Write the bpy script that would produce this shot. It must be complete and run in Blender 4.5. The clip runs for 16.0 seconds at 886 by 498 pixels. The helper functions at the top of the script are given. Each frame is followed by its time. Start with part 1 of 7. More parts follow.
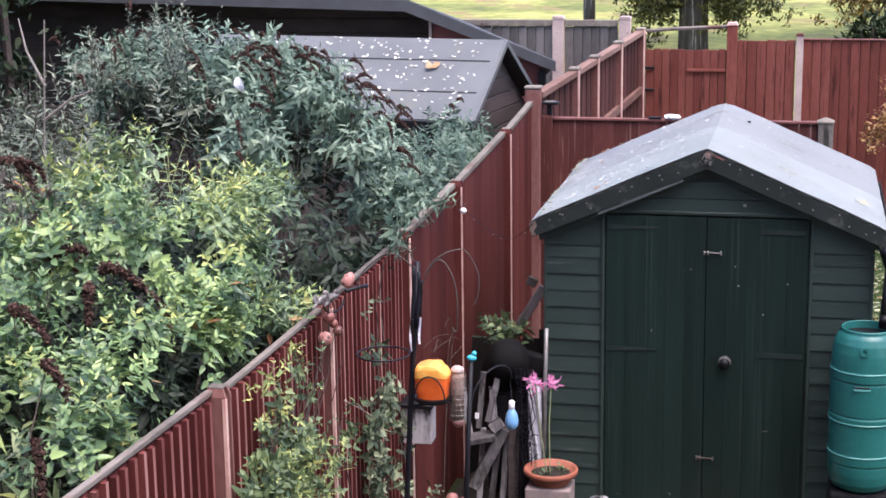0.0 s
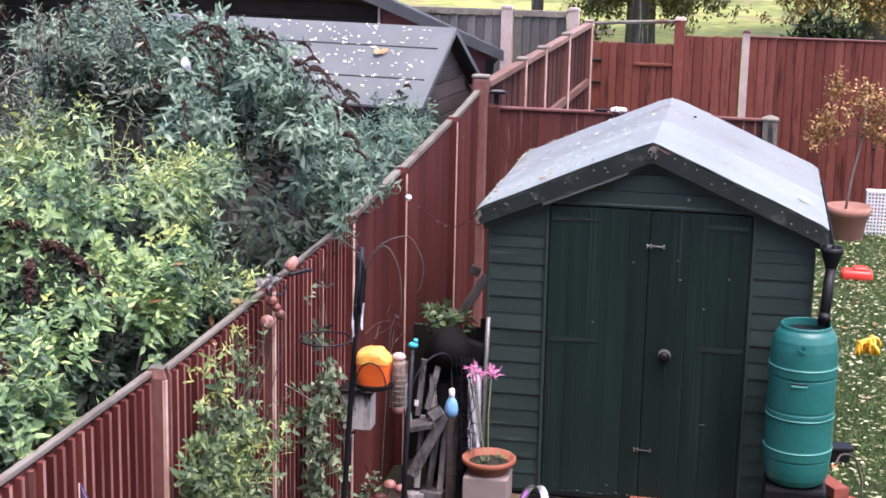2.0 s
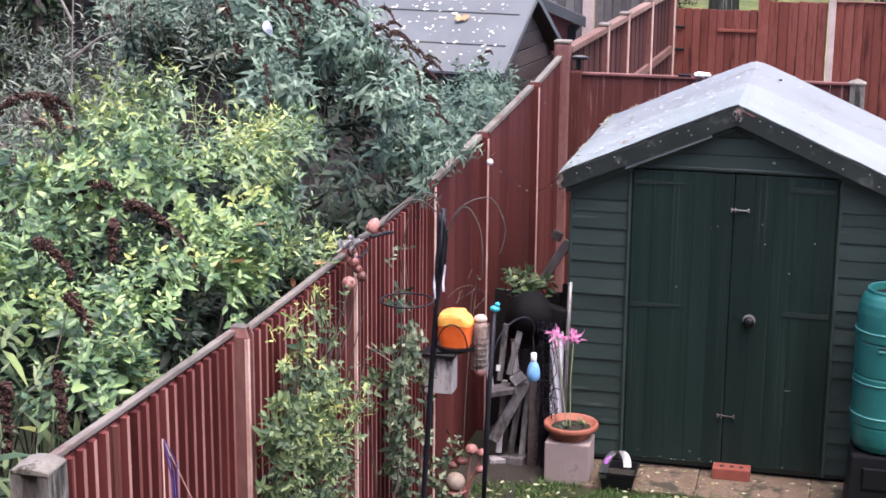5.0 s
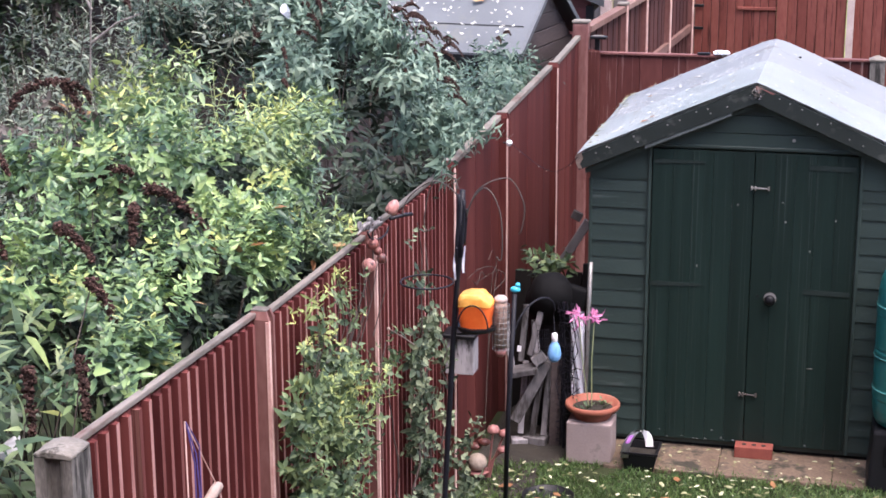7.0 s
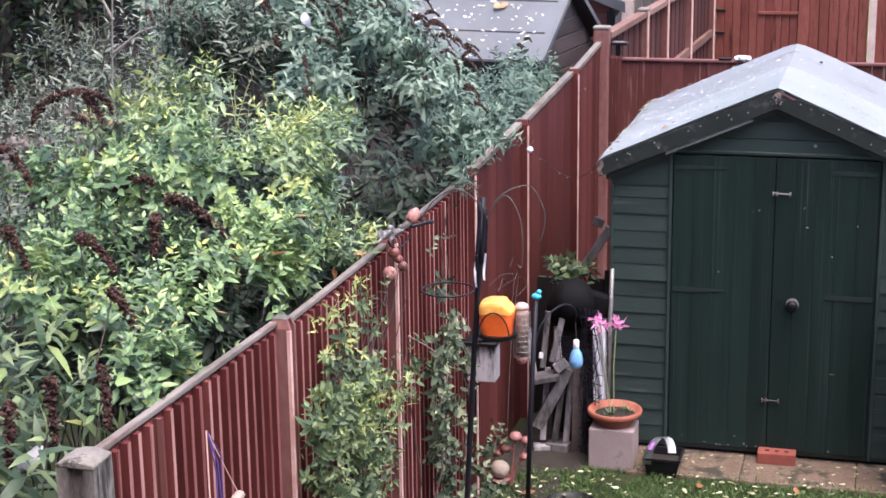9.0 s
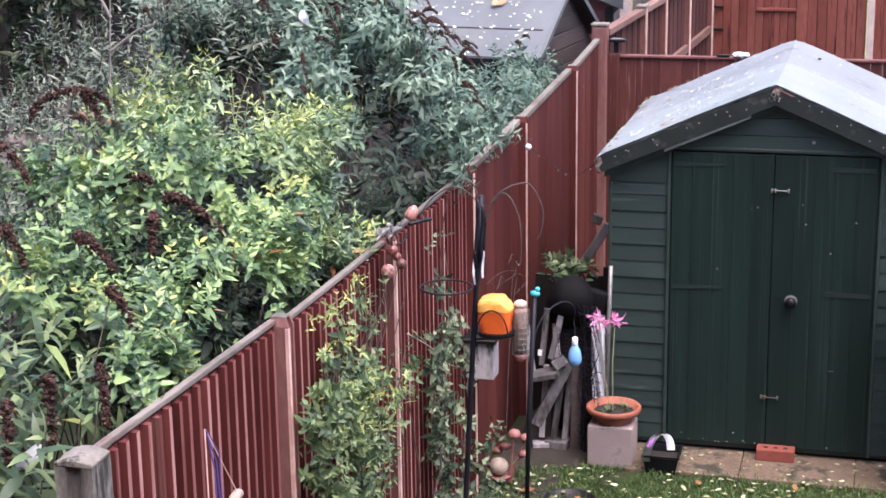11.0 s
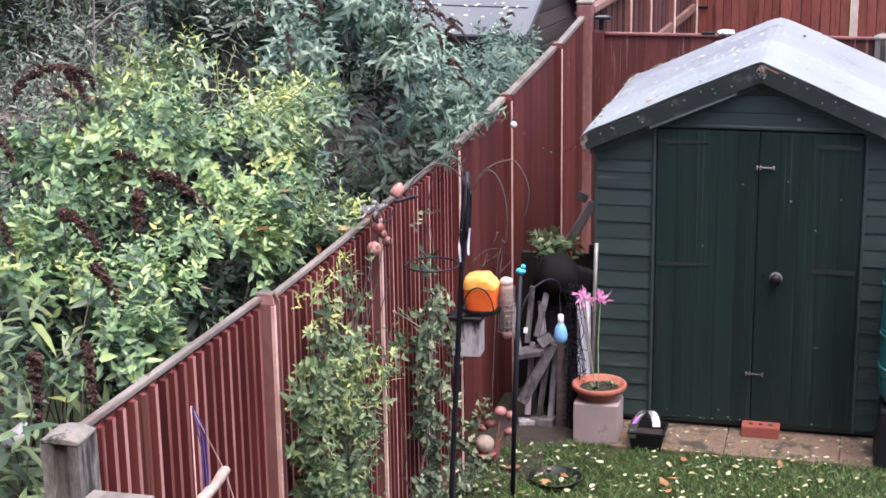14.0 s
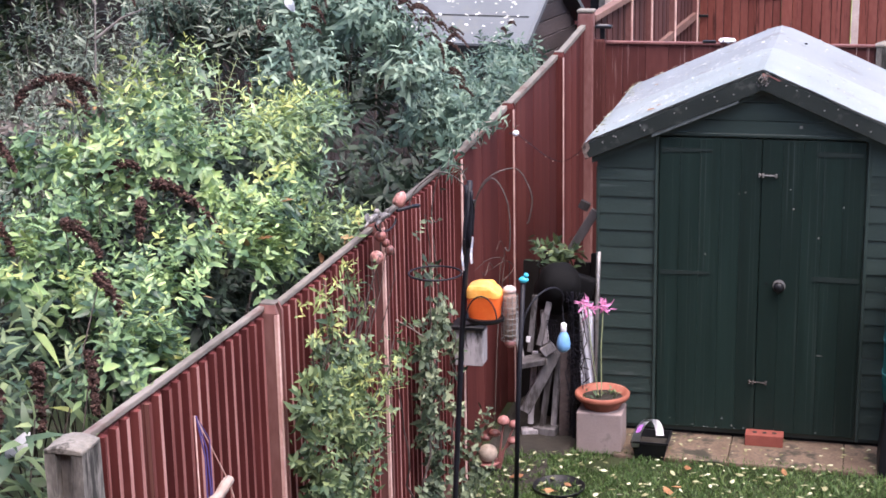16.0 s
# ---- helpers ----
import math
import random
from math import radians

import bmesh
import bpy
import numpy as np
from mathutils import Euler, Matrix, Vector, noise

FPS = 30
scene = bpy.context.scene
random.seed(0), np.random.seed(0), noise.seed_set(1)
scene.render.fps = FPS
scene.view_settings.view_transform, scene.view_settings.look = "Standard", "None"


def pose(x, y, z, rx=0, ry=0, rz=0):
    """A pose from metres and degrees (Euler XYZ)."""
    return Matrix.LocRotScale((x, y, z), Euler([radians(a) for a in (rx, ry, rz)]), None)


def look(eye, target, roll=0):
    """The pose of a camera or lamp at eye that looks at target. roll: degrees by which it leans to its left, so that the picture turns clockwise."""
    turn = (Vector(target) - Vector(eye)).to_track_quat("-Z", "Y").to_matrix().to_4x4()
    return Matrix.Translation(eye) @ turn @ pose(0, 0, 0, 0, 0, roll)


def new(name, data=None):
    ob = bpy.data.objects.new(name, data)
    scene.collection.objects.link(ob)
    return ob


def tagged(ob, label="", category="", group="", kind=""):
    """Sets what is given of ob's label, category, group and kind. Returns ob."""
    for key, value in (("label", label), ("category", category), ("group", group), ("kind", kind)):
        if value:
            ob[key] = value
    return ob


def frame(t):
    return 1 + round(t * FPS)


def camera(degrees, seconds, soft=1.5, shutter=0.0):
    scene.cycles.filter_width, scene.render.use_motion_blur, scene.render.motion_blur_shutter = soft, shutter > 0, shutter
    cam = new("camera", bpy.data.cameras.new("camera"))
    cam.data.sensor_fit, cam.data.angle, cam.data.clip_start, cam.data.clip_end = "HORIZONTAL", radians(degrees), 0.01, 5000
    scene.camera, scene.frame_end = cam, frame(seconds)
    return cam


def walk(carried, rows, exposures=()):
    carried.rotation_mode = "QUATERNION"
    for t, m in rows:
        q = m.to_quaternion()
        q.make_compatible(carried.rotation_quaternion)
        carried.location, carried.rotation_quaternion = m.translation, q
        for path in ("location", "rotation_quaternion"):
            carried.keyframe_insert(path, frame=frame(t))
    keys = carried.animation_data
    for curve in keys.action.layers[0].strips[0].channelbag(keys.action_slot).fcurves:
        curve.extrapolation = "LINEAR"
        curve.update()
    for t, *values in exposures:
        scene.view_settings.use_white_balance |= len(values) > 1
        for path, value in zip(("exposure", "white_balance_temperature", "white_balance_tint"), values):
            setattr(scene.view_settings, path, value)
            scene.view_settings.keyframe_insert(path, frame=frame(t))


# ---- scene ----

# ---- camera ----
cam = camera(30.3, 16.0, soft=1.65)
PATH = [
    (0, (1.439, -9.055, 3.644), (1.011, -7.152, 3.203), -0.8),
    (0.5, (1.432, -9.053, 3.642), (1.062, -7.141, 3.183), 0.7),
    (1, (1.426, -9.05, 3.64), (1.085, -7.133, 3.182), 0.9),
    (1.5, (1.423, -9.046, 3.641), (1.064, -7.133, 3.18), 0.9),
    (2, (1.422, -9.048, 3.641), (1.065, -7.134, 3.185), 1.2),
    (2.5, (1.428, -9.052, 3.642), (1.067, -7.139, 3.18), 1.2),
    (3, (1.432, -9.058, 3.645), (1.023, -7.158, 3.171), 0.9),
    (3.2, (1.433, -9.061, 3.643), (1.0, -7.167, 3.167), 0.5),
    (5.3, (1.418, -9.027, 3.576), (0.958, -7.144, 3.081), 0.4),
    (5.5, (1.418, -9.027, 3.575), (0.952, -7.149, 3.069), 0.3),
    (6, (1.423, -9.027, 3.574), (0.951, -7.153, 3.059), 0.1),
    (6.5, (1.421, -9.029, 3.572), (0.952, -7.153, 3.063), -0.1),
    (7, (1.425, -9.033, 3.579), (0.949, -7.158, 3.069), -0.3),
    (7.5, (1.43, -9.033, 3.579), (0.947, -7.161, 3.064), -0.5),
    (8, (1.429, -9.029, 3.582), (0.938, -7.16, 3.066), -0.6),
    (8.5, (1.431, -9.034, 3.589), (0.934, -7.165, 3.077), -0.6),
    (9, (1.439, -9.039, 3.591), (0.935, -7.17, 3.088), -0.8),
    (11.5, (1.439, -9.034, 3.593), (0.937, -7.166, 3.086), -0.9),
    (12, (1.432, -9.036, 3.593), (0.933, -7.166, 3.089), -0.8),
    (12.5, (1.43, -9.032, 3.59), (0.93, -7.163, 3.083), -0.9),
    (13, (1.43, -9.032, 3.591), (0.928, -7.164, 3.082), -1.0),
    (13.5, (1.437, -9.034, 3.587), (0.941, -7.166, 3.073), -1.0),
    (14, (1.435, -9.034, 3.583), (0.952, -7.168, 3.052), -0.9),
    (14.5, (1.425, -9.028, 3.584), (0.947, -7.161, 3.048), -0.8),
    (15, (1.421, -9.024, 3.579), (0.941, -7.156, 3.05), -0.9),
    (15.5, (1.421, -9.023, 3.573), (0.938, -7.154, 3.05), -1.0),
    (16, (1.42, -9.024, 3.572), (0.936, -7.154, 3.053), -1.1),
]
walk(cam, [(t, look(eye, target, roll)) for t, eye, target, roll in PATH], exposures=[(0.0, 1.88, 6500, 21), (2.0, 2.02, 6500, 21), (6.0, 2.09, 6500, 21), (16.0, 2.12, 6500, 21)])

# ---- world and light ----
world = bpy.data.worlds.new("overcast_sky")
scene.world = world
world.use_nodes = True
wn = world.node_tree.nodes
sky = wn.new("ShaderNodeTexSky")
sky.sky_type = "NISHITA"
sky.sun_disc = False
sky.sun_elevation, sky.sun_rotation = radians(68), radians(130)
sky.air_density, sky.dust_density, sky.ozone_density = 1.0, 3.0, 1.0
wn["Background"].inputs["Strength"].default_value = 0.12
world.node_tree.links.new(sky.outputs["Color"], wn["Background"].inputs["Color"])
sun = new("sun", bpy.data.lights.new("sun", "SUN"))
sun.data.energy, sun.data.angle, sun.data.color = 1.4, radians(50), (1.0, 0.96, 0.92)
sun.matrix_world = look((3.0, -2.6, 10), (0, 0, 0))


# ---- materials ----
def material(name, colours, rough=0.7, metal=0.0, scale=6.0, stretch=(1, 1, 1), bump=0.2, fine=60.0, island=0.0, per_object=0.0,
             translucent=0.0, wear=None, wear_size=3.0, wear_at=0.6, coat=0.0, wear_stretch=(1, 1, 1), span=None, spec=0.5):
    """Two noises blend two or three colours; wear lays patches of another colour over them."""
    m = bpy.data.materials.new(name)
    m.use_nodes = True
    n, l = m.node_tree.nodes, m.node_tree.links
    p = n["Principled BSDF"]
    p.inputs["Roughness"].default_value, p.inputs["Metallic"].default_value = rough, metal
    p.inputs["Coat Weight"].default_value, p.inputs["Specular IOR Level"].default_value = coat, spec
    tc, mp = n.new("ShaderNodeTexCoord"), n.new("ShaderNodeMapping")
    mp.inputs["Scale"].default_value = stretch
    oi, geo = n.new("ShaderNodeObjectInfo"), n.new("ShaderNodeNewGeometry")
    l.new(tc.outputs["Object"], mp.inputs["Vector"])
    shift = n.new("ShaderNodeVectorMath")
    shift.operation = "ADD"
    spread = n.new("ShaderNodeMath")
    spread.operation = "MULTIPLY"
    spread.inputs[1].default_value = 37.0
    l.new(oi.outputs["Random"], spread.inputs[0])
    l.new(mp.outputs["Vector"], shift.inputs[0])
    l.new(spread.outputs[0], shift.inputs[1])
    big, small = n.new("ShaderNodeTexNoise"), n.new("ShaderNodeTexNoise")
    big.inputs["Scale"].default_value, small.inputs["Scale"].default_value = scale, fine
    big.inputs["Detail"].default_value = small.inputs["Detail"].default_value = 5
    for tex in (big, small):
        l.new(shift.outputs[0], tex.inputs["Vector"])
    mixer = n.new("ShaderNodeMath")
    mixer.operation = "MULTIPLY_ADD"
    mixer.inputs[1].default_value, mixer.inputs[2].default_value = 0.35, 0.0
    l.new(small.outputs["Fac"], mixer.inputs[0])
    total = n.new("ShaderNodeMath")
    total.operation = "MULTIPLY_ADD"
    total.inputs[1].default_value = 0.65
    l.new(big.outputs["Fac"], total.inputs[0])
    l.new(mixer.outputs[0], total.inputs[2])
    last = total.outputs[0]
    for amount, source in ((island, geo.outputs["Random Per Island"]), (per_object, oi.outputs["Random"])):
        if amount:
            c = n.new("ShaderNodeMath")
            c.operation = "MULTIPLY_ADD"
            c.inputs[1].default_value = amount
            off = n.new("ShaderNodeMath")
            off.operation = "ADD"
            off.inputs[1].default_value = -amount / 2
            l.new(last, off.inputs[0])
            l.new(source, c.inputs[0])
            l.new(off.outputs[0], c.inputs[2])
            last = c.outputs[0]
    ramp = n.new("ShaderNodeValToRGB")
    es = ramp.color_ramp.elements
    places = [0.3, 0.7] if len(colours) == 2 else [0.2 + 0.6 * i / (len(colours) - 1) for i in range(len(colours))]
    if span:
        places = [span[0] + (span[1] - span[0]) * i / (len(colours) - 1) for i in range(len(colours))]
    while len(es) < len(colours):
        es.new(0.5)
    for e, at, c in zip(es, places, colours):
        e.position, e.color = at, (*c, 1)
    l.new(last, ramp.inputs["Fac"])
    colour = ramp.outputs["Color"]
    if wear:
        wt = n.new("ShaderNodeTexNoise")
        wt.inputs["Scale"].default_value, wt.inputs["Detail"].default_value = wear_size, 8
        wt.inputs["Roughness"].default_value = 0.65
        wm = n.new("ShaderNodeMapping")
        wm.inputs["Scale"].default_value = wear_stretch
        l.new(shift.outputs[0], wm.inputs["Vector"])
        l.new(wm.outputs["Vector"], wt.inputs["Vector"])
        wr = n.new("ShaderNodeMapRange")
        wr.inputs["From Min"].default_value, wr.inputs["From Max"].default_value = wear_at, wear_at + 0.08
        l.new(wt.outputs["Fac"], wr.inputs["Value"])
        mix = n.new("ShaderNodeMix")
        mix.data_type = "RGBA"
        l.new(wr.outputs["Result"], mix.inputs["Factor"])
        l.new(colour, mix.inputs["A"])
        mix.inputs["B"].default_value = (*wear, 1)
        colour = mix.outputs["Result"]
    l.new(colour, p.inputs["Base Color"])
    if bump:
        b = n.new("ShaderNodeBump")
        b.inputs["Strength"].default_value, b.inputs["Distance"].default_value = bump, 0.01
        l.new(total.outputs[0], b.inputs["Height"])
        l.new(b.outputs["Normal"], p.inputs["Normal"])
    if translucent:
        tr, ms = n.new("ShaderNodeBsdfTranslucent"), n.new("ShaderNodeMixShader")
        l.new(colour, tr.inputs["Color"])
        ms.inputs["Fac"].default_value = translucent
        l.new(p.outputs["BSDF"], ms.inputs[1])
        l.new(tr.outputs["BSDF"], ms.inputs[2])
        l.new(ms.outputs["Shader"], n["Material Output"].inputs["Surface"])
    return m


RED = material("red_fence_paint", [(0.05667, 0.01331, 0.01331), (0.0924, 0.02218, 0.02119), (0.1454, 0.04066, 0.03696)], 0.8, scale=3, stretch=(1, 1, 0.25), fine=40, per_object=0.5,
               wear=(0.16, 0.073, 0.062), wear_size=5, wear_at=0.62, wear_stretch=(3, 3, 0.35), spec=0.15)
RED_FLAT = material("red_panel_paint", [(0.0504, 0.0126, 0.01164), (0.0816, 0.0204, 0.01824), (0.132, 0.0408, 0.0336)], 0.7, scale=3, stretch=(2, 2, 0.2), fine=30, per_object=0.3,
                    wear=(0.15, 0.066, 0.053), wear_size=5, wear_at=0.66, wear_stretch=(5, 5, 0.22), spec=0.15)
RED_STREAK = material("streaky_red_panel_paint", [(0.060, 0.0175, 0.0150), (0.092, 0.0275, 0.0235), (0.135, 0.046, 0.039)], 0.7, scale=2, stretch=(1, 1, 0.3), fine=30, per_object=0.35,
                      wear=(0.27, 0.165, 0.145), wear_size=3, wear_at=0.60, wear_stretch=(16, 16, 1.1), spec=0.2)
RED_POST = material("worn_red_post_paint", [(0.085, 0.027, 0.024), (0.14, 0.05, 0.044), (0.24, 0.12, 0.105)], 0.8, scale=4, stretch=(1, 1, 0.4), fine=40, per_object=0.3,
                    wear=(0.30, 0.20, 0.175), wear_size=5, wear_at=0.62, wear_stretch=(3, 3, 0.5))
PINK_EDGE = material("bare_pinkish_concrete", [(0.3914, 0.1957, 0.1682), (0.6065, 0.3914, 0.3424), (0.8217, 0.6065, 0.5479)], 0.85, scale=6, fine=50, per_object=0.2)
DRIFT = material("bare_driftwood", [(0.15, 0.10, 0.082), (0.26, 0.19, 0.16), (0.38, 0.31, 0.27)], 0.85, scale=9, fine=50, bump=0.5, per_object=0.2)
GREY_BOARD = material("silvered_fence_board", [(0.07, 0.062, 0.060), (0.125, 0.115, 0.11), (0.20, 0.185, 0.175)], 0.85, scale=5, stretch=(1, 1, 0.25), fine=50, bump=0.5, per_object=0.5)
CHIP = material("bare_pale_chip", [(0.075, 0.07975, 0.07), (0.24, 0.2392, 0.217)], 0.8, scale=40, fine=120, bump=0.2, per_object=0.8)
PALLET = material("silver_grey_pallet_wood", [(0.052, 0.047, 0.049), (0.145, 0.135, 0.140), (0.36, 0.335, 0.35)], 0.85, scale=7, stretch=(1, 1, 0.3), fine=50, bump=0.6, per_object=0.5,
                  wear=(0.030, 0.026, 0.025), wear_size=9, wear_at=0.54, span=(0.28, 0.70))
LEAF_SHOOT = material("young_yellow_green_leaves", [(0.17, 0.27, 0.105), (0.345, 0.42, 0.155), (0.57, 0.57, 0.195)], 0.45, scale=3, fine=8, bump=0, island=0.5, translucent=0.25, spec=0.3)
LEAF_WITHERED = material("withered_pinkish_leaves", [(0.0525, 0.0434, 0.0385), (0.1155, 0.0994, 0.0875), (0.21, 0.1855, 0.1645)], 0.7, scale=4, fine=20, bump=0, island=0.6, translucent=0.1, spec=0.2)
YELLOW_LEAF = material("fallen_yellow_leaf", [(0.56, 0.46, 0.16), (0.74, 0.65, 0.34)], 0.6, scale=9, fine=40, bump=0, spec=0.3)
LEAF_LONG = material("long_green_leaves", [(0.0207, 0.04313, 0.02415), (0.05693, 0.09658, 0.05003), (0.1294, 0.1811, 0.08367), (0.2761, 0.3277, 0.1509)], 0.45, scale=2.0, fine=6, bump=0, island=0.45, translucent=0.18, spec=0.35)
MATT_BLACK = material("matt_black_plastic", [(0.002, 0.002, 0.0025), (0.0045, 0.0045, 0.005)], 0.8, scale=6, fine=80, bump=0.1, spec=0.15)
RED_WORN_LIT = material("worn_lit_red_board_edge", [(0.1288, 0.03864, 0.03478), (0.2447, 0.09789, 0.0863), (0.425, 0.2253, 0.1996)], 0.85, scale=7, stretch=(1, 1, 0.18), fine=50, per_object=0.4, spec=0.15, span=(0.32, 0.72),
                    wear=(0.09, 0.024, 0.021), wear_size=9, wear_at=0.56, wear_stretch=(2, 2, 0.4))
# Near-black wood; the darkness between fence and shed is in the colour.
GAP_BLACK = material("gap_shade_black_brown_wood", [(0.006, 0.0048, 0.0046), (0.013, 0.0105, 0.010), (0.034, 0.028, 0.026)], 0.85, scale=5, stretch=(1, 1, 0.25), fine=50, bump=0.4, per_object=0.4, spec=0.2)
# The near-white mottle paints highlights on the carving.
BIRD = material("carved_weathered_bird_with_highlights", [(0.035, 0.031, 0.031), (0.12, 0.108, 0.105), (0.42, 0.40, 0.39)], 0.6, scale=16, fine=60, bump=0.6, span=(0.36, 0.66))
GREY_WOOD = material("weathered_grey_wood", [(0.035, 0.031, 0.030), (0.075, 0.067, 0.064), (0.16, 0.145, 0.14)], 0.85, scale=5, stretch=(1, 1, 0.25), fine=50, bump=0.5, per_object=0.5,
                     wear=(0.03, 0.026, 0.022), wear_size=4, wear_at=0.6)
RAIL_TOP = material("weathered_rail_wood", [(0.0486, 0.0405, 0.0351), (0.0972, 0.0837, 0.0729), (0.189, 0.1647, 0.1458)], 0.85, scale=6, stretch=(1, 0.3, 1), fine=50, bump=0.4, per_object=0.3,
                    wear=(0.10, 0.05, 0.042), wear_size=4, wear_at=0.56, span=(0.3, 0.7))
RAIL_LICHEN = material("lichened_rail_wood", [(0.085, 0.074, 0.062), (0.165, 0.147, 0.124), (0.29, 0.262, 0.222)], 0.9, scale=9, stretch=(1, 0.5, 1), fine=60, bump=0.6, per_object=0.3, wear=(0.10, 0.055, 0.045), wear_size=7, wear_at=0.58)
CONCRETE = material("weathered_concrete", [(0.052, 0.046, 0.040), (0.125, 0.112, 0.100), (0.27, 0.245, 0.22)], 0.9, scale=12, stretch=(1, 1, 0.35), fine=90, bump=0.8,
                    wear=(0.022, 0.020, 0.017), wear_size=12, wear_at=0.52, wear_stretch=(1, 1, 0.4), span=(0.3, 0.7))
CONCRETE_PALE = material("pale_worn_concrete", [(0.09, 0.082, 0.07), (0.18, 0.162, 0.14), (0.30, 0.275, 0.24)], 0.9, scale=14, fine=90, bump=0.8, wear=(0.05, 0.045, 0.037), wear_size=14, wear_at=0.53)
WHITE_POST = material("pale_painted_post", [(0.286, 0.2058, 0.19), (0.44, 0.343, 0.3135), (0.572, 0.4704, 0.437)], 0.8, scale=6, fine=60, wear=(0.2, 0.1, 0.085), wear_size=6, wear_at=0.6)
GREEN = material("dark_green_shed_paint", [(0.011, 0.02209, 0.01927), (0.01767, 0.03243, 0.02867), (0.0282, 0.04653, 0.04183)], 0.5, scale=3, stretch=(0.3, 1, 3), fine=60, bump=0.3, per_object=0.35,
                 wear=(0.045, 0.062, 0.057), wear_size=5, wear_at=0.60, wear_stretch=(0.6, 1, 2))
GREEN_PALE = material("bleached_green_trim_paint", [(0.035, 0.048, 0.046), (0.085, 0.10, 0.098), (0.16, 0.18, 0.175)], 0.7, scale=5, stretch=(1, 1, 1), fine=40, bump=0.3)
GREEN_DOOR = material("dark_green_door_paint", [(0.001825, 0.008143, 0.006458), (0.00337, 0.01291, 0.01039), (0.007582, 0.02191, 0.01797)], 0.55, scale=4, stretch=(5, 1, 0.25), fine=60, bump=0.3, per_object=0.3,
                      wear=(0.022, 0.035, 0.031), wear_size=7, wear_at=0.575, wear_stretch=(2.8, 1, 0.3), spec=0.32)
FELT = material("wet_grey_roofing_felt", [(0.34, 0.385, 0.385), (0.44, 0.49, 0.49), (0.53, 0.58, 0.58)], 0.45, scale=2.0, fine=220, bump=0.3,
                wear=(0.38, 0.40, 0.385), wear_size=2.5, wear_at=0.6)
FELT_REAR = material("older_lilac_grey_felt", [(0.295, 0.322, 0.340), (0.375, 0.408, 0.425), (0.455, 0.488, 0.505)], 0.55, scale=2.0, fine=220, bump=0.3,
                     wear=(0.29, 0.295, 0.30), wear_size=2.5, wear_at=0.6)
FELT_EDGE = material("dark_green_felt_edge", [(0.0078, 0.0115, 0.0105), (0.0140, 0.0190, 0.0175), (0.0255, 0.0320, 0.0298)], 0.6, scale=5, fine=160, bump=0.4,
                     wear=(0.050, 0.055, 0.051), wear_size=8, wear_at=0.57, spec=0.3)
FELT_OLD = material("old_slate_grey_felt", [(0.070, 0.077, 0.083), (0.098, 0.108, 0.115), (0.138, 0.150, 0.158)], 0.6, scale=2.5, fine=180, bump=0.3, wear=(0.115, 0.12, 0.112), wear_size=3, wear_at=0.58)
FELT_DARK = material("dark_slate_felt", [(0.02975, 0.03145, 0.034), (0.051, 0.05355, 0.0578), (0.085, 0.08755, 0.0935)], 0.55, scale=4, fine=120, bump=0.3)
DARK_CLAD = material("weathered_and_shaded_brown_cladding", [(0.0225, 0.01625, 0.01562), (0.05, 0.03625, 0.035), (0.1063, 0.08125, 0.0775)], 0.8, scale=4, stretch=(1, 0.3, 2), fine=50, per_object=0.3)
RED_CLAD = material("dark_red_cladding", [(0.085, 0.0221, 0.0204), (0.136, 0.034, 0.0306), (0.204, 0.0544, 0.0476)], 0.7, scale=3, stretch=(0.3, 1, 2), fine=40)
TEAL = material("teal_water_butt_plastic", [(0.006, 0.086, 0.079), (0.011, 0.116, 0.107), (0.021, 0.152, 0.140)], 0.36, scale=3, fine=40, bump=0.06,
                wear=(0.016, 0.13, 0.118), wear_size=5, wear_at=0.64)
# Brighter teal that paints the highlight along ribs and handle lip.
TEAL_LIT = material("teal_lit_edge_plastic", [(0.05, 0.22, 0.205), (0.09, 0.29, 0.27)], 0.3, scale=5, fine=60, bump=0.05)
BLACK = material("black_plastic", [(0.003, 0.003, 0.004), (0.006, 0.006, 0.008)], 0.5, scale=6, fine=80, bump=0.1, spec=0.3)
BLACK_METAL = material("black_coated_steel", [(0.003, 0.003, 0.006), (0.009, 0.009, 0.015)], 0.55, scale=9, fine=90, bump=0.1, wear=(0.03, 0.026, 0.03), wear_size=15, wear_at=0.66, spec=0.3)
STEEL = material("galvanised_steel", [(0.16, 0.155, 0.15), (0.30, 0.29, 0.28)], 0.5, metal=0.6, scale=20, fine=90, bump=0.1, wear=(0.1, 0.06, 0.04), wear_size=14, wear_at=0.6)
RUSTY = material("dull_rusty_steel", [(0.03, 0.027, 0.025), (0.07, 0.058, 0.052), (0.12, 0.10, 0.09)], 0.7, metal=0.3, scale=20, fine=90, bump=0.2)
TERRACOTTA = material("terracotta", [(0.20, 0.058, 0.034), (0.27, 0.084, 0.052), (0.34, 0.13, 0.088)], 0.75, scale=6, fine=70, bump=0.2, wear=(0.33, 0.19, 0.145), wear_size=6, wear_at=0.64)
PALE_TERRACOTTA = material("pale_pink_terracotta", [(0.26, 0.1105, 0.078), (0.351, 0.169, 0.13), (0.429, 0.247, 0.195)], 0.8, scale=6, fine=70, bump=0.2)
SLAB = material("damp_sandy_paving", [(0.055, 0.036, 0.024), (0.125, 0.085, 0.058), (0.21, 0.155, 0.115)], 0.7, scale=5, fine=60, bump=0.5, wear=(0.03, 0.026, 0.017), wear_size=5, wear_at=0.52, span=(0.3, 0.7))
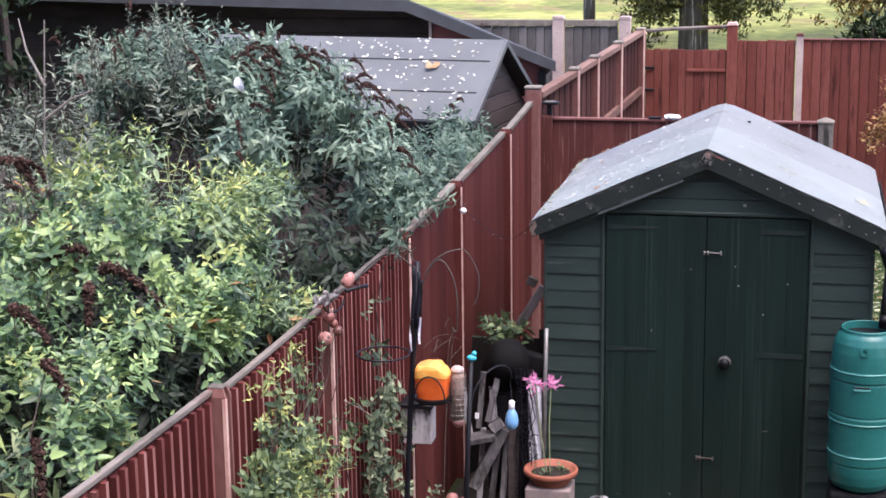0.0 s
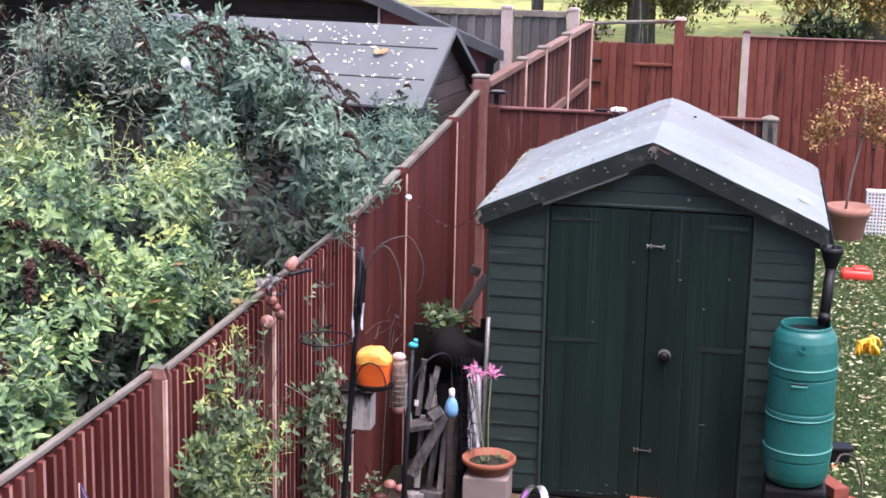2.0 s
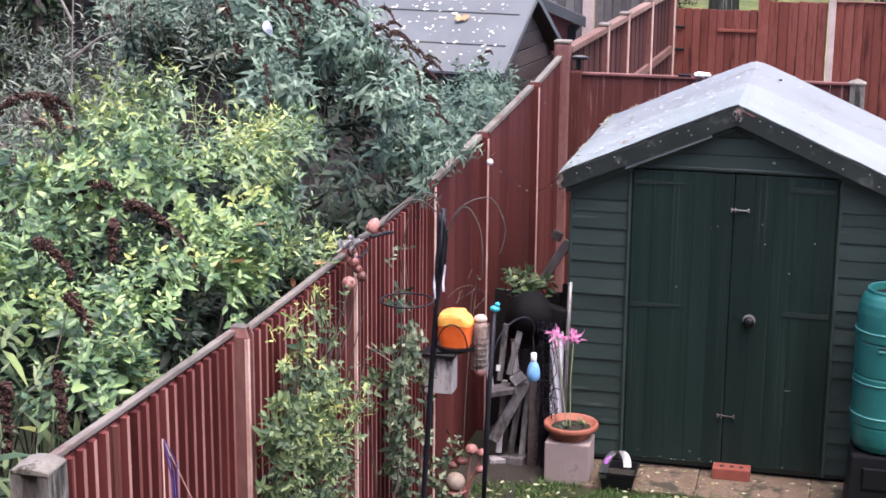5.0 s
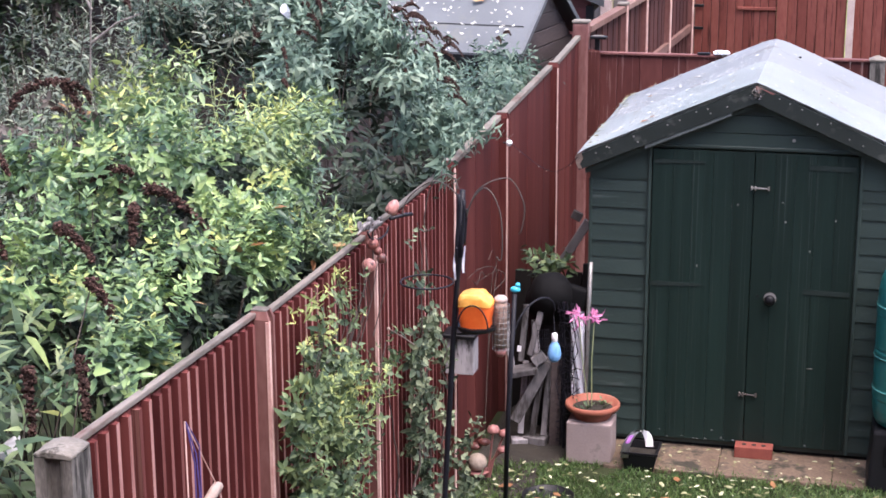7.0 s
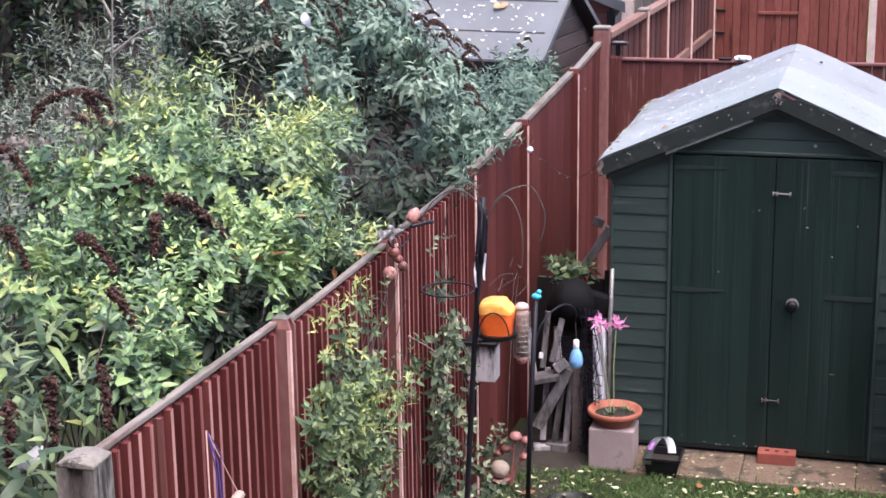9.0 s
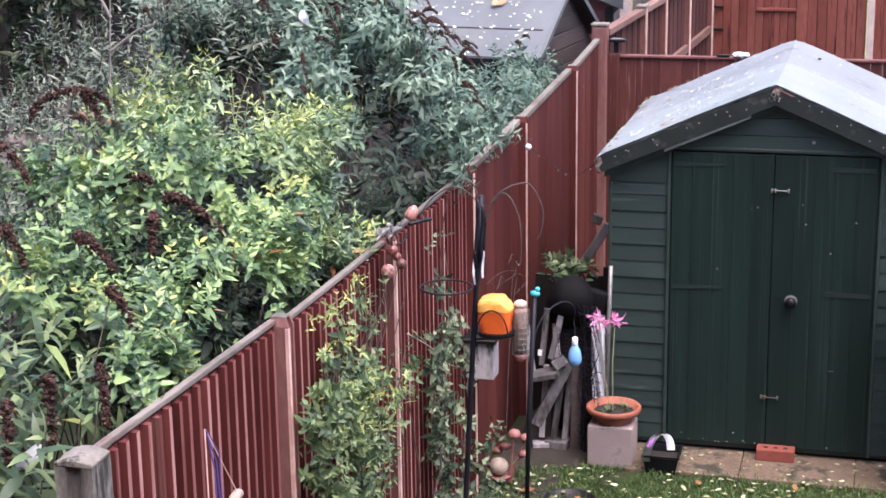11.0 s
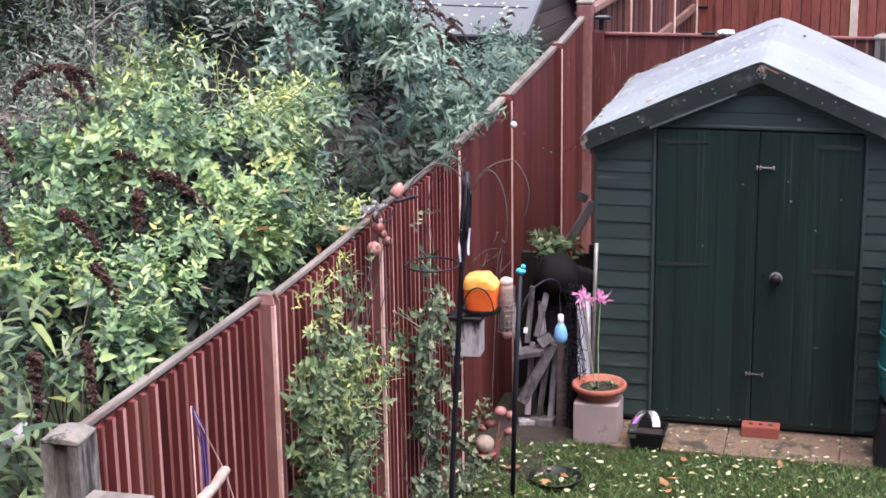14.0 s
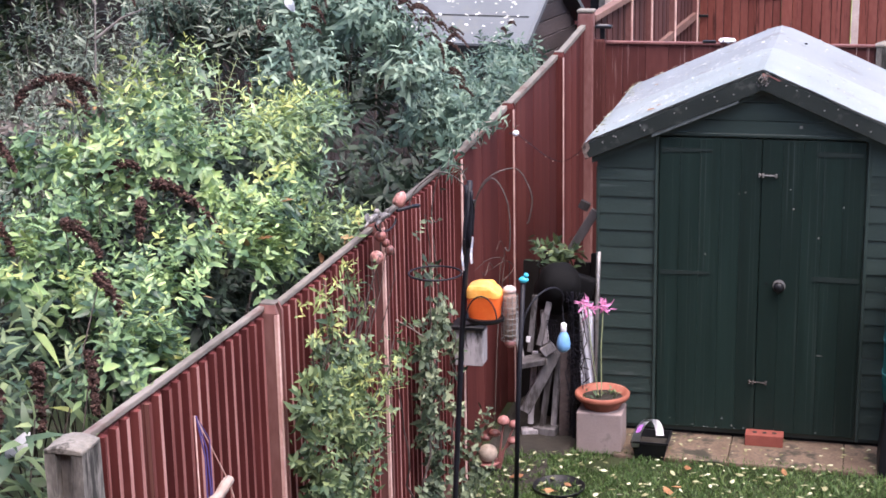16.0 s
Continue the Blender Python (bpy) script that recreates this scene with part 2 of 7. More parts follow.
BLOCK = material("mauve_grey_concrete_block", [(0.1888, 0.144, 0.1392), (0.2478, 0.1947, 0.1888), (0.3068, 0.2478, 0.2419)], 0.85, scale=5, fine=90, bump=0.3, wear=(0.12, 0.10, 0.088), wear_size=5, wear_at=0.6)
BRICK = material("red_brick", [(0.14, 0.03, 0.02), (0.2, 0.048, 0.032), (0.27, 0.085, 0.06)], 0.85, scale=12, fine=120, bump=0.5)
SOIL = material("dark_soil", [(0.00704, 0.00546, 0.0038), (0.01584, 0.0126, 0.00836), (0.0308, 0.02352, 0.01672)], 0.95, scale=12, fine=80, bump=1.0)
LAWN = material("damp_lawn_soil_and_thatch", [(0.010, 0.013, 0.006), (0.02, 0.028, 0.010), (0.042, 0.045, 0.022)], 0.95, scale=3, fine=60, bump=0.8, wear=(0.05, 0.042, 0.03), wear_size=1.3, wear_at=0.6, spec=0.2)
GRASS = material("grass_blades", [(0.034, 0.074, 0.019), (0.072, 0.136, 0.036), (0.145, 0.205, 0.070)], 0.55, scale=1.5, fine=30, bump=0, island=0.5, translucent=0.25)
FIELD = material("autumn_field_grass", [(0.07084, 0.09408, 0.02128), (0.1674, 0.1944, 0.04469), (0.3478, 0.345, 0.1064)], 0.9, scale=0.5, fine=3.5, bump=0.3, wear=(0.2, 0.15, 0.07), wear_size=0.6, wear_at=0.55, span=(0.36, 0.64))
LEAF_BRIGHT = material("bright_green_leaves", [(0.030, 0.058, 0.037), (0.092, 0.153, 0.086), (0.235, 0.338, 0.162), (0.455, 0.555, 0.265)], 0.42, scale=2.4, fine=7, bump=0, island=0.3, translucent=0.16, span=(0.3, 0.70), spec=0.4)
LEAF_FRESH = material("glossy_fresh_green_leaves", [(0.02484, 0.05704, 0.03312), (0.07544, 0.1426, 0.07176), (0.1886, 0.299, 0.127), (0.368, 0.4968, 0.1978)], 0.36, scale=2.6, fine=7, bump=0, island=0.3, translucent=0.18, span=(0.3, 0.70), spec=0.45)
LEAF_TEAL = material("blue_green_leaves", [(0.030, 0.060, 0.044), (0.070, 0.122, 0.088), (0.145, 0.215, 0.15)], 0.45, scale=2.4, fine=7, bump=0, island=0.35, translucent=0.15, spec=0.35)
# Inner leaves: the shade of the hollows is put into this dark green.
LEAF_SHADED = material("shaded_dark_green_leaves", [(0.008, 0.014, 0.010), (0.018, 0.030, 0.020), (0.042, 0.066, 0.040)], 0.5, scale=2.4, fine=7, bump=0, island=0.4, translucent=0.08, spec=0.25)
LEAF_GREY = material("grey_green_leaves", [(0.030, 0.056, 0.042), (0.072, 0.124, 0.092), (0.148, 0.222, 0.162), (0.26, 0.345, 0.255)], 0.5, scale=2.4, fine=7, bump=0, island=0.3, translucent=0.15, span=(0.32, 0.70), spec=0.3)
LEAF_CLIMB = material("honeysuckle_leaves", [(0.022, 0.044, 0.023), (0.055, 0.094, 0.047), (0.118, 0.172, 0.078), (0.21, 0.27, 0.115)], 0.45, scale=2.5, fine=6, bump=0, island=0.35, translucent=0.2, span=(0.3, 0.74), spec=0.35)
LEAF_IVY = material("grey_green_climber_leaves", [(0.026, 0.042, 0.026), (0.060, 0.086, 0.050), (0.125, 0.16, 0.095), (0.30, 0.35, 0.22)], 0.5, scale=2.5, fine=6, bump=0, island=0.5, translucent=0.15, span=(0.3, 0.78), spec=0.25)
GREEN_WORN = material("worn_green_hinge_paint", [(0.005, 0.0125, 0.0108), (0.010, 0.0185, 0.0165), (0.019, 0.029, 0.026)], 0.7, scale=9, fine=60, bump=0.3, spec=0.3)
# Lighter copy of the fence red; the back fence's sunlight is in the colour.
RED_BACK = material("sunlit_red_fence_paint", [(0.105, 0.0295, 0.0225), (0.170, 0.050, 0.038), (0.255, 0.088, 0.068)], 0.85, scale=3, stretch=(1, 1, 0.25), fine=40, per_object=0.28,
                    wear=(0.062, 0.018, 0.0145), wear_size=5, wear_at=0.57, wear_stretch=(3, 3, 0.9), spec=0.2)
# Darker fence red that carries the shade on the far boards and in gaps.
RED_SHADED = material("shaded_brown_red", [(0.035, 0.0125, 0.0115), (0.058, 0.020, 0.018), (0.09, 0.036, 0.032)], 0.85, scale=3, stretch=(1, 1, 0.2), fine=40, per_object=0.4, spec=0.2)
FAR_RAIL = material("bleached_red_rail", [(0.10, 0.048, 0.040), (0.18, 0.105, 0.088), (0.29, 0.195, 0.165)], 0.85, scale=5, stretch=(1, 0.3, 1), fine=50, bump=0.3, per_object=0.3, spec=0.2)
LEAF_DULL = material("dull_grey_green_leaves", [(0.0437, 0.0598, 0.0437), (0.1265, 0.1587, 0.115), (0.299, 0.3335, 0.2472)], 0.5, scale=2.2, fine=8, bump=0, island=0.4, translucent=0.15, spec=0.3)
LEAF_GOLD = material("golden_autumn_leaves", [(0.13, 0.062, 0.028), (0.34, 0.185, 0.062), (0.62, 0.42, 0.19)], 0.6, scale=4, fine=30, bump=0, island=0.7, translucent=0.25)
LEAF_OAK = material("oak_leaves_turning", [(0.02925, 0.04125, 0.0128), (0.0715, 0.0825, 0.024), (0.169, 0.1575, 0.048)], 0.6, scale=0.6, fine=8, bump=0, island=0.6, translucent=0.25)
LEAF_GOLDEN_OAK = material("golden_oak_leaves", [(0.045, 0.04, 0.014), (0.14, 0.11, 0.03), (0.36, 0.25, 0.075)], 0.6, scale=1.2, fine=8, bump=0, island=0.7, translucent=0.25)
LEAF_DARK = material("dark_evergreen_leaves", [(0.0096, 0.02, 0.0096), (0.02, 0.036, 0.016), (0.048, 0.056, 0.024)], 0.5, scale=0.8, fine=8, bump=0, island=0.5, translucent=0.1, spec=0.2)
LITTER = material("pale_fallen_leaves", [(0.135, 0.135, 0.060), (0.30, 0.305, 0.17), (0.50, 0.505, 0.35)], 0.6, scale=8, fine=40, bump=0, island=0.9, translucent=0.1, spec=0.3)
LITTER_WHITE = material("bleached_fallen_leaves", [(0.34, 0.34, 0.29), (0.54, 0.54, 0.50), (0.72, 0.72, 0.69)], 0.6, scale=8, fine=40, bump=0, island=0.9, translucent=0.1, spec=0.3)
LITTER_TAN = material("tan_fallen_leaves", [(0.18, 0.0765, 0.03038), (0.3, 0.153, 0.0675), (0.36, 0.255, 0.135)], 0.6, scale=8, fine=40, bump=0, island=0.6)
SPIKE = material("spent_brown_flower_spike", [(0.017, 0.0105, 0.0095), (0.043, 0.025, 0.0215), (0.108, 0.062, 0.052)], 0.95, scale=25, fine=90, bump=0.4, island=0.6, spec=0.1)
BARK = material("twig_bark", [(0.025, 0.018, 0.015), (0.055, 0.04, 0.034), (0.11, 0.082, 0.07)], 0.85, scale=15, fine=80, bump=0.5)
TWIG = material("pale_bare_twig", [(0.10, 0.085, 0.075), (0.19, 0.165, 0.15), (0.28, 0.25, 0.23)], 0.8, scale=15, fine=80, bump=0.4)
# Its pale patches paint lichen and also the light on the bark.
TRUNK = material("dark_furrowed_bark", [(0.0245, 0.02156, 0.02156), (0.0686, 0.06076, 0.0588), (0.196, 0.1862, 0.1764)], 0.9, scale=3, stretch=(3, 3, 0.4), fine=25, bump=1.0, wear=(0.36, 0.35, 0.36), wear_size=2.2, wear_at=0.57, wear_stretch=(2, 2, 0.8))
PINK = material("pink_petals", [(0.55, 0.16, 0.36), (0.72, 0.3, 0.52)], 0.5, scale=9, fine=40, bump=0, translucent=0.3)
STALK = material("pale_green_stalk", [(0.20, 0.24, 0.11), (0.32, 0.35, 0.19)], 0.5, scale=9, fine=40, bump=0)
ORANGE = material("orange_plastic", [(0.58, 0.082, 0.014), (0.68, 0.115, 0.020), (0.76, 0.17, 0.04)], 0.4, scale=16, fine=60, bump=0.05)
FADED_ORANGE = material("faded_orange_plastic", [(0.66, 0.22, 0.025), (0.76, 0.36, 0.07), (0.82, 0.54, 0.20)], 0.5, scale=18, fine=60, bump=0.3)
YELLOW = material("yellow_plastic", [(0.75, 0.36, 0.02), (0.85, 0.5, 0.05)], 0.4, scale=8, fine=40, bump=0.05)
SCARLET = material("scarlet_plastic", [(0.62, 0.04, 0.03), (0.75, 0.07, 0.05)], 0.35, scale=8, fine=40, bump=0.05)
BLUE = material("pale_blue_plastic", [(0.10, 0.27, 0.52), (0.20, 0.40, 0.66)], 0.3, scale=18, fine=60, bump=0.05)
CYAN = material("turquoise_plastic", [(0.02, 0.36, 0.5), (0.05, 0.45, 0.58)], 0.35, scale=8, fine=40, bump=0.05)
PURPLE = material("purple_cord", [(0.042, 0.0315, 0.14), (0.084, 0.063, 0.231)], 0.7, scale=20, fine=80, bump=0.2)
WHITE = material("white_plastic", [(0.62, 0.62, 0.64), (0.78, 0.78, 0.8)], 0.4, scale=6, fine=50, bump=0.05)
WHITE_BAG = material("pale_marbled_sheet", [(0.4725, 0.4725, 0.525), (0.819, 0.819, 0.8715), (0.924, 0.924, 0.966)], 0.45, scale=9, fine=50, bump=0.3)
PEANUT = material("pale_suet_and_peanuts", [(0.16, 0.09, 0.07), (0.30, 0.20, 0.16), (0.46, 0.34, 0.29)], 0.8, scale=30, fine=120, bump=0.8)
PINK_CERAMIC = material("dusty_pink_ceramic", [(0.17, 0.055, 0.05), (0.25, 0.1, 0.092), (0.33, 0.165, 0.15)], 0.5, scale=9, fine=60, bump=0.15)
RED_CERAMIC = material("mottled_red_ceramic", [(0.09, 0.026, 0.022), (0.22, 0.075, 0.062), (0.46, 0.23, 0.20)], 0.45, scale=22, fine=90, bump=0.4, wear=(0.05, 0.026, 0.026), wear_size=26, wear_at=0.55, per_object=0.4)
SHELL = material("pale_woven_ball", [(0.17, 0.1224, 0.0952), (0.306, 0.2448, 0.1972), (0.374, 0.3264, 0.272)], 0.8, scale=30, fine=90, bump=0.6)
LILAC = material("lilac_print", [(0.4, 0.12, 0.5), (0.5, 0.2, 0.58)], 0.5, scale=20, fine=50, bump=0)


# ---- building helpers ----
rnd = random.Random(7)
rng = np.random.default_rng(11)


def mesh_object(name, bm, mat, smooth=False):
    me = bpy.data.meshes.new(name)
    bm.to_mesh(me)
    bm.free()
    me.materials.append(mat)
    if smooth:
        me.polygons.foreach_set("use_smooth", [True] * len(me.polygons))
    return new(name, me)


def part(name, bm, mat, parent=None, label="", smooth=False):
    ob = mesh_object(name, bm, mat, smooth)
    ob.parent = parent
    return tagged(ob, label=label)


def piece(name, me, parent, m):
    """Another object on a shared mesh, under its parent."""
    ob = new(name, me)
    ob.parent = parent
    ob.matrix_basis = m
    return ob


def thing(name, x, y, z, label, category, group="", kind="", rz=0.0):
    ob = new(name)
    ob.empty_display_size = 0.1
    ob.matrix_basis = pose(x, y, z, 0, 0, rz)
    return tagged(ob, label, category, group, kind)


def box(x0, x1, y0, y1, z0, z1, bevel=0.0, bm=None, m=None):
    own = bmesh.new()
    bmesh.ops.create_cube(own, size=1.0)
    bmesh.ops.transform(own, matrix=Matrix.Translation(((x0 + x1) / 2, (y0 + y1) / 2, (z0 + z1) / 2)) @ Matrix.Diagonal((x1 - x0, y1 - y0, z1 - z0, 1)), verts=own.verts)
    if bevel:
        bmesh.ops.bevel(own, geom=own.edges[:], offset=bevel, segments=2 if bevel > 0.004 else 1, affect="EDGES", profile=0.6)
    if m:
        bmesh.ops.transform(own, matrix=m, verts=own.verts)
    return join(bm, own)


def join(bm, own):
    if bm is None:
        return own
    me = bpy.data.meshes.new("scratch")
    own.to_mesh(me)
    own.free()
    bm.from_mesh(me)
    bpy.data.meshes.remove(me)
    return bm


def lathe(profile, steps=28, bm=None, m=None):
    """A turned form from (radius, height) pairs."""
    own = bmesh.new()
    rings = []
    for r, z in profile:
        if r < 1e-5:
            rings.append([own.verts.new((0, 0, z))])
        else:
            rings.append([own.verts.new((r * math.cos(2 * math.pi * i / steps), r * math.sin(2 * math.pi * i / steps), z)) for i in range(steps)])
    for a, b in zip(rings, rings[1:]):
        for i in range(steps):
            j = (i + 1) % steps
            if len(a) == 1 and len(b) > 1:
                own.faces.new((a[0], b[j], b[i]))
            elif len(b) == 1 and len(a) > 1:
                own.faces.new((a[i], a[j], b[0]))
            elif len(a) > 1:
                own.faces.new((a[i], a[j], b[j], b[i]))
    bmesh.ops.recalc_face_normals(own, faces=own.faces[:])
    if m:
        bmesh.ops.transform(own, matrix=m, verts=own.verts)
    return join(bm, own)


def tube(points, radius, sides=8, bm=None, end=None):
    """A rod along points; end: the radius that it tapers to."""
    own = bmesh.new()
    pts = [Vector(p) for p in points]
    rings = []
    side = None
    for i, p in enumerate(pts):
        way = (pts[min(i + 1, len(pts) - 1)] - pts[max(i - 1, 0)]).normalized()
        if side is None:
            side = way.orthogonal().normalized()
        side = (side - side.dot(way) * way).normalized()
        up = way.cross(side)
        r = radius if end is None else radius + (end - radius) * i / max(1, len(pts) - 1)
        rings.append([own.verts.new(p + r * (math.cos(2 * math.pi * k / sides) * side + math.sin(2 * math.pi * k / sides) * up)) for k in range(sides)])
    for a, b in zip(rings, rings[1:]):
        for k in range(sides):
            own.faces.new((a[k], a[(k + 1) % sides], b[(k + 1) % sides], b[k]))
    own.faces.new(rings[0][::-1])
    own.faces.new(rings[-1])
    return join(bm, own)


def prism(outline, y0, y1, bm=None, m=None):
    """An outline in x and z, carried from y0 to y1."""
    own = bmesh.new()
    a = [own.verts.new((x, y0, z)) for x, z in outline]
    b = [own.verts.new((x, y1, z)) for x, z in outline]
    own.faces.new(a)
    own.faces.new(b[::-1])
    for i in range(len(a)):
        j = (i + 1) % len(a)
        own.faces.new((a[j], a[i], b[i], b[j]))
    bmesh.ops.recalc_face_normals(own, faces=own.faces[:])
    if m:
        bmesh.ops.transform(own, matrix=m, verts=own.verts)
    return join(bm, own)


def ball(radius, bm=None, m=None, squash=(1, 1, 1), level=2):
    own = bmesh.new()
    bmesh.ops.create_icosphere(own, subdivisions=level, radius=radius)
    bmesh.ops.scale(own, vec=squash, verts=own.verts)
    if m:
        bmesh.ops.transform(own, matrix=m, verts=own.verts)
    return join(bm, own)


def arc(a, b, rise, steps=10, sag=(0, 0, 1)):
    """Points of a half-ellipse from a to b."""
    a, b, s = Vector(a), Vector(b), Vector(sag)
    return [a.lerp(b, 0.5 - 0.5 * math.cos(math.pi * i / steps)) + s * rise * math.sin(math.pi * i / steps) for i in range(steps + 1)]


def bent(points, steps=5):
    """A smooth line through points."""
    p = [Vector(q) for q in points]
    p = [p[0] * 2 - p[1]] + p + [p[-1] * 2 - p[-2]]
    out = []
    for a, b, c, d in zip(p, p[1:], p[2:], p[3:]):
        out += [0.5 * (2 * b + (c - a) * t + (2 * a - 5 * b + 4 * c - d) * t * t + (3 * b - a - 3 * c + d) * t ** 3) for t in (i / steps for i in range(steps))]
    return out + [p[-2]]


def leaves_mesh(name, base, way, up, length, width, mat, parent=None, droop=0.18, fold=0.25, label="", full=True):
    """Many folded, drooping leaves in one mesh, from arrays of places, directions and sizes."""
    base, way, up = (np.asarray(v, float) for v in (base, way, up))
    way = way / (np.linalg.norm(way, axis=1, keepdims=True) + 1e-9)
    side = np.cross(way, up)
    side /= np.linalg.norm(side, axis=1, keepdims=True) + 1e-9
    nor = np.cross(side, way)
    L, W = np.asarray(length)[:, None], np.asarray(width)[:, None]
    n = len(base)
    mid = base + way * L * 0.5 - nor * W * fold
    tip = base + way * L - nor * L * droop
    if full:
        low, high = base + way * L * 0.27, base + way * L * 0.62 - nor * L * droop * 0.35
        ring = [base, low + side * W * 0.42, high + side * W * 0.34, tip, high - side * W * 0.34, low - side * W * 0.42, mid]
        tri = np.array([[0, 6, 1], [1, 6, 2], [2, 6, 3], [3, 6, 4], [4, 6, 5], [5, 6, 0]])
    else:
        ring = [base, base + way * L * 0.42 + side * W * 0.5, mid, base + way * L * 0.42 - side * W * 0.5, tip]
        tri = np.array([[0, 2, 1], [0, 3, 2], [1, 2, 4], [2, 3, 4]])
    verts = np.stack(ring, 1).reshape(-1, 3)
    faces = (np.arange(n)[:, None, None] * len(ring) + tri).reshape(-1, 3)
    me = bpy.data.meshes.new(name)
    me.vertices.add(len(verts))
    me.vertices.foreach_set("co", verts.ravel())
    me.loops.add(faces.size)
    me.loops.foreach_set("vertex_index", faces.ravel())
    me.polygons.add(len(faces))
    me.polygons.foreach_set("loop_start", np.arange(0, faces.size, 3))
    me.update(calc_edges=True)
    me.materials.append(mat)
    ob = new(name, me)
    ob.parent = parent
    return tagged(ob, label=label)


def sprays(tips, outs, per, length, width, spread=1.0, lift=0.25, seed=1):
    """Leaf arrays: at each tip a spray of leaves round its direction."""
    g = np.random.default_rng(seed)
    tips, outs = np.repeat(np.asarray(tips), per, 0), np.repeat(np.asarray(outs), per, 0)
    n = len(tips)
    off = g.normal(size=(n, 3))
    off /= np.linalg.norm(off, axis=1, keepdims=True)
    way = outs * (1 - 0.4 * spread) + off * spread + np.array([0, 0, lift])
    base = tips - outs * g.uniform(0, 1, (n, 1)) * np.mean(length) * 1.3 + off * 0.012 + g.normal(size=(n, 3)) * np.mean(length) * 0.28
    up = np.array([0, 0, 1.0]) + g.normal(size=(n, 3)) * 0.35
    ln = g.uniform(*length, n)
    return base, way, up, ln, ln * g.uniform(*width, n)


def cluster_tops(n, height, xs, ys, seed, lumps=0.16, lump_size=0.45, depth=0.0):
    """Twig tips on a lumpy canopy whose top is given by height(x, y); depth sinks some of them into it."""
    g = np.random.default_rng(seed)
    tips, outs = [], []
    while len(tips) < n:
        x, y = g.uniform(*xs), g.uniform(*ys)
        h = height(x, y)
        if h is None:
            continue
        e = 0.05
        lump = noise.noise(Vector((x / lump_size, y / lump_size, seed * 3.1)))
        lump += 0.5 * noise.noise(Vector((x / lump_size * 2.3, y / lump_size * 2.3, seed * 5.7)))
        hx = ((height(x + e, y) or h) - h) / e
        hy = ((height(x, y + e) or h) - h) / e
        nx = noise.noise(Vector(((x + e) / lump_size, y / lump_size, seed * 3.1))) - noise.noise(Vector((x / lump_size, y / lump_size, seed * 3.1)))
        ny = noise.noise(Vector((x / lump_size, (y + e) / lump_size, seed * 3.1))) - noise.noise(Vector((x / lump_size, y / lump_size, seed * 3.1)))
        out = Vector((-hx - lumps * nx / e, -hy - lumps * ny / e, 1.0)).normalized()
        z = h + lumps * lump - depth * g.uniform(0, 1) ** 2
        tips.append((x, y, z))
        outs.append(out)
    return np.array(tips), np.array(outs)


def clump_heads(n, height, xs, ys, seed, radius=(0.2, 0.32), gap=0.3, per=95, squat=0.75, depth=0.12, edge=9.0):
    """Tips on rounded clumps that stand on a canopy, with dark hollows between the clumps."""
    g = np.random.default_rng(seed)
    tips, outs, centres = [], [], []
    tries = 0
    while len(centres) < n and tries < n * 60:
        tries += 1
        x, y = g.uniform(*xs), g.uniform(*ys)
        h = height(x, y)
        if h is None or any((x - c[0]) ** 2 + (y - c[1]) ** 2 < gap * gap for c in centres):
            continue
        r = g.uniform(*radius)
        c = Vector((x, y, h - r * squat * 0.8 + g.normal(0, depth)))
        centres.append((c.x, c.y, c.z))
        e = 0.06
        lean = Vector((-((height(x + e, y) or h) - h) / e, -((height(x, y + e) or h) - h) / e, 1.4)).normalized()
        shoots = [(Vector(g.normal(size=3)).normalized() + lean * 0.9).normalized() for _ in range(14)]
        for k in range(per):
            d = (shoots[k % 14] + Vector(g.normal(0, 0.22, 3))).normalized()
            s = r * (0.62 + 0.5 * g.random()) * (1.0 + 0.18 * (k % 14 % 3))
            tips.append((min(c.x + d.x * s, edge - 0.12 * g.random()), c.y + d.y * s, c.z + d.z * s * squat))
            outs.append(tuple(d))
    return np.array(tips), np.array(outs), centres


# ---- ground ----
def ground():
    bm = bmesh.new()
    cuts = [-400, -60, -12, -6, -3, -1, 1, 3, 6, 12, 60, 400]
    grid = [[bm.verts.new((x, y, 0.0)) for x in cuts] for y in cuts]
    for j in range(len(cuts) - 1):
        for i in range(len(cuts) - 1):
            bm.faces.new((grid[j][i], grid[j][i + 1], grid[j + 1][i + 1], grid[j + 1][i]))
    ob = mesh_object("ground", bm, LAWN)
    tagged(ob, "damp green lawn and soil strewn with pale leaves", "ground", kind="structure")
    # The field behind the gardens
    bm = bmesh.new()
    rows = [9.3, 12, 16, 22, 30, 45, 70, 120, 250]
    cols = [-160, -60, -25, -10, -3, 3, 10, 25, 60, 160]
    g = [[bm.verts.new((x, y, 0.004 + 0.0 * x + max(0.0, y - 20) * 0.018 + 0.15 * noise.noise(Vector((x * 0.07, y * 0.07, 0))) * min(1, (y - 9.3) / 8))) for x in cols] for y in rows]
    for j in range(len(rows) - 1):
        for i in range(len(cols) - 1):
            bm.faces.new((g[j][i], g[j][i + 1], g[j + 1][i + 1], g[j + 1][i]))
    f = mesh_object("field", bm, FIELD, True)
    tagged(f, "sunlit yellow-green rough field behind the gardens", "field", kind="structure")


ground()


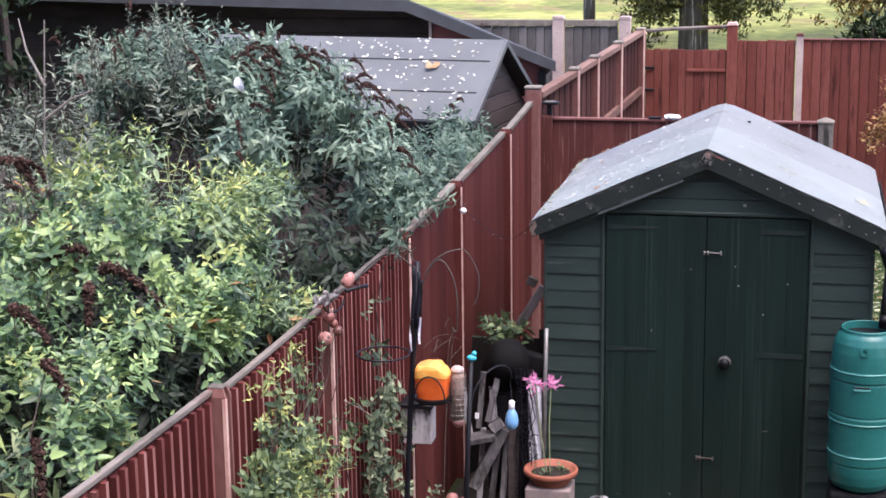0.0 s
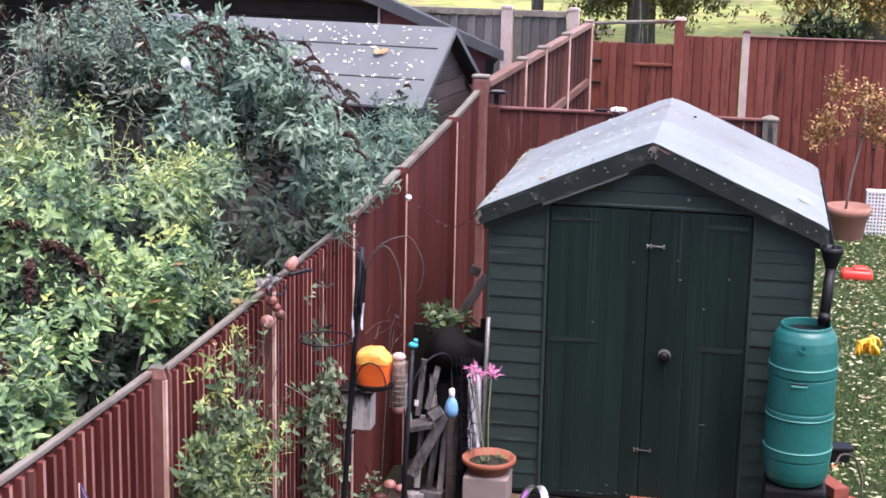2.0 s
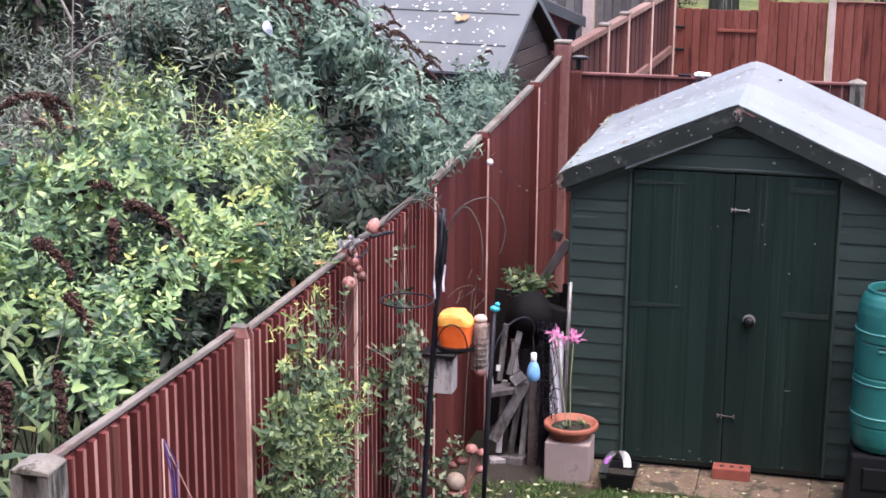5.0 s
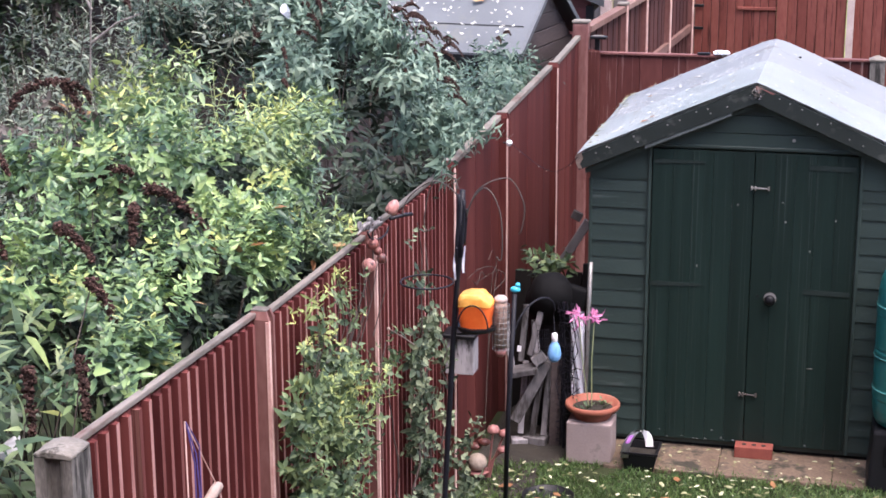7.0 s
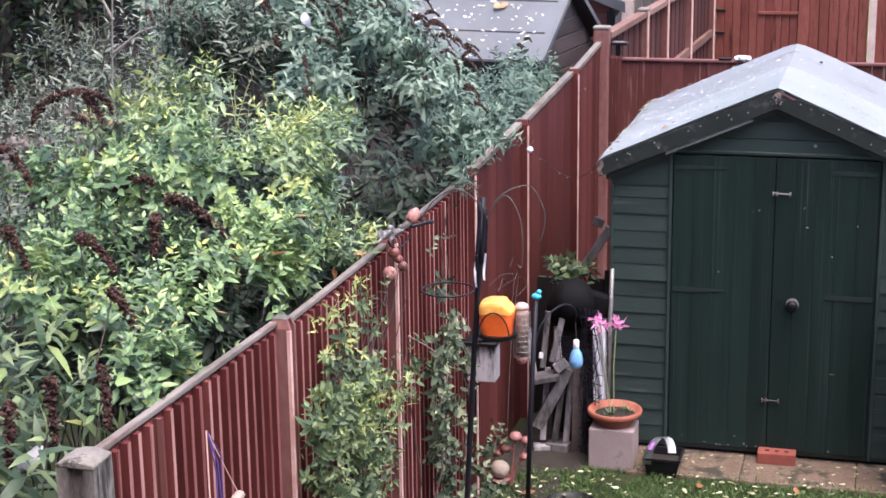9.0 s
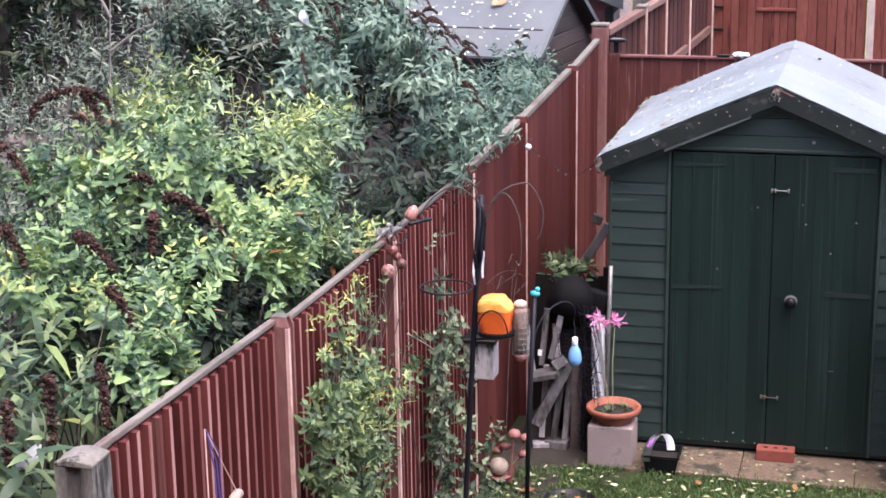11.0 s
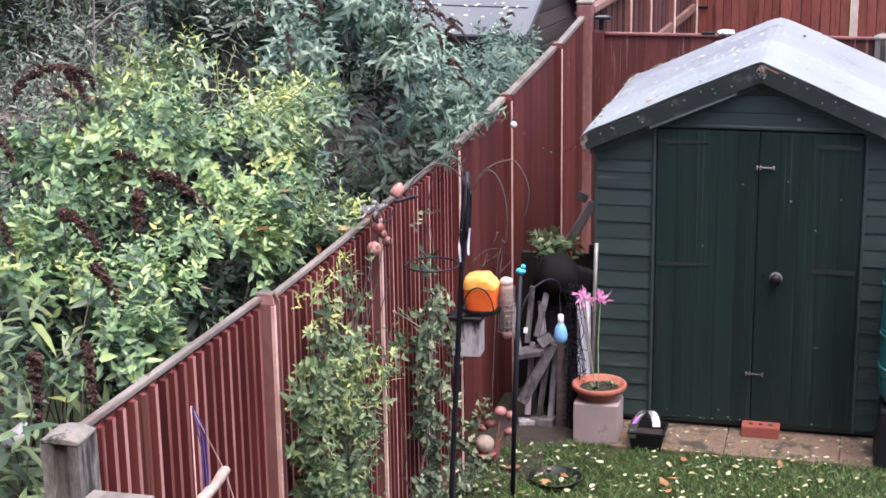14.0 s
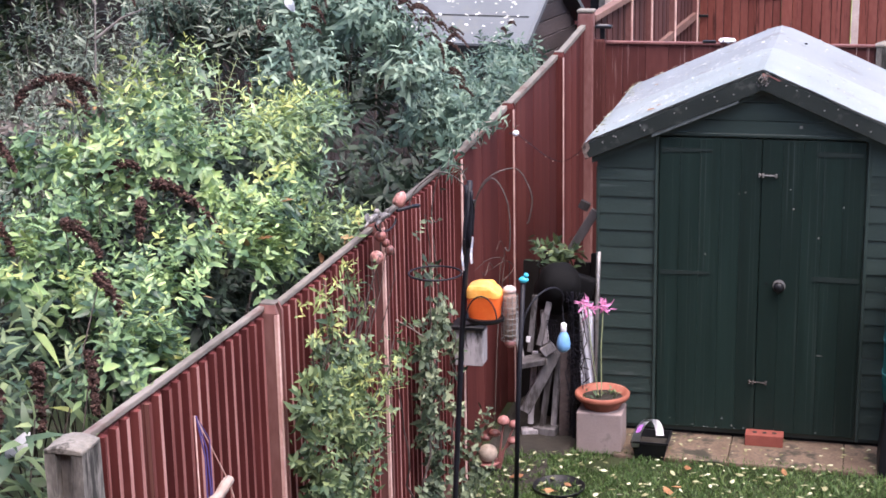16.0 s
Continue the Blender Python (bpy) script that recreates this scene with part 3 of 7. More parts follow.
def soil_strip():
    bm = bmesh.new()
    n = 26
    a = [bm.verts.new((-0.57, -2.6 + 7.2 * i / n, 0.006)) for i in range(n + 1)]
    b = [bm.verts.new(((-0.02 if -2.6 + 7.2 * i / n > -0.30 else -0.18 if -2.6 + 7.2 * i / n > -0.95 else -0.36) + 0.07 * noise.noise(Vector((i * 0.7, 3, 0))), -2.6 + 7.2 * i / n, 0.006)) for i in range(n + 1)]
    for i in range(n):
        bm.faces.new((a[i], b[i], b[i + 1], a[i + 1]))
    tagged(mesh_object("soil_border", bm, SOIL), "dark damp soil border along the fence", "soil", kind="structure")


soil_strip()


def unseen_wall():
    """A plain unseen house wall added behind the viewer to block sky light; closes the garden."""
    bm = box(-8.0, 9.0, -10.1, -9.8, 0.0, 5.6)
    tagged(mesh_object("wall_south", bm, BRICK), "plain unseen red brick wall that blocks sky light", "wall", kind="structure")


unseen_wall()


# ---- garden fence along the side ----
XF = -0.578
POST_Y = [-5.213, -3.728, -2.369, -0.92, 0.394, 2.068, 3.256]
POST_Z = [1.942, 1.87, 1.852, 1.852, 1.879, 1.942, 2.095]


def set_at(ob, x, y, z=0.0, rz=0.0):
    ob.matrix_basis = pose(x, y, z, 0, 0, rz)
    return ob


def slotted_post(fence, x, y, top, mat, edge, label, rz=0.0, w=0.056, d=0.052):
    s, n = d * 0.5, w * 0.5
    outline = [(-w, -d), (w, -d), (w, -s), (w - n, -s), (w - n, s), (w, s), (w, d), (-w, d), (-w, s), (-w + n, s), (-w + n, -s), (-w, -s)]
    bm = bmesh.new()
    lo = [bm.verts.new((a, b, 0)) for a, b in outline]
    hi = [bm.verts.new((a, b, top - 0.03)) for a, b in outline]
    cap = [bm.verts.new((a * 0.72, b * 0.72, top)) for a, b in outline]
    for i in range(12):
        j = (i + 1) % 12
        bm.faces.new((lo[i], lo[j], hi[j], hi[i]))
        bm.faces.new((hi[i], hi[j], cap[j], cap[i]))
    bm.faces.new(cap)
    p = set_at(part("fence_post", bm, mat, fence, label), x, y, 0, rz)
    part("cap", box(-w * 0.72, w * 0.72, -d * 0.72, d * 0.72, top - 0.002, top + 0.006, 0.002), RAIL_TOP, p, "weathered grey cap")
    part("bare_edge", box(w - (0.010 if mat is RED_POST else 0.005), w + 0.003, -d - 0.004, -d + (0.016 if mat is RED_POST else 0.010), 0.0, top - 0.035), edge, p, "pale bare concrete edge")
    return p


def feather_board():
    """A tapered board, thick on the side towards the house, one metre high."""
    bm = prism([(-0.050, 0.0), (0.050, 0.0), (0.050, 0.004), (-0.016, 0.014), (-0.021, 0.034), (-0.050, 0.035)], 0, 1)
    bmesh.ops.transform(bm, matrix=Matrix(((0, 0, 1, 0), (1, 0, 0, 0), (0, 1, 0, 0), (0, 0, 0, 1))), verts=bm.verts)
    bmesh.ops.recalc_face_normals(bm, faces=bm.faces[:])
    me = bpy.data.meshes.new("board")
    bm.to_mesh(me)
    bm.free()
    me.materials.append(RED)
    me.materials.append(RED_WORN_LIT)
    # Raised fronts take paler worn paint, which also holds the light they catch.
    for f in me.polygons:
        if f.center.x > 0.030 and abs(f.normal.z) < 0.5:
            f.material_index = 1
    return me


FEATHER = feather_board()


def sloped(bm, length, z0, z1):
    """Stretch a bar that is one metre along y to its length, rising from z0 to z1."""
    for v in bm.verts:
        v.co.z += z0 + (z1 - z0) * v.co.y
        v.co.y *= length
    return bm


def ribbed_panel(fence, y0, y1, z0, z1):
    p = set_at(part("fence_panel", sloped(box(-0.010, 0.016, 0, 1, 0, 0.020, 0.005), y1 - y0, z0, z1), RAIL_TOP, fence, "red closeboard panel with grey weathered top rail"), XF - 0.045, y0)
    n = round((y1 - y0) / 0.074)
    step = (y1 - y0) / n
    for k in range(n):
        top = z0 + (z1 - z0) * (k + 0.5) / n - 0.006 + rnd.uniform(-0.006, 0.004)
        m = Matrix.Translation((rnd.uniform(-0.002, 0.002), step * (k + 0.5), 0.12)) @ Matrix.Diagonal((0.9, step / 0.094, top - 0.12, 1))
        piece("board", FEATHER, p, m @ pose(0, 0, 0, 0, 0, rnd.uniform(-0.8, 0.8)))
    part("gravel_board", box(-0.02, 0.02, 0, y1 - y0, 0.0, 0.15, 0.004), RED_POST, p)


def flat_panel(fence, y0, y1, z0, z1):
    p = set_at(part("fence_panel", sloped(box(-0.018, 0.024, 0, 1, -0.006, 0.026, 0.005), y1 - y0, z0, z1), RAIL_LICHEN, fence, "smooth dark red panel with pale lichened top rail"), XF - 0.045, y0)
    n = 6
    for k in range(n):
        a, b = (y1 - y0) * k / n, (y1 - y0) * (k + 1) / n
        top = z0 + (z1 - z0) * (k + 0.5) / n
        part("board", box(-0.012, 0.010 + 0.002 * (k % 2), a + 0.0015, b - 0.0015, 0.0, top, 0.002), RED_FLAT, p)


def concrete_post(fence, x, y, top):
    """A slotted post with a worn, slightly domed head."""
    w, d, n = 0.056, 0.058, 0.022
    outline = [(-w, -d), (-0.024, -d), (-0.019, -d + n), (0.019, -d + n), (0.024, -d), (w, -d), (w, d), (0.024, d), (0.019, d - n), (-0.019, d - n), (-0.024, d), (-w, d)]
    bm = bmesh.new()
    rings = [[bm.verts.new((a, b, z)) for a, b in outline] for z in (0.0, 0.6, 1.2, top - 0.2, top - 0.042)]
    for p, q in zip(rings, rings[1:]):
        for i in range(12):
            bm.faces.new((p[i], p[(i + 1) % 12], q[(i + 1) % 12], q[i]))
    bmesh.ops.subdivide_edges(bm, edges=bm.edges[:], cuts=2, use_grid_fill=True)
    for v in bm.verts:
        v.co += 0.002 * noise.noise_vector(v.co * 25)
    p = set_at(part("fence_post", bm, CONCRETE, fence, "weathered grey slotted concrete post"), x, y)
    head = box(-w - 0.001, w + 0.001, -d - 0.001, d + 0.001, top - 0.043, top - 0.030, 0.003)
    bmesh.ops.subdivide_edges(head, edges=head.edges[:], cuts=3, use_grid_fill=True)
    for v in head.verts:
        if v.co.z > top - 0.036:
            v.co.z += 0.010 * (1 - (abs(v.co.x) / w) ** 2) + 0.008 * noise.noise(v.co * 34)
        v.co += 0.003 * noise.noise_vector(v.co * 45)
    part("cap", head, CONCRETE_PALE, p, "pale worn top of the post", True)
    return p


side_fence = thing("garden_fence", 0, 0, 0, "red-painted garden fence with slotted concrete posts", "fence")
for i, (y, z) in enumerate(zip(POST_Y, POST_Z)):
    if i == 0:
        concrete_post(side_fence, XF - 0.05, y, z)
    elif i == len(POST_Y) - 1:
        part("fence_post", box(XF - 0.085, XF + 0.035, y - 0.06, y + 0.05, 0, z - 0.02, 0.016), RED_POST, side_fence, "broad worn red-brown corner post")
        part("cap", box(XF - 0.09, XF + 0.04, y - 0.065, y + 0.055, z - 0.0195, z, 0.008), RAIL_LICHEN, side_fence, "weathered post cap")
    else:
        slotted_post(side_fence, XF - 0.022, y, z, RED_POST if i < 3 else RED_FLAT, PINK_EDGE, "red-painted slotted concrete post with pale worn edge", w=0.040, d=0.034)
PANEL_Z = [(1.897, 1.847), (1.816, 1.798), (1.807, 1.798), (1.798, 1.843), (1.834, 1.901), (1.888, 1.96)]
for i in range(6):
    make = ribbed_panel if i < 3 else flat_panel
    make(side_fence, POST_Y[i] + (0.05 if i == 0 else 0.028), POST_Y[i + 1] - 0.028, *PANEL_Z[i])

# ---- cross fence behind the shed ----
YC = 3.29


def cross_fence():
    fence = thing("garden_fence", 0, 0, 0, "low red fence with bleached streaks behind the shed", "fence")
    w, n = 2.06, 12
    p = set_at(part("fence_panel", box(0, w, -0.03, 0.03, 1.834, 1.854, 0.006), RED_POST, fence), -0.50, YC)
    for k in range(n):
        a, b = w * k / n, w * (k + 1) / n
        part("board", box(a + 0.001, b - 0.001, -0.012, 0.008 + 0.004 * (k % 2), 0.0, 1.834, 0.002), RED_STREAK, p)
    # This post's darker streaky red stands in for the shade beside the shed.
    part("fence_post", box(-0.560, -0.456, YC - 0.07, YC + 0.03, 0, 1.872, 0.016), RED_STREAK, fence, "broad red corner post, darkened for the shaded gap")
    g = set_at(part("fence_post", box(-0.055, 0.055, -0.05, 0.05, 0, 1.845, 0.005), CONCRETE, fence, "grey weathered square post"), 1.582, YC)
    cap = box(-0.062, 0.062, -0.057, 0.057, 1.845, 1.86, 0.003)
    bmesh.ops.create_cone(cap, segments=4, radius1=0.080, radius2=0.006, depth=0.026, cap_ends=True, matrix=pose(0, 0, 1.873, 0, 0, 45))
    part("cap", cap, RAIL_LICHEN, g, "pale pointed cap")


cross_fence()

# ---- far stretch of the side fence ----
YB = 8.8
FAR_A, FAR_B = Vector((-0.578, 3.33, 0)), Vector((-0.34, 8.75, 0))


def far_side_fence():
    fence = thing("garden_fence", 0, 0, 0, "red-brown board fence seen from its railed side", "fence")
    way = FAR_B - FAR_A
    turn = math.degrees(math.atan2(-way.x, way.y))
    posts = (0.0, 0.279, 0.464, 0.718, 1.0)
    for i, (u, v) in enumerate(zip(posts, posts[1:])):
        s = way.length * (v - u)
        at = FAR_A + way * u
        z0, z1 = 2.02 - 0.004 * i, 2.016 - 0.004 * i
        n = round(s / 0.115)
        p = set_at(part("fence_panel", sloped(box(-0.04, 0.04, 0, 1, -0.03, 0.02, 0.006), s, z0, z1), FAR_RAIL, fence, "pale thick top rail"), at.x, at.y, 0, turn)
        for k in range(n):
            a = s * k / n
            part("board", box(-0.03, -0.012 - 0.006 * (k % 2), a + 0.002, a + s / n - 0.002, 0.0, z0 - 0.03, 0.002), RED_SHADED, p)
        part("rail", box(-0.01, 0.030, 0.0, s, 1.335, 1.415, 0.006), FAR_RAIL, p, "pale worn horizontal rail")
        q = part("fence_post", box(-0.03, 0.046, s - 0.034, s + 0.022, 0, z1 + 0.030, 0.006), RED_POST, fence, "red-brown wooden post")
        q.matrix_basis = p.matrix_basis.copy()
        part("worn_edge", box(0.034, 0.0485, s - 0.037, s - 0.010, 0, z1 + 0.018, 0.002), PINK_EDGE, q, "pale worn corner")
        part("cap", box(-0.042, 0.050, s - 0.10, s + 0.05, z1 + 0.024, z1 + 0.048, 0.010), RAIL_LICHEN, q, "weathered cap")



far_side_fence()


# ---- back fence with its gate ----
def picket_run(name, x0, x1, top, label, mat, parent, n=None, y=YB):
    if parent is None:
        p = thing(name, x0, y, 0, label, "gate")
        part("rail", box(0, x1 - x0, 0.002, 0.05, 1.1, 1.18, 0.004), mat, p)
    else:
        p = set_at(part(name, box(0, x1 - x0, 0.002, 0.05, 1.1, 1.18, 0.004), mat, parent, label), x0, y)
    n = n or max(2, round((x1 - x0) / 0.098))
    # Added dark backing that paints the shaded gaps between the boards.
    part("under_board", box(0, x1 - x0, -0.0035, 0.0015, 0, top - 0.012), RED_SHADED if mat is RED_BACK else GREY_WOOD, p)
    part("rail", box(0, x1 - x0, 0.002, 0.05, 0.4, 0.48, 0.004), mat, p)
    for k in range(n):
        a, b = (x1 - x0) * k / n, (x1 - x0) * (k + 1) / n
        bm = box(a + 0.003, b - 0.003 - rnd.uniform(0, 0.003), -0.024, -0.004, 0.0, top + rnd.uniform(-0.008, 0.006), 0.003)
        for v in bm.verts:
            if v.co.x < (a + b) / 2:
                v.co.y = v.co.y * 0.5
            else:
                v.co.y -= 0.007
        part("board", bm, mat, p)
    return p


def post(parent, x, y, top, w, mat, label, rz=0.0, cap=None):
    bm = box(-w / 2, w / 2, -w / 2, w / 2, 0, top - 0.015, 0.006)
    p = set_at(part("fence_post", bm, mat, parent, label), x, y, 0, rz)
    part("cap", prism([(-w / 2 - 0.008, top - 0.015), (w / 2 + 0.008, top - 0.015), (w / 2 - 0.01, top + 0.012), (-w / 2 + 0.01, top + 0.012)], -w / 2 - 0.008, w / 2 + 0.008), cap or mat, p)
    return p


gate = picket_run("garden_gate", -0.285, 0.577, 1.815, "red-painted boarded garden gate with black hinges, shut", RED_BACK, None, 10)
part("top_ledge", box(0.45, 0.860, -0.05, -0.022, 1.578, 1.61, 0.004), RED_BACK, gate)
for z in (1.60, 1.36):
    part("hinge", box(-0.05, 0.10, -0.055, -0.036, z, z + 0.03, 0.004), BLACK, gate, "black strap hinge")
back_fence = thing("garden_fence", 0, 0, 0, "tall red vertical board fence along the field", "fence")
post(back_fence, -0.34, YB, 2.0, 0.10, RED_POST, "red gate post with a bright worn top", cap=PINK_EDGE)
post(back_fence, 0.635, YB, 2.095, 0.11, RED_BACK, "tall red gate post with a bright worn top", cap=PINK_EDGE)
part("gate_beam", tube([(-0.36, YB + 0.04, 2.0), (0, YB + 0.04, 2.03), (0.62, YB + 0.04, 2.06)], 0.022, 6), RAIL_TOP, back_fence, "weathered beam across the gate opening")
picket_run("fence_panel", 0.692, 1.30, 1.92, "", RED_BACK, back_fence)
post(back_fence, 1.345, YB - 0.03, 1.985, 0.075, WHITE_POST, "pale worn post", cap=RED_POST)
for a in (1.372, 3.27):
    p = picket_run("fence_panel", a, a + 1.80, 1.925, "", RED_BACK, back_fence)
    part("top_rail", box(0, 1.80, -0.04, 0.03, 1.925, 1.940, 0.004), RED_POST, p)
post(back_fence, 3.225, YB, 1.985, 0.09, RED_POST, "red post")

# Neighbour's grey fence
grey_fence = thing("garden_fence", 0, 0, 0, "grey weathered board fence with whitish posts", "fence")
for a, b in ((-4.9, -3.18), (-3.06, -1.31), (-1.18, -0.60)):
    p = picket_run("fence_panel", a, b, 2.055, "", GREY_BOARD, grey_fence, y=YB + 0.05)
    part("top_rail", box(0, b - a, -0.045, 0.03, 2.055, 2.122, 0.005), RAIL_LICHEN, p, "thick pale top rail")
for x in (-3.12, -1.245, -0.515):
    post(grey_fence, x, YB, 2.155, 0.12, WHITE_POST, "whitish concrete post")


def smooth(a, b, v):
    u = min(1.0, max(0.0, (v - a) / (b - a)))
    return u * u * (3 - 2 * u)


# ---- green shed ----
SW, SD, APEX, EAVE, OV, FR = 1.83, 1.83, 2.182, 1.754, 0.055, 0.078
SLOPE = (APEX - EAVE) / (SW / 2 + OV)


def green_shed():
    s = thing("garden_shed", 0, 0, 0, "dark green wooden shed with wet felt apex roof", "shed")
    # Weatherboards each side of the doors
    x_left, x_right = 0.335, 1.50
    board = prism([(-0.5, 0), (0.5, 0), (0.5, 0.094), (-0.5, 0.094)], -0.013, 0.0)
    for v in board.verts:
        if v.co.y < -0.01 and v.co.z > 0.09:
            v.co.y = -0.006
    me = bpy.data.meshes.new("board")
    board.to_mesh(me)
    board.free()
    me.materials.append(GREEN)
    z, k = 0.066, 0
    while z < 1.60:
        for a, b in ((0.0, x_left), (x_right, SW)):
            piece("board", me, s, pose((a + b) / 2, 0.002 * (k % 2), z, 0, 0, 0) @ Matrix.Diagonal((b - a, 1, 1.03, 1)))
        z += 0.0975
        k += 1
    # Wedge-shaped top boards under the roof line
    zt = lambda x: APEX - 0.06 - SLOPE * abs(x - SW / 2)
    part("gable_board", prism([(0.0, 1.60), (x_left, 1.60), (x_left, zt(x_left)), (0.0, zt(0))], -0.014, 0.0), GREEN, s)
    part("gable_board", prism([(x_right, 1.60), (SW, 1.60), (SW, zt(SW)), (x_right, zt(x_right))], -0.014, 0.0), GREEN, s)
    part("gable_board", prism([(x_left, 1.80), (x_right, 1.80), (x_right, zt(x_right)), (1.5, 1.885), (0.335, 1.885), (x_left, zt(x_left))], -0.020, 0.0), GREEN, s)
    lo = 1.889
    for hi, y in ((1.985, -0.017), (2.11, -0.014)):
        half = lambda z: (APEX - 0.06 - z) / SLOPE
        part("gable_board", prism([(SW / 2 - half(lo), lo), (SW / 2 + half(lo), lo), (SW / 2 + max(0.0, half(hi)), hi), (SW / 2 - max(0.0, half(hi)), hi)], y, 0.0), GREEN, s)
        lo = hi + 0.004
    # Solid walls behind, with thickness
    part("side_wall", box(0.002, 0.045, 0.001, SD, 0.04, 1.64), GREEN, s)
    part("side_wall", box(SW - 0.045, SW - 0.002, 0.001, SD, 0.04, 1.64), GREEN, s)
    part("back_wall", prism([(0.05, 0.04), (SW - 0.05, 0.04), (SW - 0.05, 1.66), (SW / 2, 2.06), (0.05, 1.66)], SD - 0.04, SD), GREEN, s)
    part("front_lining", prism([(0.05, 0.04), (SW - 0.05, 0.04), (SW - 0.05, 1.66), (SW / 2, 2.06), (0.05, 1.66)], 0.006, 0.035), GREEN, s)
    part("floor", box(0.04, SW - 0.04, 0.03, SD - 0.04, 0.03, 0.06), GREY_WOOD, s)
    # Corner and door trims
    for a in (-0.004, SW - 0.014):
        part("corner_trim", box(a, a + 0.018, -0.017, -0.010, 0.05, 1.60, 0.003), GREEN, s)
    for a in (0.322, 1.478):
        part("door_trim", box(a + 0.008, a + 0.026, -0.026, -0.012, 0.05, 1.80, 0.003), GREEN, s)
    part("door_head", box(0.32, 1.51, -0.032, -0.012, 1.796, 1.815, 0.003), GREEN, s)
    # Black strip set back to paint the dark gap under the shed.
    part("threshold", box(0.02, SW - 0.02, 0.012, 0.034, 0.0, 0.068, 0.003), MATT_BLACK, s, "black strip that paints the shade below the floor")
    # Doors
    for n, (a, b) in enumerate(((0.357, 0.917), (0.923, 1.475))):
        d = part("door", box(a, b, -0.012, -0.002, 0.075, 1.785, 0.002), GREEN_DOOR, s, "dark green boarded door, shut")
        cuts = 5
        for k in range(cuts):
            u, w = a + (b - a) * k / cuts, a + (b - a) * (k + 1) / cuts
            part("plank", box(u + 0.0003, w - 0.0003, -0.026 - 0.0006 * (k % 2), -0.012, 0.075, 1.785, 0.0009), GREEN_DOOR, d)
        for z in (0.99, 1.70):
            x0, x1 = (a + 0.01, a + 0.29) if n == 0 else (b - 0.26, b - 0.01)
            bm = prism([(x0, z), (x1, z + (0.012 if n == 0 else -0.001)), (x1, z + 0.024), (x0, z + 0.028)], -0.031, -0.027)
            part("strap_hinge", bm, GREEN_WORN, d, "strap hinge painted over in green")
        if n == 1:
            knob = lathe([(0, 0.0), (0.012, 0.0), (0.012, 0.02), (0.028, 0.028), (0.031, 0.042), (0.022, 0.055), (0, 0.058)], 20, m=pose(1.035, -0.028, 0.955, 90))
            part("knob", knob, BLACK, d, "round black door knob", True)
            part("knob_plate", lathe([(0.022, 0.0), (0.034, 0.001), (0.036, 0.006), (0.022, 0.008)], 20, m=pose(1.035, -0.028, 0.955, 90)), STEEL, d, "dull steel rose")
            part("keyhole", lathe([(0, 0), (0.008, 0), (0.008, 0.004), (0, 0.004)], 12, m=pose(0.965, -0.027, 0.965, 90)), BLACK, d)
        for z, dx in ((1.585, 0.0), (0.375, -0.02)):
            if n == 1:
                bm = tube([(0.910 + dx, -0.04, z + 0.004), (1.005 + dx, -0.04, z)], 0.0045, 8)
                for x in (0.908 + dx, 0.928 + dx, 1.0 + dx):
                    box(x - 0.005, x + 0.005, -0.046, -0.027, z - 0.011, z + 0.012, 0.002, bm)
                part("bolt", bm, STEEL if z > 1 else RUSTY, d, "small rusty steel bolt")
    for x, z, w, h in ((1.124, 1.86, 0.009, 0.008), (0.80, 1.475, 0.004, 0.004), (0.835, 1.485, 0.005, 0.005), (1.27, 0.555, 0.016, 0.003), (1.24, 1.24, 0.004, 0.005), (1.08, 1.51, 0.004, 0.003),
                       (1.37, 1.42, 0.004, 0.005), (0.62, 1.12, 0.003, 0.006), (1.10, 1.40, 0.005, 0.004)):
        part("paint_chip", box(x - w, x + w, -0.0300, -0.0265, z - h, z + h, 0.0012), CHIP, s)
    # Scuffs where the paint has gone along the foot of the doors
    for k in range(12):
        x, z = rnd.uniform(0.36, 1.47), 0.078 + 0.10 * rnd.random() ** 3
        part("paint_chip", box(x - rnd.uniform(0.003, 0.010), x + 0.004, -0.0295, -0.0262, z, z + rnd.uniform(0.003, 0.012), 0.001), GREEN_PALE, s)
    # Roof: boards under two overlapping felt sheets
    for sgn in (-1, 1):
        e = SW / 2 + OV
        c = SW / 2
        top = [(c, APEX - 0.046), (c + sgn * e, EAVE - 0.020), (c + sgn * e, EAVE - 0.040), (c, APEX - 0.066)]
        part("roof_slope", prism(top, -FR, SD + 0.05), GREY_WOOD, s, "grey roof boards")
        barge = prism([(c, APEX - 0.012), (c + sgn * e, EAVE - 0.012), (c + sgn * e, EAVE - 0.100), (c, APEX - 0.112)], -FR - 0.012, -FR + 0.016)
        part("barge_board", barge, FELT_EDGE, s, "dark green barge board")
        trim = prism([(c, APEX - 0.114), (c + sgn * (e - 0.03), EAVE - 0.098), (c + sgn * (e - 0.03), EAVE - 0.128), (c, APEX - 0.145)], -0.045, -0.018)
        part("barge_trim", trim, GREEN, s)
        part("eave_trim", box(*sorted((c + sgn * e, c + sgn * (e - 0.02))), -FR, SD + 0.05, EAVE - 0.085, EAVE - 0.03, 0.003), FELT_EDGE, s)
        # Clout nails along the edge
        nail = bmesh.new()
        for k in range(12):
            u = 0.05 + 0.9 * k / 11 + rnd.uniform(-0.05, 0.04)
            x, z = c + sgn * e * u, APEX - (APEX - EAVE) * u - rnd.choice((0.03, 0.04, 0.07))
            lathe([(0, 0), (0.0052, 0.0), (0.004, 0.003), (0, 0.004)], 8, nail, pose(x, -FR - 0.012, z, 90))
        tagged(part("nails", nail, STEEL, s, "pale galvanised clout nails"), kind="stuff")

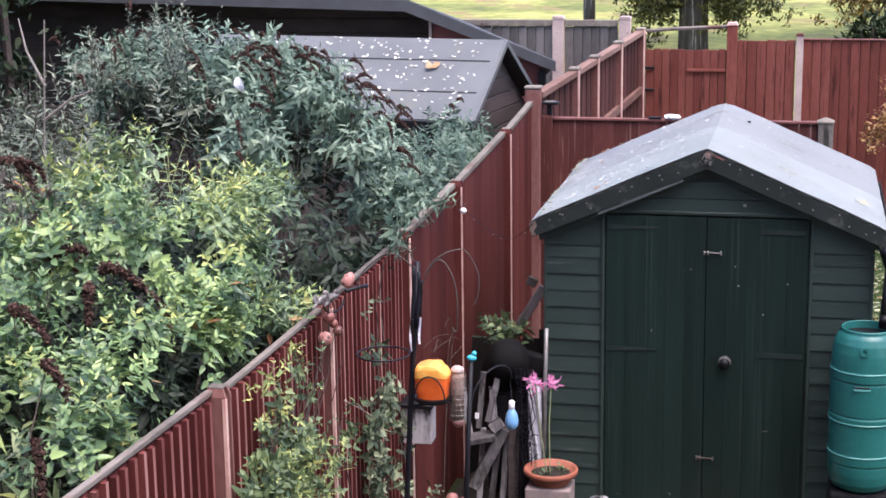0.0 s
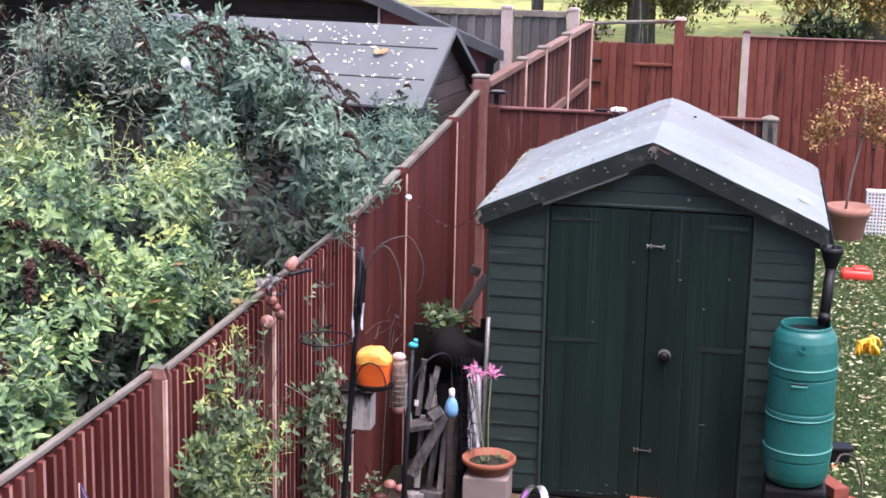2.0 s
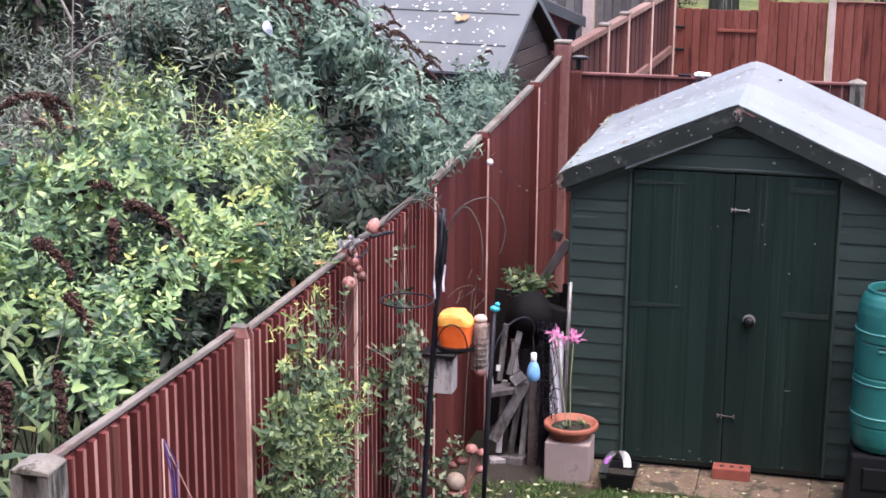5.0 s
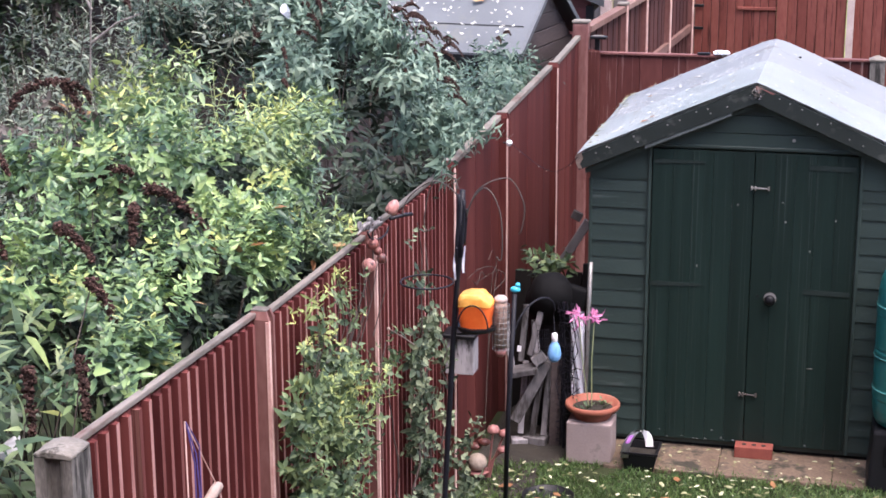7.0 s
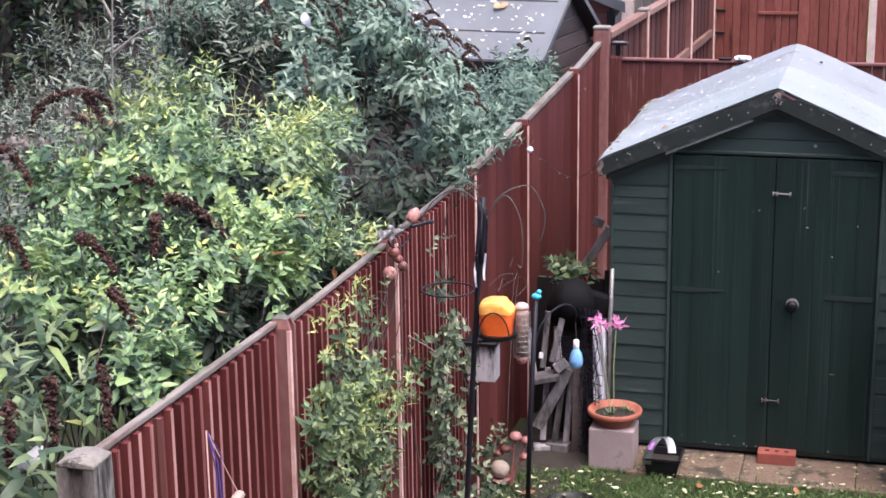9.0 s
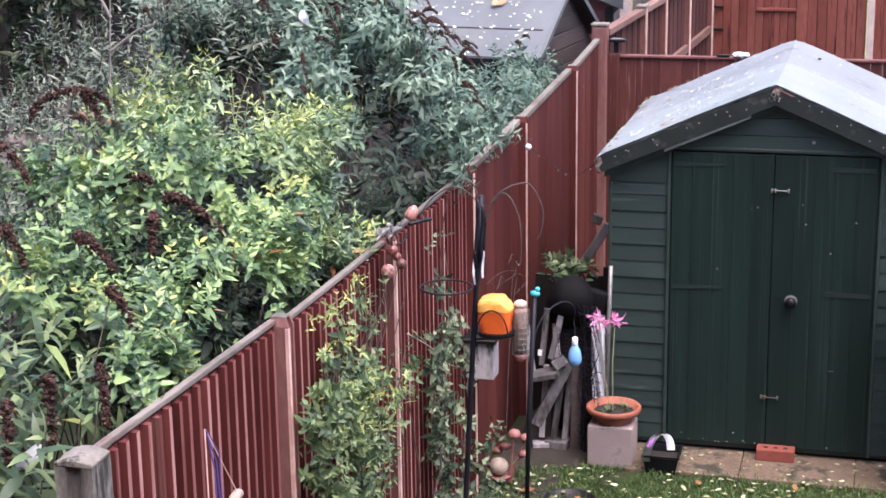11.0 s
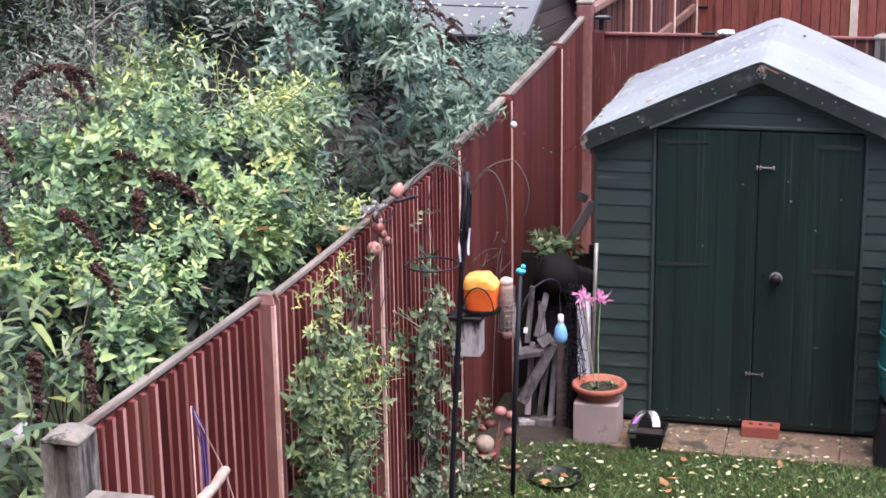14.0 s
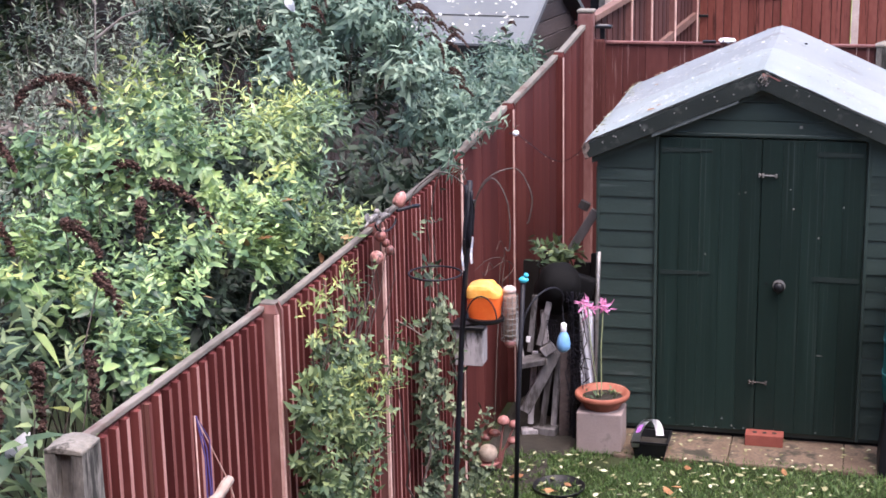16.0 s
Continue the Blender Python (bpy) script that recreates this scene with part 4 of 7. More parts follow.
    def felt(y0, y1, lift, blunt, mat, label):
        """A felt sheet over both slopes, rounded over the ridge, its cut ends and eaves uneven."""
        bm = bmesh.new()
        nu, nv = 44, 12
        rows = []
        for j in range(nv + 1):
            row = []
            for i in range(nu + 1):
                u = -1 + 2 * i / nu
                x = u * (SW / 2 + OV + 0.008 + 0.006 * noise.noise(Vector((j * 0.9, u, 3.0))))
                y = y0 + (y1 - y0) * j / nv + (0.012 * noise.noise(Vector((u * 5, y1, 1.0))) if j in (0, nv) else 0.0)
                r = blunt * (0.3 + 0.7 * smooth(-0.1, 0.5, y))
                z = APEX - SLOPE * math.sqrt(x * x + r * r) + lift + 0.005 * noise.noise(Vector((x * 3, y * 3, lift * 90)))
                row.append(bm.verts.new((SW / 2 + x, y, z - (0.010 if i in (0, nu) else 0.0))))
            rows.append(row)
        for p, q in zip(rows, rows[1:]):
            for i in range(nu):
                bm.faces.new((p[i], p[i + 1], q[i + 1], q[i]))
        bmesh.ops.solidify(bm, geom=bm.faces[:], thickness=0.007)
        bmesh.ops.recalc_face_normals(bm, faces=bm.faces[:])
        part("roof_felt", bm, mat, s, label)

    felt(0.62, SD + 0.055, 0.002, 0.045, FELT_REAR, "older lilac-grey roofing felt")
    # Raised black dot added for the dark spot on the right rear slope.
    part("nail_head", ball(0.012, m=pose(SW / 2 + 0.17, 1.45, APEX - 0.17 * SLOPE + 0.004), squash=(1, 1, 0.5)), BLACK_METAL, s, "small dark dot on the felt")
    felt(-FR - 0.016, 0.80, 0.009, 0.04, FELT, "wet pale grey roofing felt")
    bare = prism([(SW / 2 - 0.006, APEX - 0.016), (SW / 2 + 0.10, APEX - 0.014 - 0.10 * SLOPE), (SW / 2 + 0.085, APEX - 0.026 - 0.085 * SLOPE), (SW / 2 + 0.025, APEX - 0.032), (SW / 2 + 0.012, APEX - 0.060), (SW / 2 - 0.004, APEX - 0.045)], -FR - 0.0145, -FR - 0.011)
    strip = prism([(SW / 2 - 0.13, APEX - 0.113 - 0.13 * SLOPE), (SW / 2 - 0.60, APEX - 0.106 - 0.60 * SLOPE), (SW / 2 - 0.60, APEX - 0.126 - 0.60 * SLOPE), (SW / 2 - 0.13, APEX - 0.130 - 0.13 * SLOPE)], -FR - 0.006, -FR + 0.012)
    part("barge_trim", strip, GREEN_PALE, s, "bleached strip of trim under the barge board")
    part("bare_patch", bare, RED_POST, s, "bare reddish wood at the gable's peak")
    torn = bmesh.new()
    for k in range(3):
        x, y = -OV - 0.004 - 0.008 * k, -FR - 0.018 + 0.02 * k
        rows = [[torn.verts.new((x + 0.010 * math.sin(2.2 * j + k) + 0.022 * d, y + 0.006 * math.sin(3 * j), EAVE - 0.005 - 0.028 * j)) for d in (0, 1)] for j in range(4)]
        for p, q in zip(rows, rows[1:]):
            torn.faces.new((p[0], p[1], q[1], q[0]))
    bmesh.ops.solidify(torn, geom=torn.faces[:], thickness=0.003)
    part("torn_felt", torn, DRIFT, s, "torn felt hanging at the eave's corner")
    for k in range(9):
        x, z = SW / 2 + rnd.uniform(-0.035, 0.04), APEX - rnd.uniform(0.035, 0.10)
        part("paint_chip", box(x - 0.005, x + rnd.uniform(0.0, 0.006), -FR - 0.0150, -FR - 0.0115, z - 0.004, z + rnd.uniform(0.0, 0.004), 0.001), PALLET, s)
    tuft = bmesh.new()
    for k in range(7):
        x, z = SW / 2 + rnd.uniform(-0.015, 0.03), APEX - rnd.uniform(0.0, 0.05)
        tube([(x, -FR - 0.012, z), (x + rnd.uniform(-0.02, 0.02), -FR - 0.03, z - 0.02), (x + rnd.uniform(-0.03, 0.03), -FR - 0.022, z - rnd.uniform(0.03, 0.06))], 0.003, 4, tuft, 0.001)
    tagged(part("apex_tuft", tuft, CONCRETE, s, "frayed torn felt at the apex"), kind="stuff")
    return s


shed = green_shed()


def gutter():
    g = thing("rain_gutter", SW + OV, -0.08, 0, "black plastic gutter and downpipe on the shed", "gutter")
    prof = [(0.030 * math.sin(a), -0.030 * math.cos(a)) for a in [math.pi * (-0.5 + i / 8) for i in range(9)]]
    inner = [(x * 0.86, z * 0.86) for x, z in prof[::-1]]
    part("gutter_channel", prism([(x + 0.012, z + EAVE - 0.085) for x, z in prof + inner], -0.03, SD + 0.14), BLACK, g)
    part("hopper", lathe([(0.03, 0), (0.034, 0.02), (0.048, 0.06), (0.062, 0.10), (0.062, 0.125), (0.054, 0.125), (0.042, 0.07)], 20, m=pose(0.03, -0.02, EAVE - 0.22)), BLACK, g, "black rainwater hopper", True)
    part("downpipe", tube([(0.03, -0.02, EAVE - 0.21), (0.02, -0.06, 1.42), (0.005, -0.13, 1.24)], 0.030, 14), BLACK, g, "", True)
    part("pipe_collar", tube([(0.012, -0.105, 1.30), (0.008, -0.125, 1.26)], 0.035, 14), BLACK, g, "", True)


gutter()


def water_butt():
    w = thing("water_butt", 1.80, -0.245, 0, "teal plastic water butt on a black stand", "water butt")
    stand = box(-0.19, 0.19, -0.17, 0.17, 0.0, 0.36, 0.02)
    for v in stand.verts:
        v.co.x *= 1.0 - 0.12 * v.co.z / 0.36
        v.co.y *= 1.0 - 0.12 * v.co.z / 0.36
    st = part("stand", stand, BLACK, w, "black moulded plastic stand")
    part("panel", box(-0.10, 0.10, -0.172, -0.155, 0.16, 0.29, 0.01), BLACK, st)
    w.matrix_basis = w.matrix_basis @ Matrix.Diagonal((1, 1, 0.976, 1))
    body = [(0, 0.0), (0.13, 0.0), (0.155, 0.015), (0.172, 0.05), (0.180, 0.10), (0.183, 0.152), (0.1815, 0.156), (0.1815, 0.164), (0.186, 0.168), (0.187, 0.222), (0.184, 0.226), (0.184, 0.400), (0.187, 0.404), (0.187, 0.438),
            (0.1815, 0.442), (0.1815, 0.450), (0.184, 0.454), (0.184, 0.634), (0.1815, 0.638), (0.1815, 0.646), (0.187, 0.650), (0.187, 0.703), (0.184, 0.707), (0.183, 0.76), (0.180, 0.80), (0.171, 0.85), (0.157, 0.885), (0.144, 0.902),
            (0.137, 0.909), (0.1375, 0.915), (0.1375, 0.926), (0.132, 0.929), (0.129, 0.925), (0.128, 0.87), (0.0, 0.84)]
    held = [body[0]]
    for p, q in zip(body, body[1:]):
        ln = math.dist(p, q)
        if ln > 0.03:
            u = 0.004 / ln
            held += [(p[0] + (q[0] - p[0]) * k, p[1] + (q[1] - p[1]) * k) for k in (u, 1 - u)]
        held.append(q)
    part("barrel", lathe(held, 48, m=pose(0, 0, 0.36)), TEAL, w, "teal ribbed plastic barrel", True)
    for z in (0.217, 0.407, 0.698):
        ring = lathe([(0.1865, z - 0.004), (0.1895, z - 0.002), (0.1895, z + 0.004), (0.1865, z + 0.006)], 48, m=pose(0, 0, 0.36))
        part("rib", ring, TEAL_LIT, w, "raised rib with its highlight in the colour", True)
    part("handle_recess", box(-0.065, 0.025, -0.188, -0.172, 0.966, 0.980, 0.005), TEAL_LIT, w)
    # Thin black box painted as the shadow above the handle's lip.
    part("handle_shadow_gap", box(-0.062, 0.022, -0.1865, -0.172, 0.982, 0.992, 0.002), BLACK, w)
    part("roundel", lathe([(0.013, 0.0), (0.022, 0.002), (0.024, 0.008), (0.013, 0.008)], 20, m=pose(-0.015, -0.176, 1.190, 78)), TEAL, w)
    part("water", lathe([(0, 0.885), (0.128, 0.885)], 24, m=pose(0, 0, 0.36)), BLACK, w)


water_butt()


# ---- neighbours' sheds ----
def about(x, y, rz):
    """A turn about an upright line."""
    return pose(x, y, 0, 0, 0, rz) @ pose(-x, -y, 0)


SHED_TURN = about(-1.05, 4.52, -7.0)


def small_shed():
    x0, x1, y0, y1, ze, zr = -3.7, -1.05, 3.62, 5.42, 1.76, 2.32
    s = thing("garden_shed", x0, y0, 0, "small weathered brown shed with leaf-strewn slate-grey roof", "shed")
    s.matrix_basis = SHED_TURN @ s.matrix_basis
    d, w = y1 - y0, x1 - x0
    for a, b in ((0.1, 0.14), (w - 0.14, w - 0.1)):
        own = prism([(0.08, 0.0), (d - 0.08, 0.0), (d - 0.08, ze - 0.04), (d / 2, zr - 0.06), (0.08, ze - 0.04)], a, b)
        for v in own.verts:
            v.co.x, v.co.y = v.co.y, v.co.x
        bmesh.ops.recalc_face_normals(own, faces=own.faces[:])
        part("gable_wall", own, DARK_CLAD, s)
    part("front_wall", box(0.14, w - 0.14, 0.08, 0.12, 0, ze - 0.03), DARK_CLAD, s)
    # Boards on the gable, following its outline
    for k in range(16):
        z = 0.1 + 0.135 * k
        if z > zr - 0.12:
            break
        half = min(d / 2 - 0.08, (zr - 0.20 - z) / ((zr - ze) / (d / 2)) - 0.02)
        if half > 0.08:
            part("board", box(w - 0.1, w - 0.082, d / 2 - half, d / 2 + half, z, z + 0.126, 0.004), DARK_CLAD, s)
    for k, (a, b, za, zb) in enumerate(((0.0, d / 2, ze, zr), (d / 2, d, zr, ze))):
        own = prism([(a, za), (b, zb), (b, zb - 0.03), (a, za - 0.03)], -0.03, w)
        for v in own.verts:
            v.co.x, v.co.y = v.co.y, v.co.x
        bmesh.ops.recalc_face_normals(own, faces=own.faces[:])
        part("roof_slope", own, FELT_OLD, s, "slate-grey felt")
        own = prism([(a, za - 0.005), (b, zb - 0.005), (b, zb - 0.055), (a, za - 0.055)], w - 0.005, w + 0.02)
        for v in own.verts:
            v.co.x, v.co.y = v.co.y, v.co.x
        bmesh.ops.recalc_face_normals(own, faces=own.faces[:])
        part("barge_board", own, FELT_OLD, s, "ragged grey felt verge")
    # Felt laps
    for u in (0.33, 0.72):
        z = ze + (zr - ze) * u
        lap = box(0.0, w - 0.06, d / 2 * u - 0.007, d / 2 * u + 0.007, z - 0.006, z + 0.008)
        part("felt_lap", lap, FELT_DARK, s)
    part("fascia", box(-0.03, w, -0.025, 0.0, ze - 0.12, ze - 0.012, 0.003), BLACK, s, "dark fascia under the eave")


small_shed()


def large_shed():
    s = thing("summer_house", -7.0, 6.0, 0, "large dark red summer house with grey felt roof", "summer house")
    roof = [(-5.0, 2.80), (4.78, 2.552), (6.16, 2.0), (6.16, 1.955), (4.76, 2.50), (-5.0, 2.72)]
    slab = prism(roof, -0.12, 2.2)
    for v in slab.verts:
        v.co.z -= 0.17 * max(0.0, v.co.y)
        if v.co.x > 6 and v.co.y > 1:
            v.co.x -= 0.45
    part("roof", slab, FELT_DARK, s, "dark grey felt roof")
    part("fascia", prism([(-5.0, 2.795), (4.78, 2.547), (6.17, 1.995), (6.17, 1.90), (4.75, 2.445), (-5.0, 2.69)], -0.145, -0.122), FELT_DARK, s, "slate-grey felted verge")
    # Brown here paints deep shade on the red wall, extended left as dark backing.
    part("front_wall", prism([(-4.95, 0), (4.95, 0), (4.95, 2.30), (4.55, 2.42), (-4.95, 2.64)], 0.55, 0.60), DARK_CLAD, s)
    part("gable_wall", prism([(4.98, 0), (6.02, 0), (6.02, 1.96), (4.98, 2.33)], 0.03, 0.06), RED_CLAD, s, "dark red boarded gable")
    part("side_wall", box(6.022, 6.05, 0.06, 1.2, 0, 1.66), RED_CLAD, s)
    for k in range(15):
        z = 0.08 + 0.15 * k
        part("board", box(-4.94, 4.94, 0.525, 0.549, z, z + 0.142, 0.004), DARK_CLAD, s)
        if z < 1.85:
            part("board", box(4.98, 6.02, 0.012, 0.029, z, z + 0.142, 0.004), RED_CLAD, s)
    part("downpipe", tube([(4.96, 0.0, 2.44), (4.96, 0.0, 0.0)], 0.014, 8), WHITE_POST, s, "thin white pipe")
    part("corner_post", box(5.99, 6.06, -0.06, 0.01, 0, 1.90, 0.005), BLACK, s)


large_shed()


# ---- shrubs over the fence ----
# The shrubs, the climbers and what hangs on the fence are laid out on one plan, in which the fence stands at XO, and then set in place together.
XO = -0.80
PLAN = Matrix.Translation((0.142, -0.902, 0.358)) @ Matrix.Diagonal((0.9, 0.9, 0.9, 1))
ROOT = -0.39


def settle(ob):
    ob.matrix_basis = PLAN @ ob.matrix_basis
    return ob


def bright_top(x, y):
    """The canopy of the yellow-green shrub beside the near fence panels."""
    d = -0.86 - x
    ragged = 0.3 * noise.noise(Vector((x * 2.2, y * 2.2, 6.0)))
    if d < 0 or y < (-4.15 + 1.4 * d if d < 0.5 else -3.50 - 0.5 * smooth(0.5, 0.9, d)) or y > -1.28 + 1.4 * (-1.15 - x) + ragged or x < -2.18 + 0.15 * (-0.9 - y) + ragged or y > -0.6 + ragged:
        return None
    h = 0.36 + 0.40 * smooth(-5.0, -1.4, y) + 0.13 * noise.noise(Vector((x * 1.9, y * 1.9, 2.0)))
    return 1.60 + h * (1 - math.exp(-d / 0.30)) - 0.52 * smooth(-1.8, -0.2, y) - 0.20 * smooth(-1.6, -2.1, x)


def grey_top(x, y):
    """The canopy of the butterfly bush behind it."""
    d = -0.80 - x
    if d < 0 or y < -1.0 + 0.2 * d or x < -2.0 - 0.36 * max(0.0, y) - 0.9 * smooth(0.5, 1.3, y) + 0.35 * noise.noise(Vector((y * 2, 0, 5))):
        return None
    reach = smooth(-1.0, 0.6, y) * (1 - 0.88 * smooth(1.3 + 0.5 * d, 2.3 + 0.7 * d, y))
    back = smooth(0.5, 1.6, y)
    return 1.58 - 0.10 * back + (0.90 + 0.12 * smooth(0.8, 1.8, d)) * reach * smooth(-0.1 + 0.32 * back, 0.75 + 0.32 * back, d) - 0.05 * smooth(1.6, 2.6, d)


def twiggy_top(x, y):
    """The sparse brown-twigged shrub further back."""
    return 2.0 + 0.62 * smooth(-2.4, 1.4, y) - 0.15 * smooth(-3.2, -2.2, x) - 0.12 * smooth(1.8, 3.4, y) - 0.85 * (1 - smooth(-3.7, -3.0, x))


def stems(parent, tips, roots, mat, radius=0.006, name="stem"):
    bm = bmesh.new()
    for tip in tips:
        r = Vector(min(roots, key=lambda q: (q[0] - tip[0]) ** 2 + (q[1] - tip[1]) ** 2 + rnd.uniform(0, 0.6)))
        t = Vector(tip)
        mid = r.lerp(t, 0.55) + Vector((rnd.uniform(-0.1, 0.1), rnd.uniform(-0.1, 0.1), 0.12))
        tube([r, mid, t - Vector((0, 0, 0.02))], radius, 4, bm, 0.0025)
    return tagged(part(name, bm, mat, parent, "", True), kind="stuff")


def sprigs(feet, ways, pairs, step, length, width, spread=(80, 35), shrink=0.5, jitter=0.2, seed=1):
    """Leaf arrays of shoots with crossed leaf pairs, smaller and steeper towards the tip; then each leaf's level (0 to 1) and its shoot."""
    g = np.random.default_rng(seed)
    feet, ways = np.asarray(feet, float), np.asarray(ways, float)
    ways = ways / np.linalg.norm(ways, axis=1, keepdims=True)
    n = len(feet)
    a = np.cross(ways, g.normal(size=(n, 3)))
    a /= np.linalg.norm(a, axis=1, keepdims=True)
    b = np.cross(ways, a)
    gap, own = g.uniform(*step, (n, 1)), g.uniform(0.65, 1.2, n)
    out = [[], [], [], [], [], []]
    for j in range(pairs):
        u = j / max(1, pairs - 1)
        turn = math.pi / 2 * (j % 2) + g.normal(0, 0.25, (n, 1))
        perp = a * np.cos(turn) + b * np.sin(turn)
        tilt = radians(spread[0] + (spread[1] - spread[0]) * u)
        at = feet + ways * gap * j
        for sign in (1, -1):
            ln = g.uniform(*length, n) * own * (1 - shrink * u)
            for row, value in zip(out, (at, sign * perp * math.sin(tilt) + ways * math.cos(tilt) + g.normal(0, jitter, (n, 3)), ways + g.normal(0, 0.25, (n, 3)), ln, ln * g.uniform(*width, n), np.full(n, u))):
                row.append(value)
    return tuple(np.concatenate(v) for v in out[:5]), np.concatenate(out[5]), np.tile(np.arange(n), pairs * 2)


def chosen_leaves(arrays, mask):
    return tuple(v[mask] for v in arrays)


OCTA = np.array([(1, 0, 0), (-1, 0, 0), (0, 1, 0), (0, -1, 0), (0, 0, 1.5), (0, 0, -1.5)])
OCTA_FACES = np.array([(0, 2, 4), (2, 1, 4), (1, 3, 4), (3, 0, 4), (2, 0, 5), (1, 2, 5), (3, 1, 5), (0, 3, 5)])


def spike(parent, pts, radius, seed):
    """A spent flower spike: many small seed heads crowded round a bent axis, thinning out to the tip."""
    g = np.random.default_rng(seed)
    line = np.array([tuple(p) for p in pts])
    n = int(140 + 620 * np.linalg.norm(np.diff(line, axis=0), axis=1).sum())
    u = np.sort(g.uniform(0, 1, n))
    at = np.column_stack([np.interp(u * (len(line) - 1), np.arange(len(line)), line[:, k]) for k in range(3)])
    r = radius * np.where(u < 0.25, 0.5 + 2.2 * u, 1.25 - 0.9 * u)
    off = g.normal(size=(n, 3))
    off /= np.linalg.norm(off, axis=1, keepdims=True)
    at = at + off * (r * g.uniform(0.2, 1.0, n))[:, None]
    size = radius * g.uniform(0.17, 0.34, n) * (1.1 - 0.4 * u)
    turn = [np.array(Euler(tuple(a)).to_matrix()) for a in g.uniform(0, 6.28, (24, 3))]
    verts = np.concatenate([at[i] + OCTA @ turn[i % 24] * size[i] for i in range(n)])
    faces = (np.arange(n)[:, None, None] * 6 + OCTA_FACES).reshape(-1, 3)
    me = bpy.data.meshes.new("flower_spike")
    me.from_pydata(verts.tolist(), [], faces.tolist())
    me.materials.append(SPIKE)
    ob = new("flower_spike", me)
    ob.parent = parent
    return ob


def flower_spikes(parent, places, lengths, seed):
    """Drooping spent flower spikes."""
    for k, ((x, y, z), (dx, dy, dz), ln) in enumerate(zip(*places, lengths)):
        p0, way = Vector((x, y, z)), Vector((dx, dy, dz)).normalized()
        pts = [p0 + way * ln * u + Vector((0, 0, -0.8 * ln * u * u)) for u in (i / 11 for i in range(12))]
        spike(parent, pts, 0.018, seed * 1000 + k)


def bright_shrub():
    s = thing("shrub", -2.0, -2.0, 0, "dense yellow-green leafy shrub spilling against the fence", "shrub")
    s.matrix_basis = PLAN.copy()
    per = 25
    tips, outs, heads = clump_heads(150, lambda x, y: None if noise.noise(Vector((x * 2.4, y * 2.4, 3.5))) < (-0.36 if y < -2.0 else -0.45) else bright_top(x, y), (-3.0, -0.95), (-4.6, 0.3), 3, (0.16, 0.27), 0.27, per, 0.68, 0.17, -0.90)
    pick = np.random.default_rng(19)
    ways = outs * 0.75 + np.array([0, 0, 0.5]) + pick.normal(size=outs.shape) * 0.18
    near = np.array([q[1] + 0.5 * noise.noise(Vector((q[0] * 2, q[1] * 2, 1.0))) < -2.45 + 0.35 * (q[0] + 1.5) for q in tips])
    patch = np.array([noise.noise(Vector((q[0] * 3.1, q[1] * 2.6, 5.5))) for q in tips])
    young = ((patch > 0.08) & (pick.random(len(tips)) < 0.7) | (pick.random(len(tips)) < 0.06)) & (outs[:, 2] > 0.2)
    young &= ~near | (pick.random(len(tips)) < 0.5)
    far = np.flatnonzero(~near)
    leaf, level, shoot = sprigs(tips[far] - ways[far] * 0.07, ways[far], 6, (0.020, 0.036), (0.065, 0.11), (0.28, 0.40), (82, 38), 0.55, 0.2, 5)
    fresh = young[far][shoot] & (level > 0.35)
    leaves_mesh("leaves", *chosen_leaves(leaf, ~fresh), LEAF_BRIGHT, s, droop=0.22)
    leaves_mesh("young_leaves", *chosen_leaves(leaf, fresh), LEAF_SHOOT, s, droop=0.15)
    p = thing("shrub", -1.6, -3.2, 0, "glossy fresh green shrub with rounded leaves beside the fence", "shrub")
    p.matrix_basis = PLAN.copy()
    close = np.repeat(np.flatnonzero(near), 2)
    spots = tips[close] - ways[close] * 0.06 + pick.normal(0, 0.035, (len(close), 3))
    spots[:, 0] = np.minimum(spots[:, 0], -0.93)
    leaf, level, shoot = sprigs(spots, ways[close], 5, (0.018, 0.030), (0.05, 0.085), (0.42, 0.60), (80, 40), 0.5, 0.2, 35)
    fresh = young[close][shoot] & (level > 0.3)
    leaves_mesh("leaves", *chosen_leaves(leaf, ~fresh), LEAF_FRESH, p)
    leaves_mesh("young_leaves", *chosen_leaves(leaf, fresh), LEAF_SHOOT, p)
    stems(p, [h for h in heads if h[1] < -2.4], [(-1.5, -3.4, ROOT), (-1.4, -2.8, ROOT)], BARK)
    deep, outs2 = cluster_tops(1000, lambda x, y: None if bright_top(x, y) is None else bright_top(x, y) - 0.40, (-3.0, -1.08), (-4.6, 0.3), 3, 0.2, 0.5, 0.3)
    leaves_mesh("inner_leaves", *sprigs(deep, outs2, 4, (0.03, 0.05), (0.07, 0.11), (0.35, 0.5), (85, 50), 0.4, 0.3, 6)[0], LEAF_SHADED, s)
    dead = rnd.sample(range(len(tips)), 16)
    leaves_mesh("dead_leaves", *sprays(tips[dead] + outs[dead] * 0.03, outs[dead], 2, (0.05, 0.08), (0.4, 0.6), 0.9, 0.1, 27), LITTER_TAN, s, label="a few withered orange-brown leaves")
    # Tall young shoots with paired leaves along the back of the shrub
    for k in range(62):
        x, y = rnd.uniform(-2.15, -1.1), rnd.uniform(-1.9, -0.1)
        h = bright_top(x, y)
        if h is None:
            continue
        ln = rnd.uniform(0.20, 0.42)
        lean = Vector((rnd.uniform(-0.35, 0.35), rnd.uniform(-0.35, 0.35), 1)).normalized()
        foot = Vector((x, y, h - 0.06))
        part("shoot", tube([foot, foot + lean * ln * 0.6, foot + lean * ln + Vector((0, 0, -0.02))], 0.003, 4, None, 0.0012), STALK, s)
        rows = int(ln / 0.036)
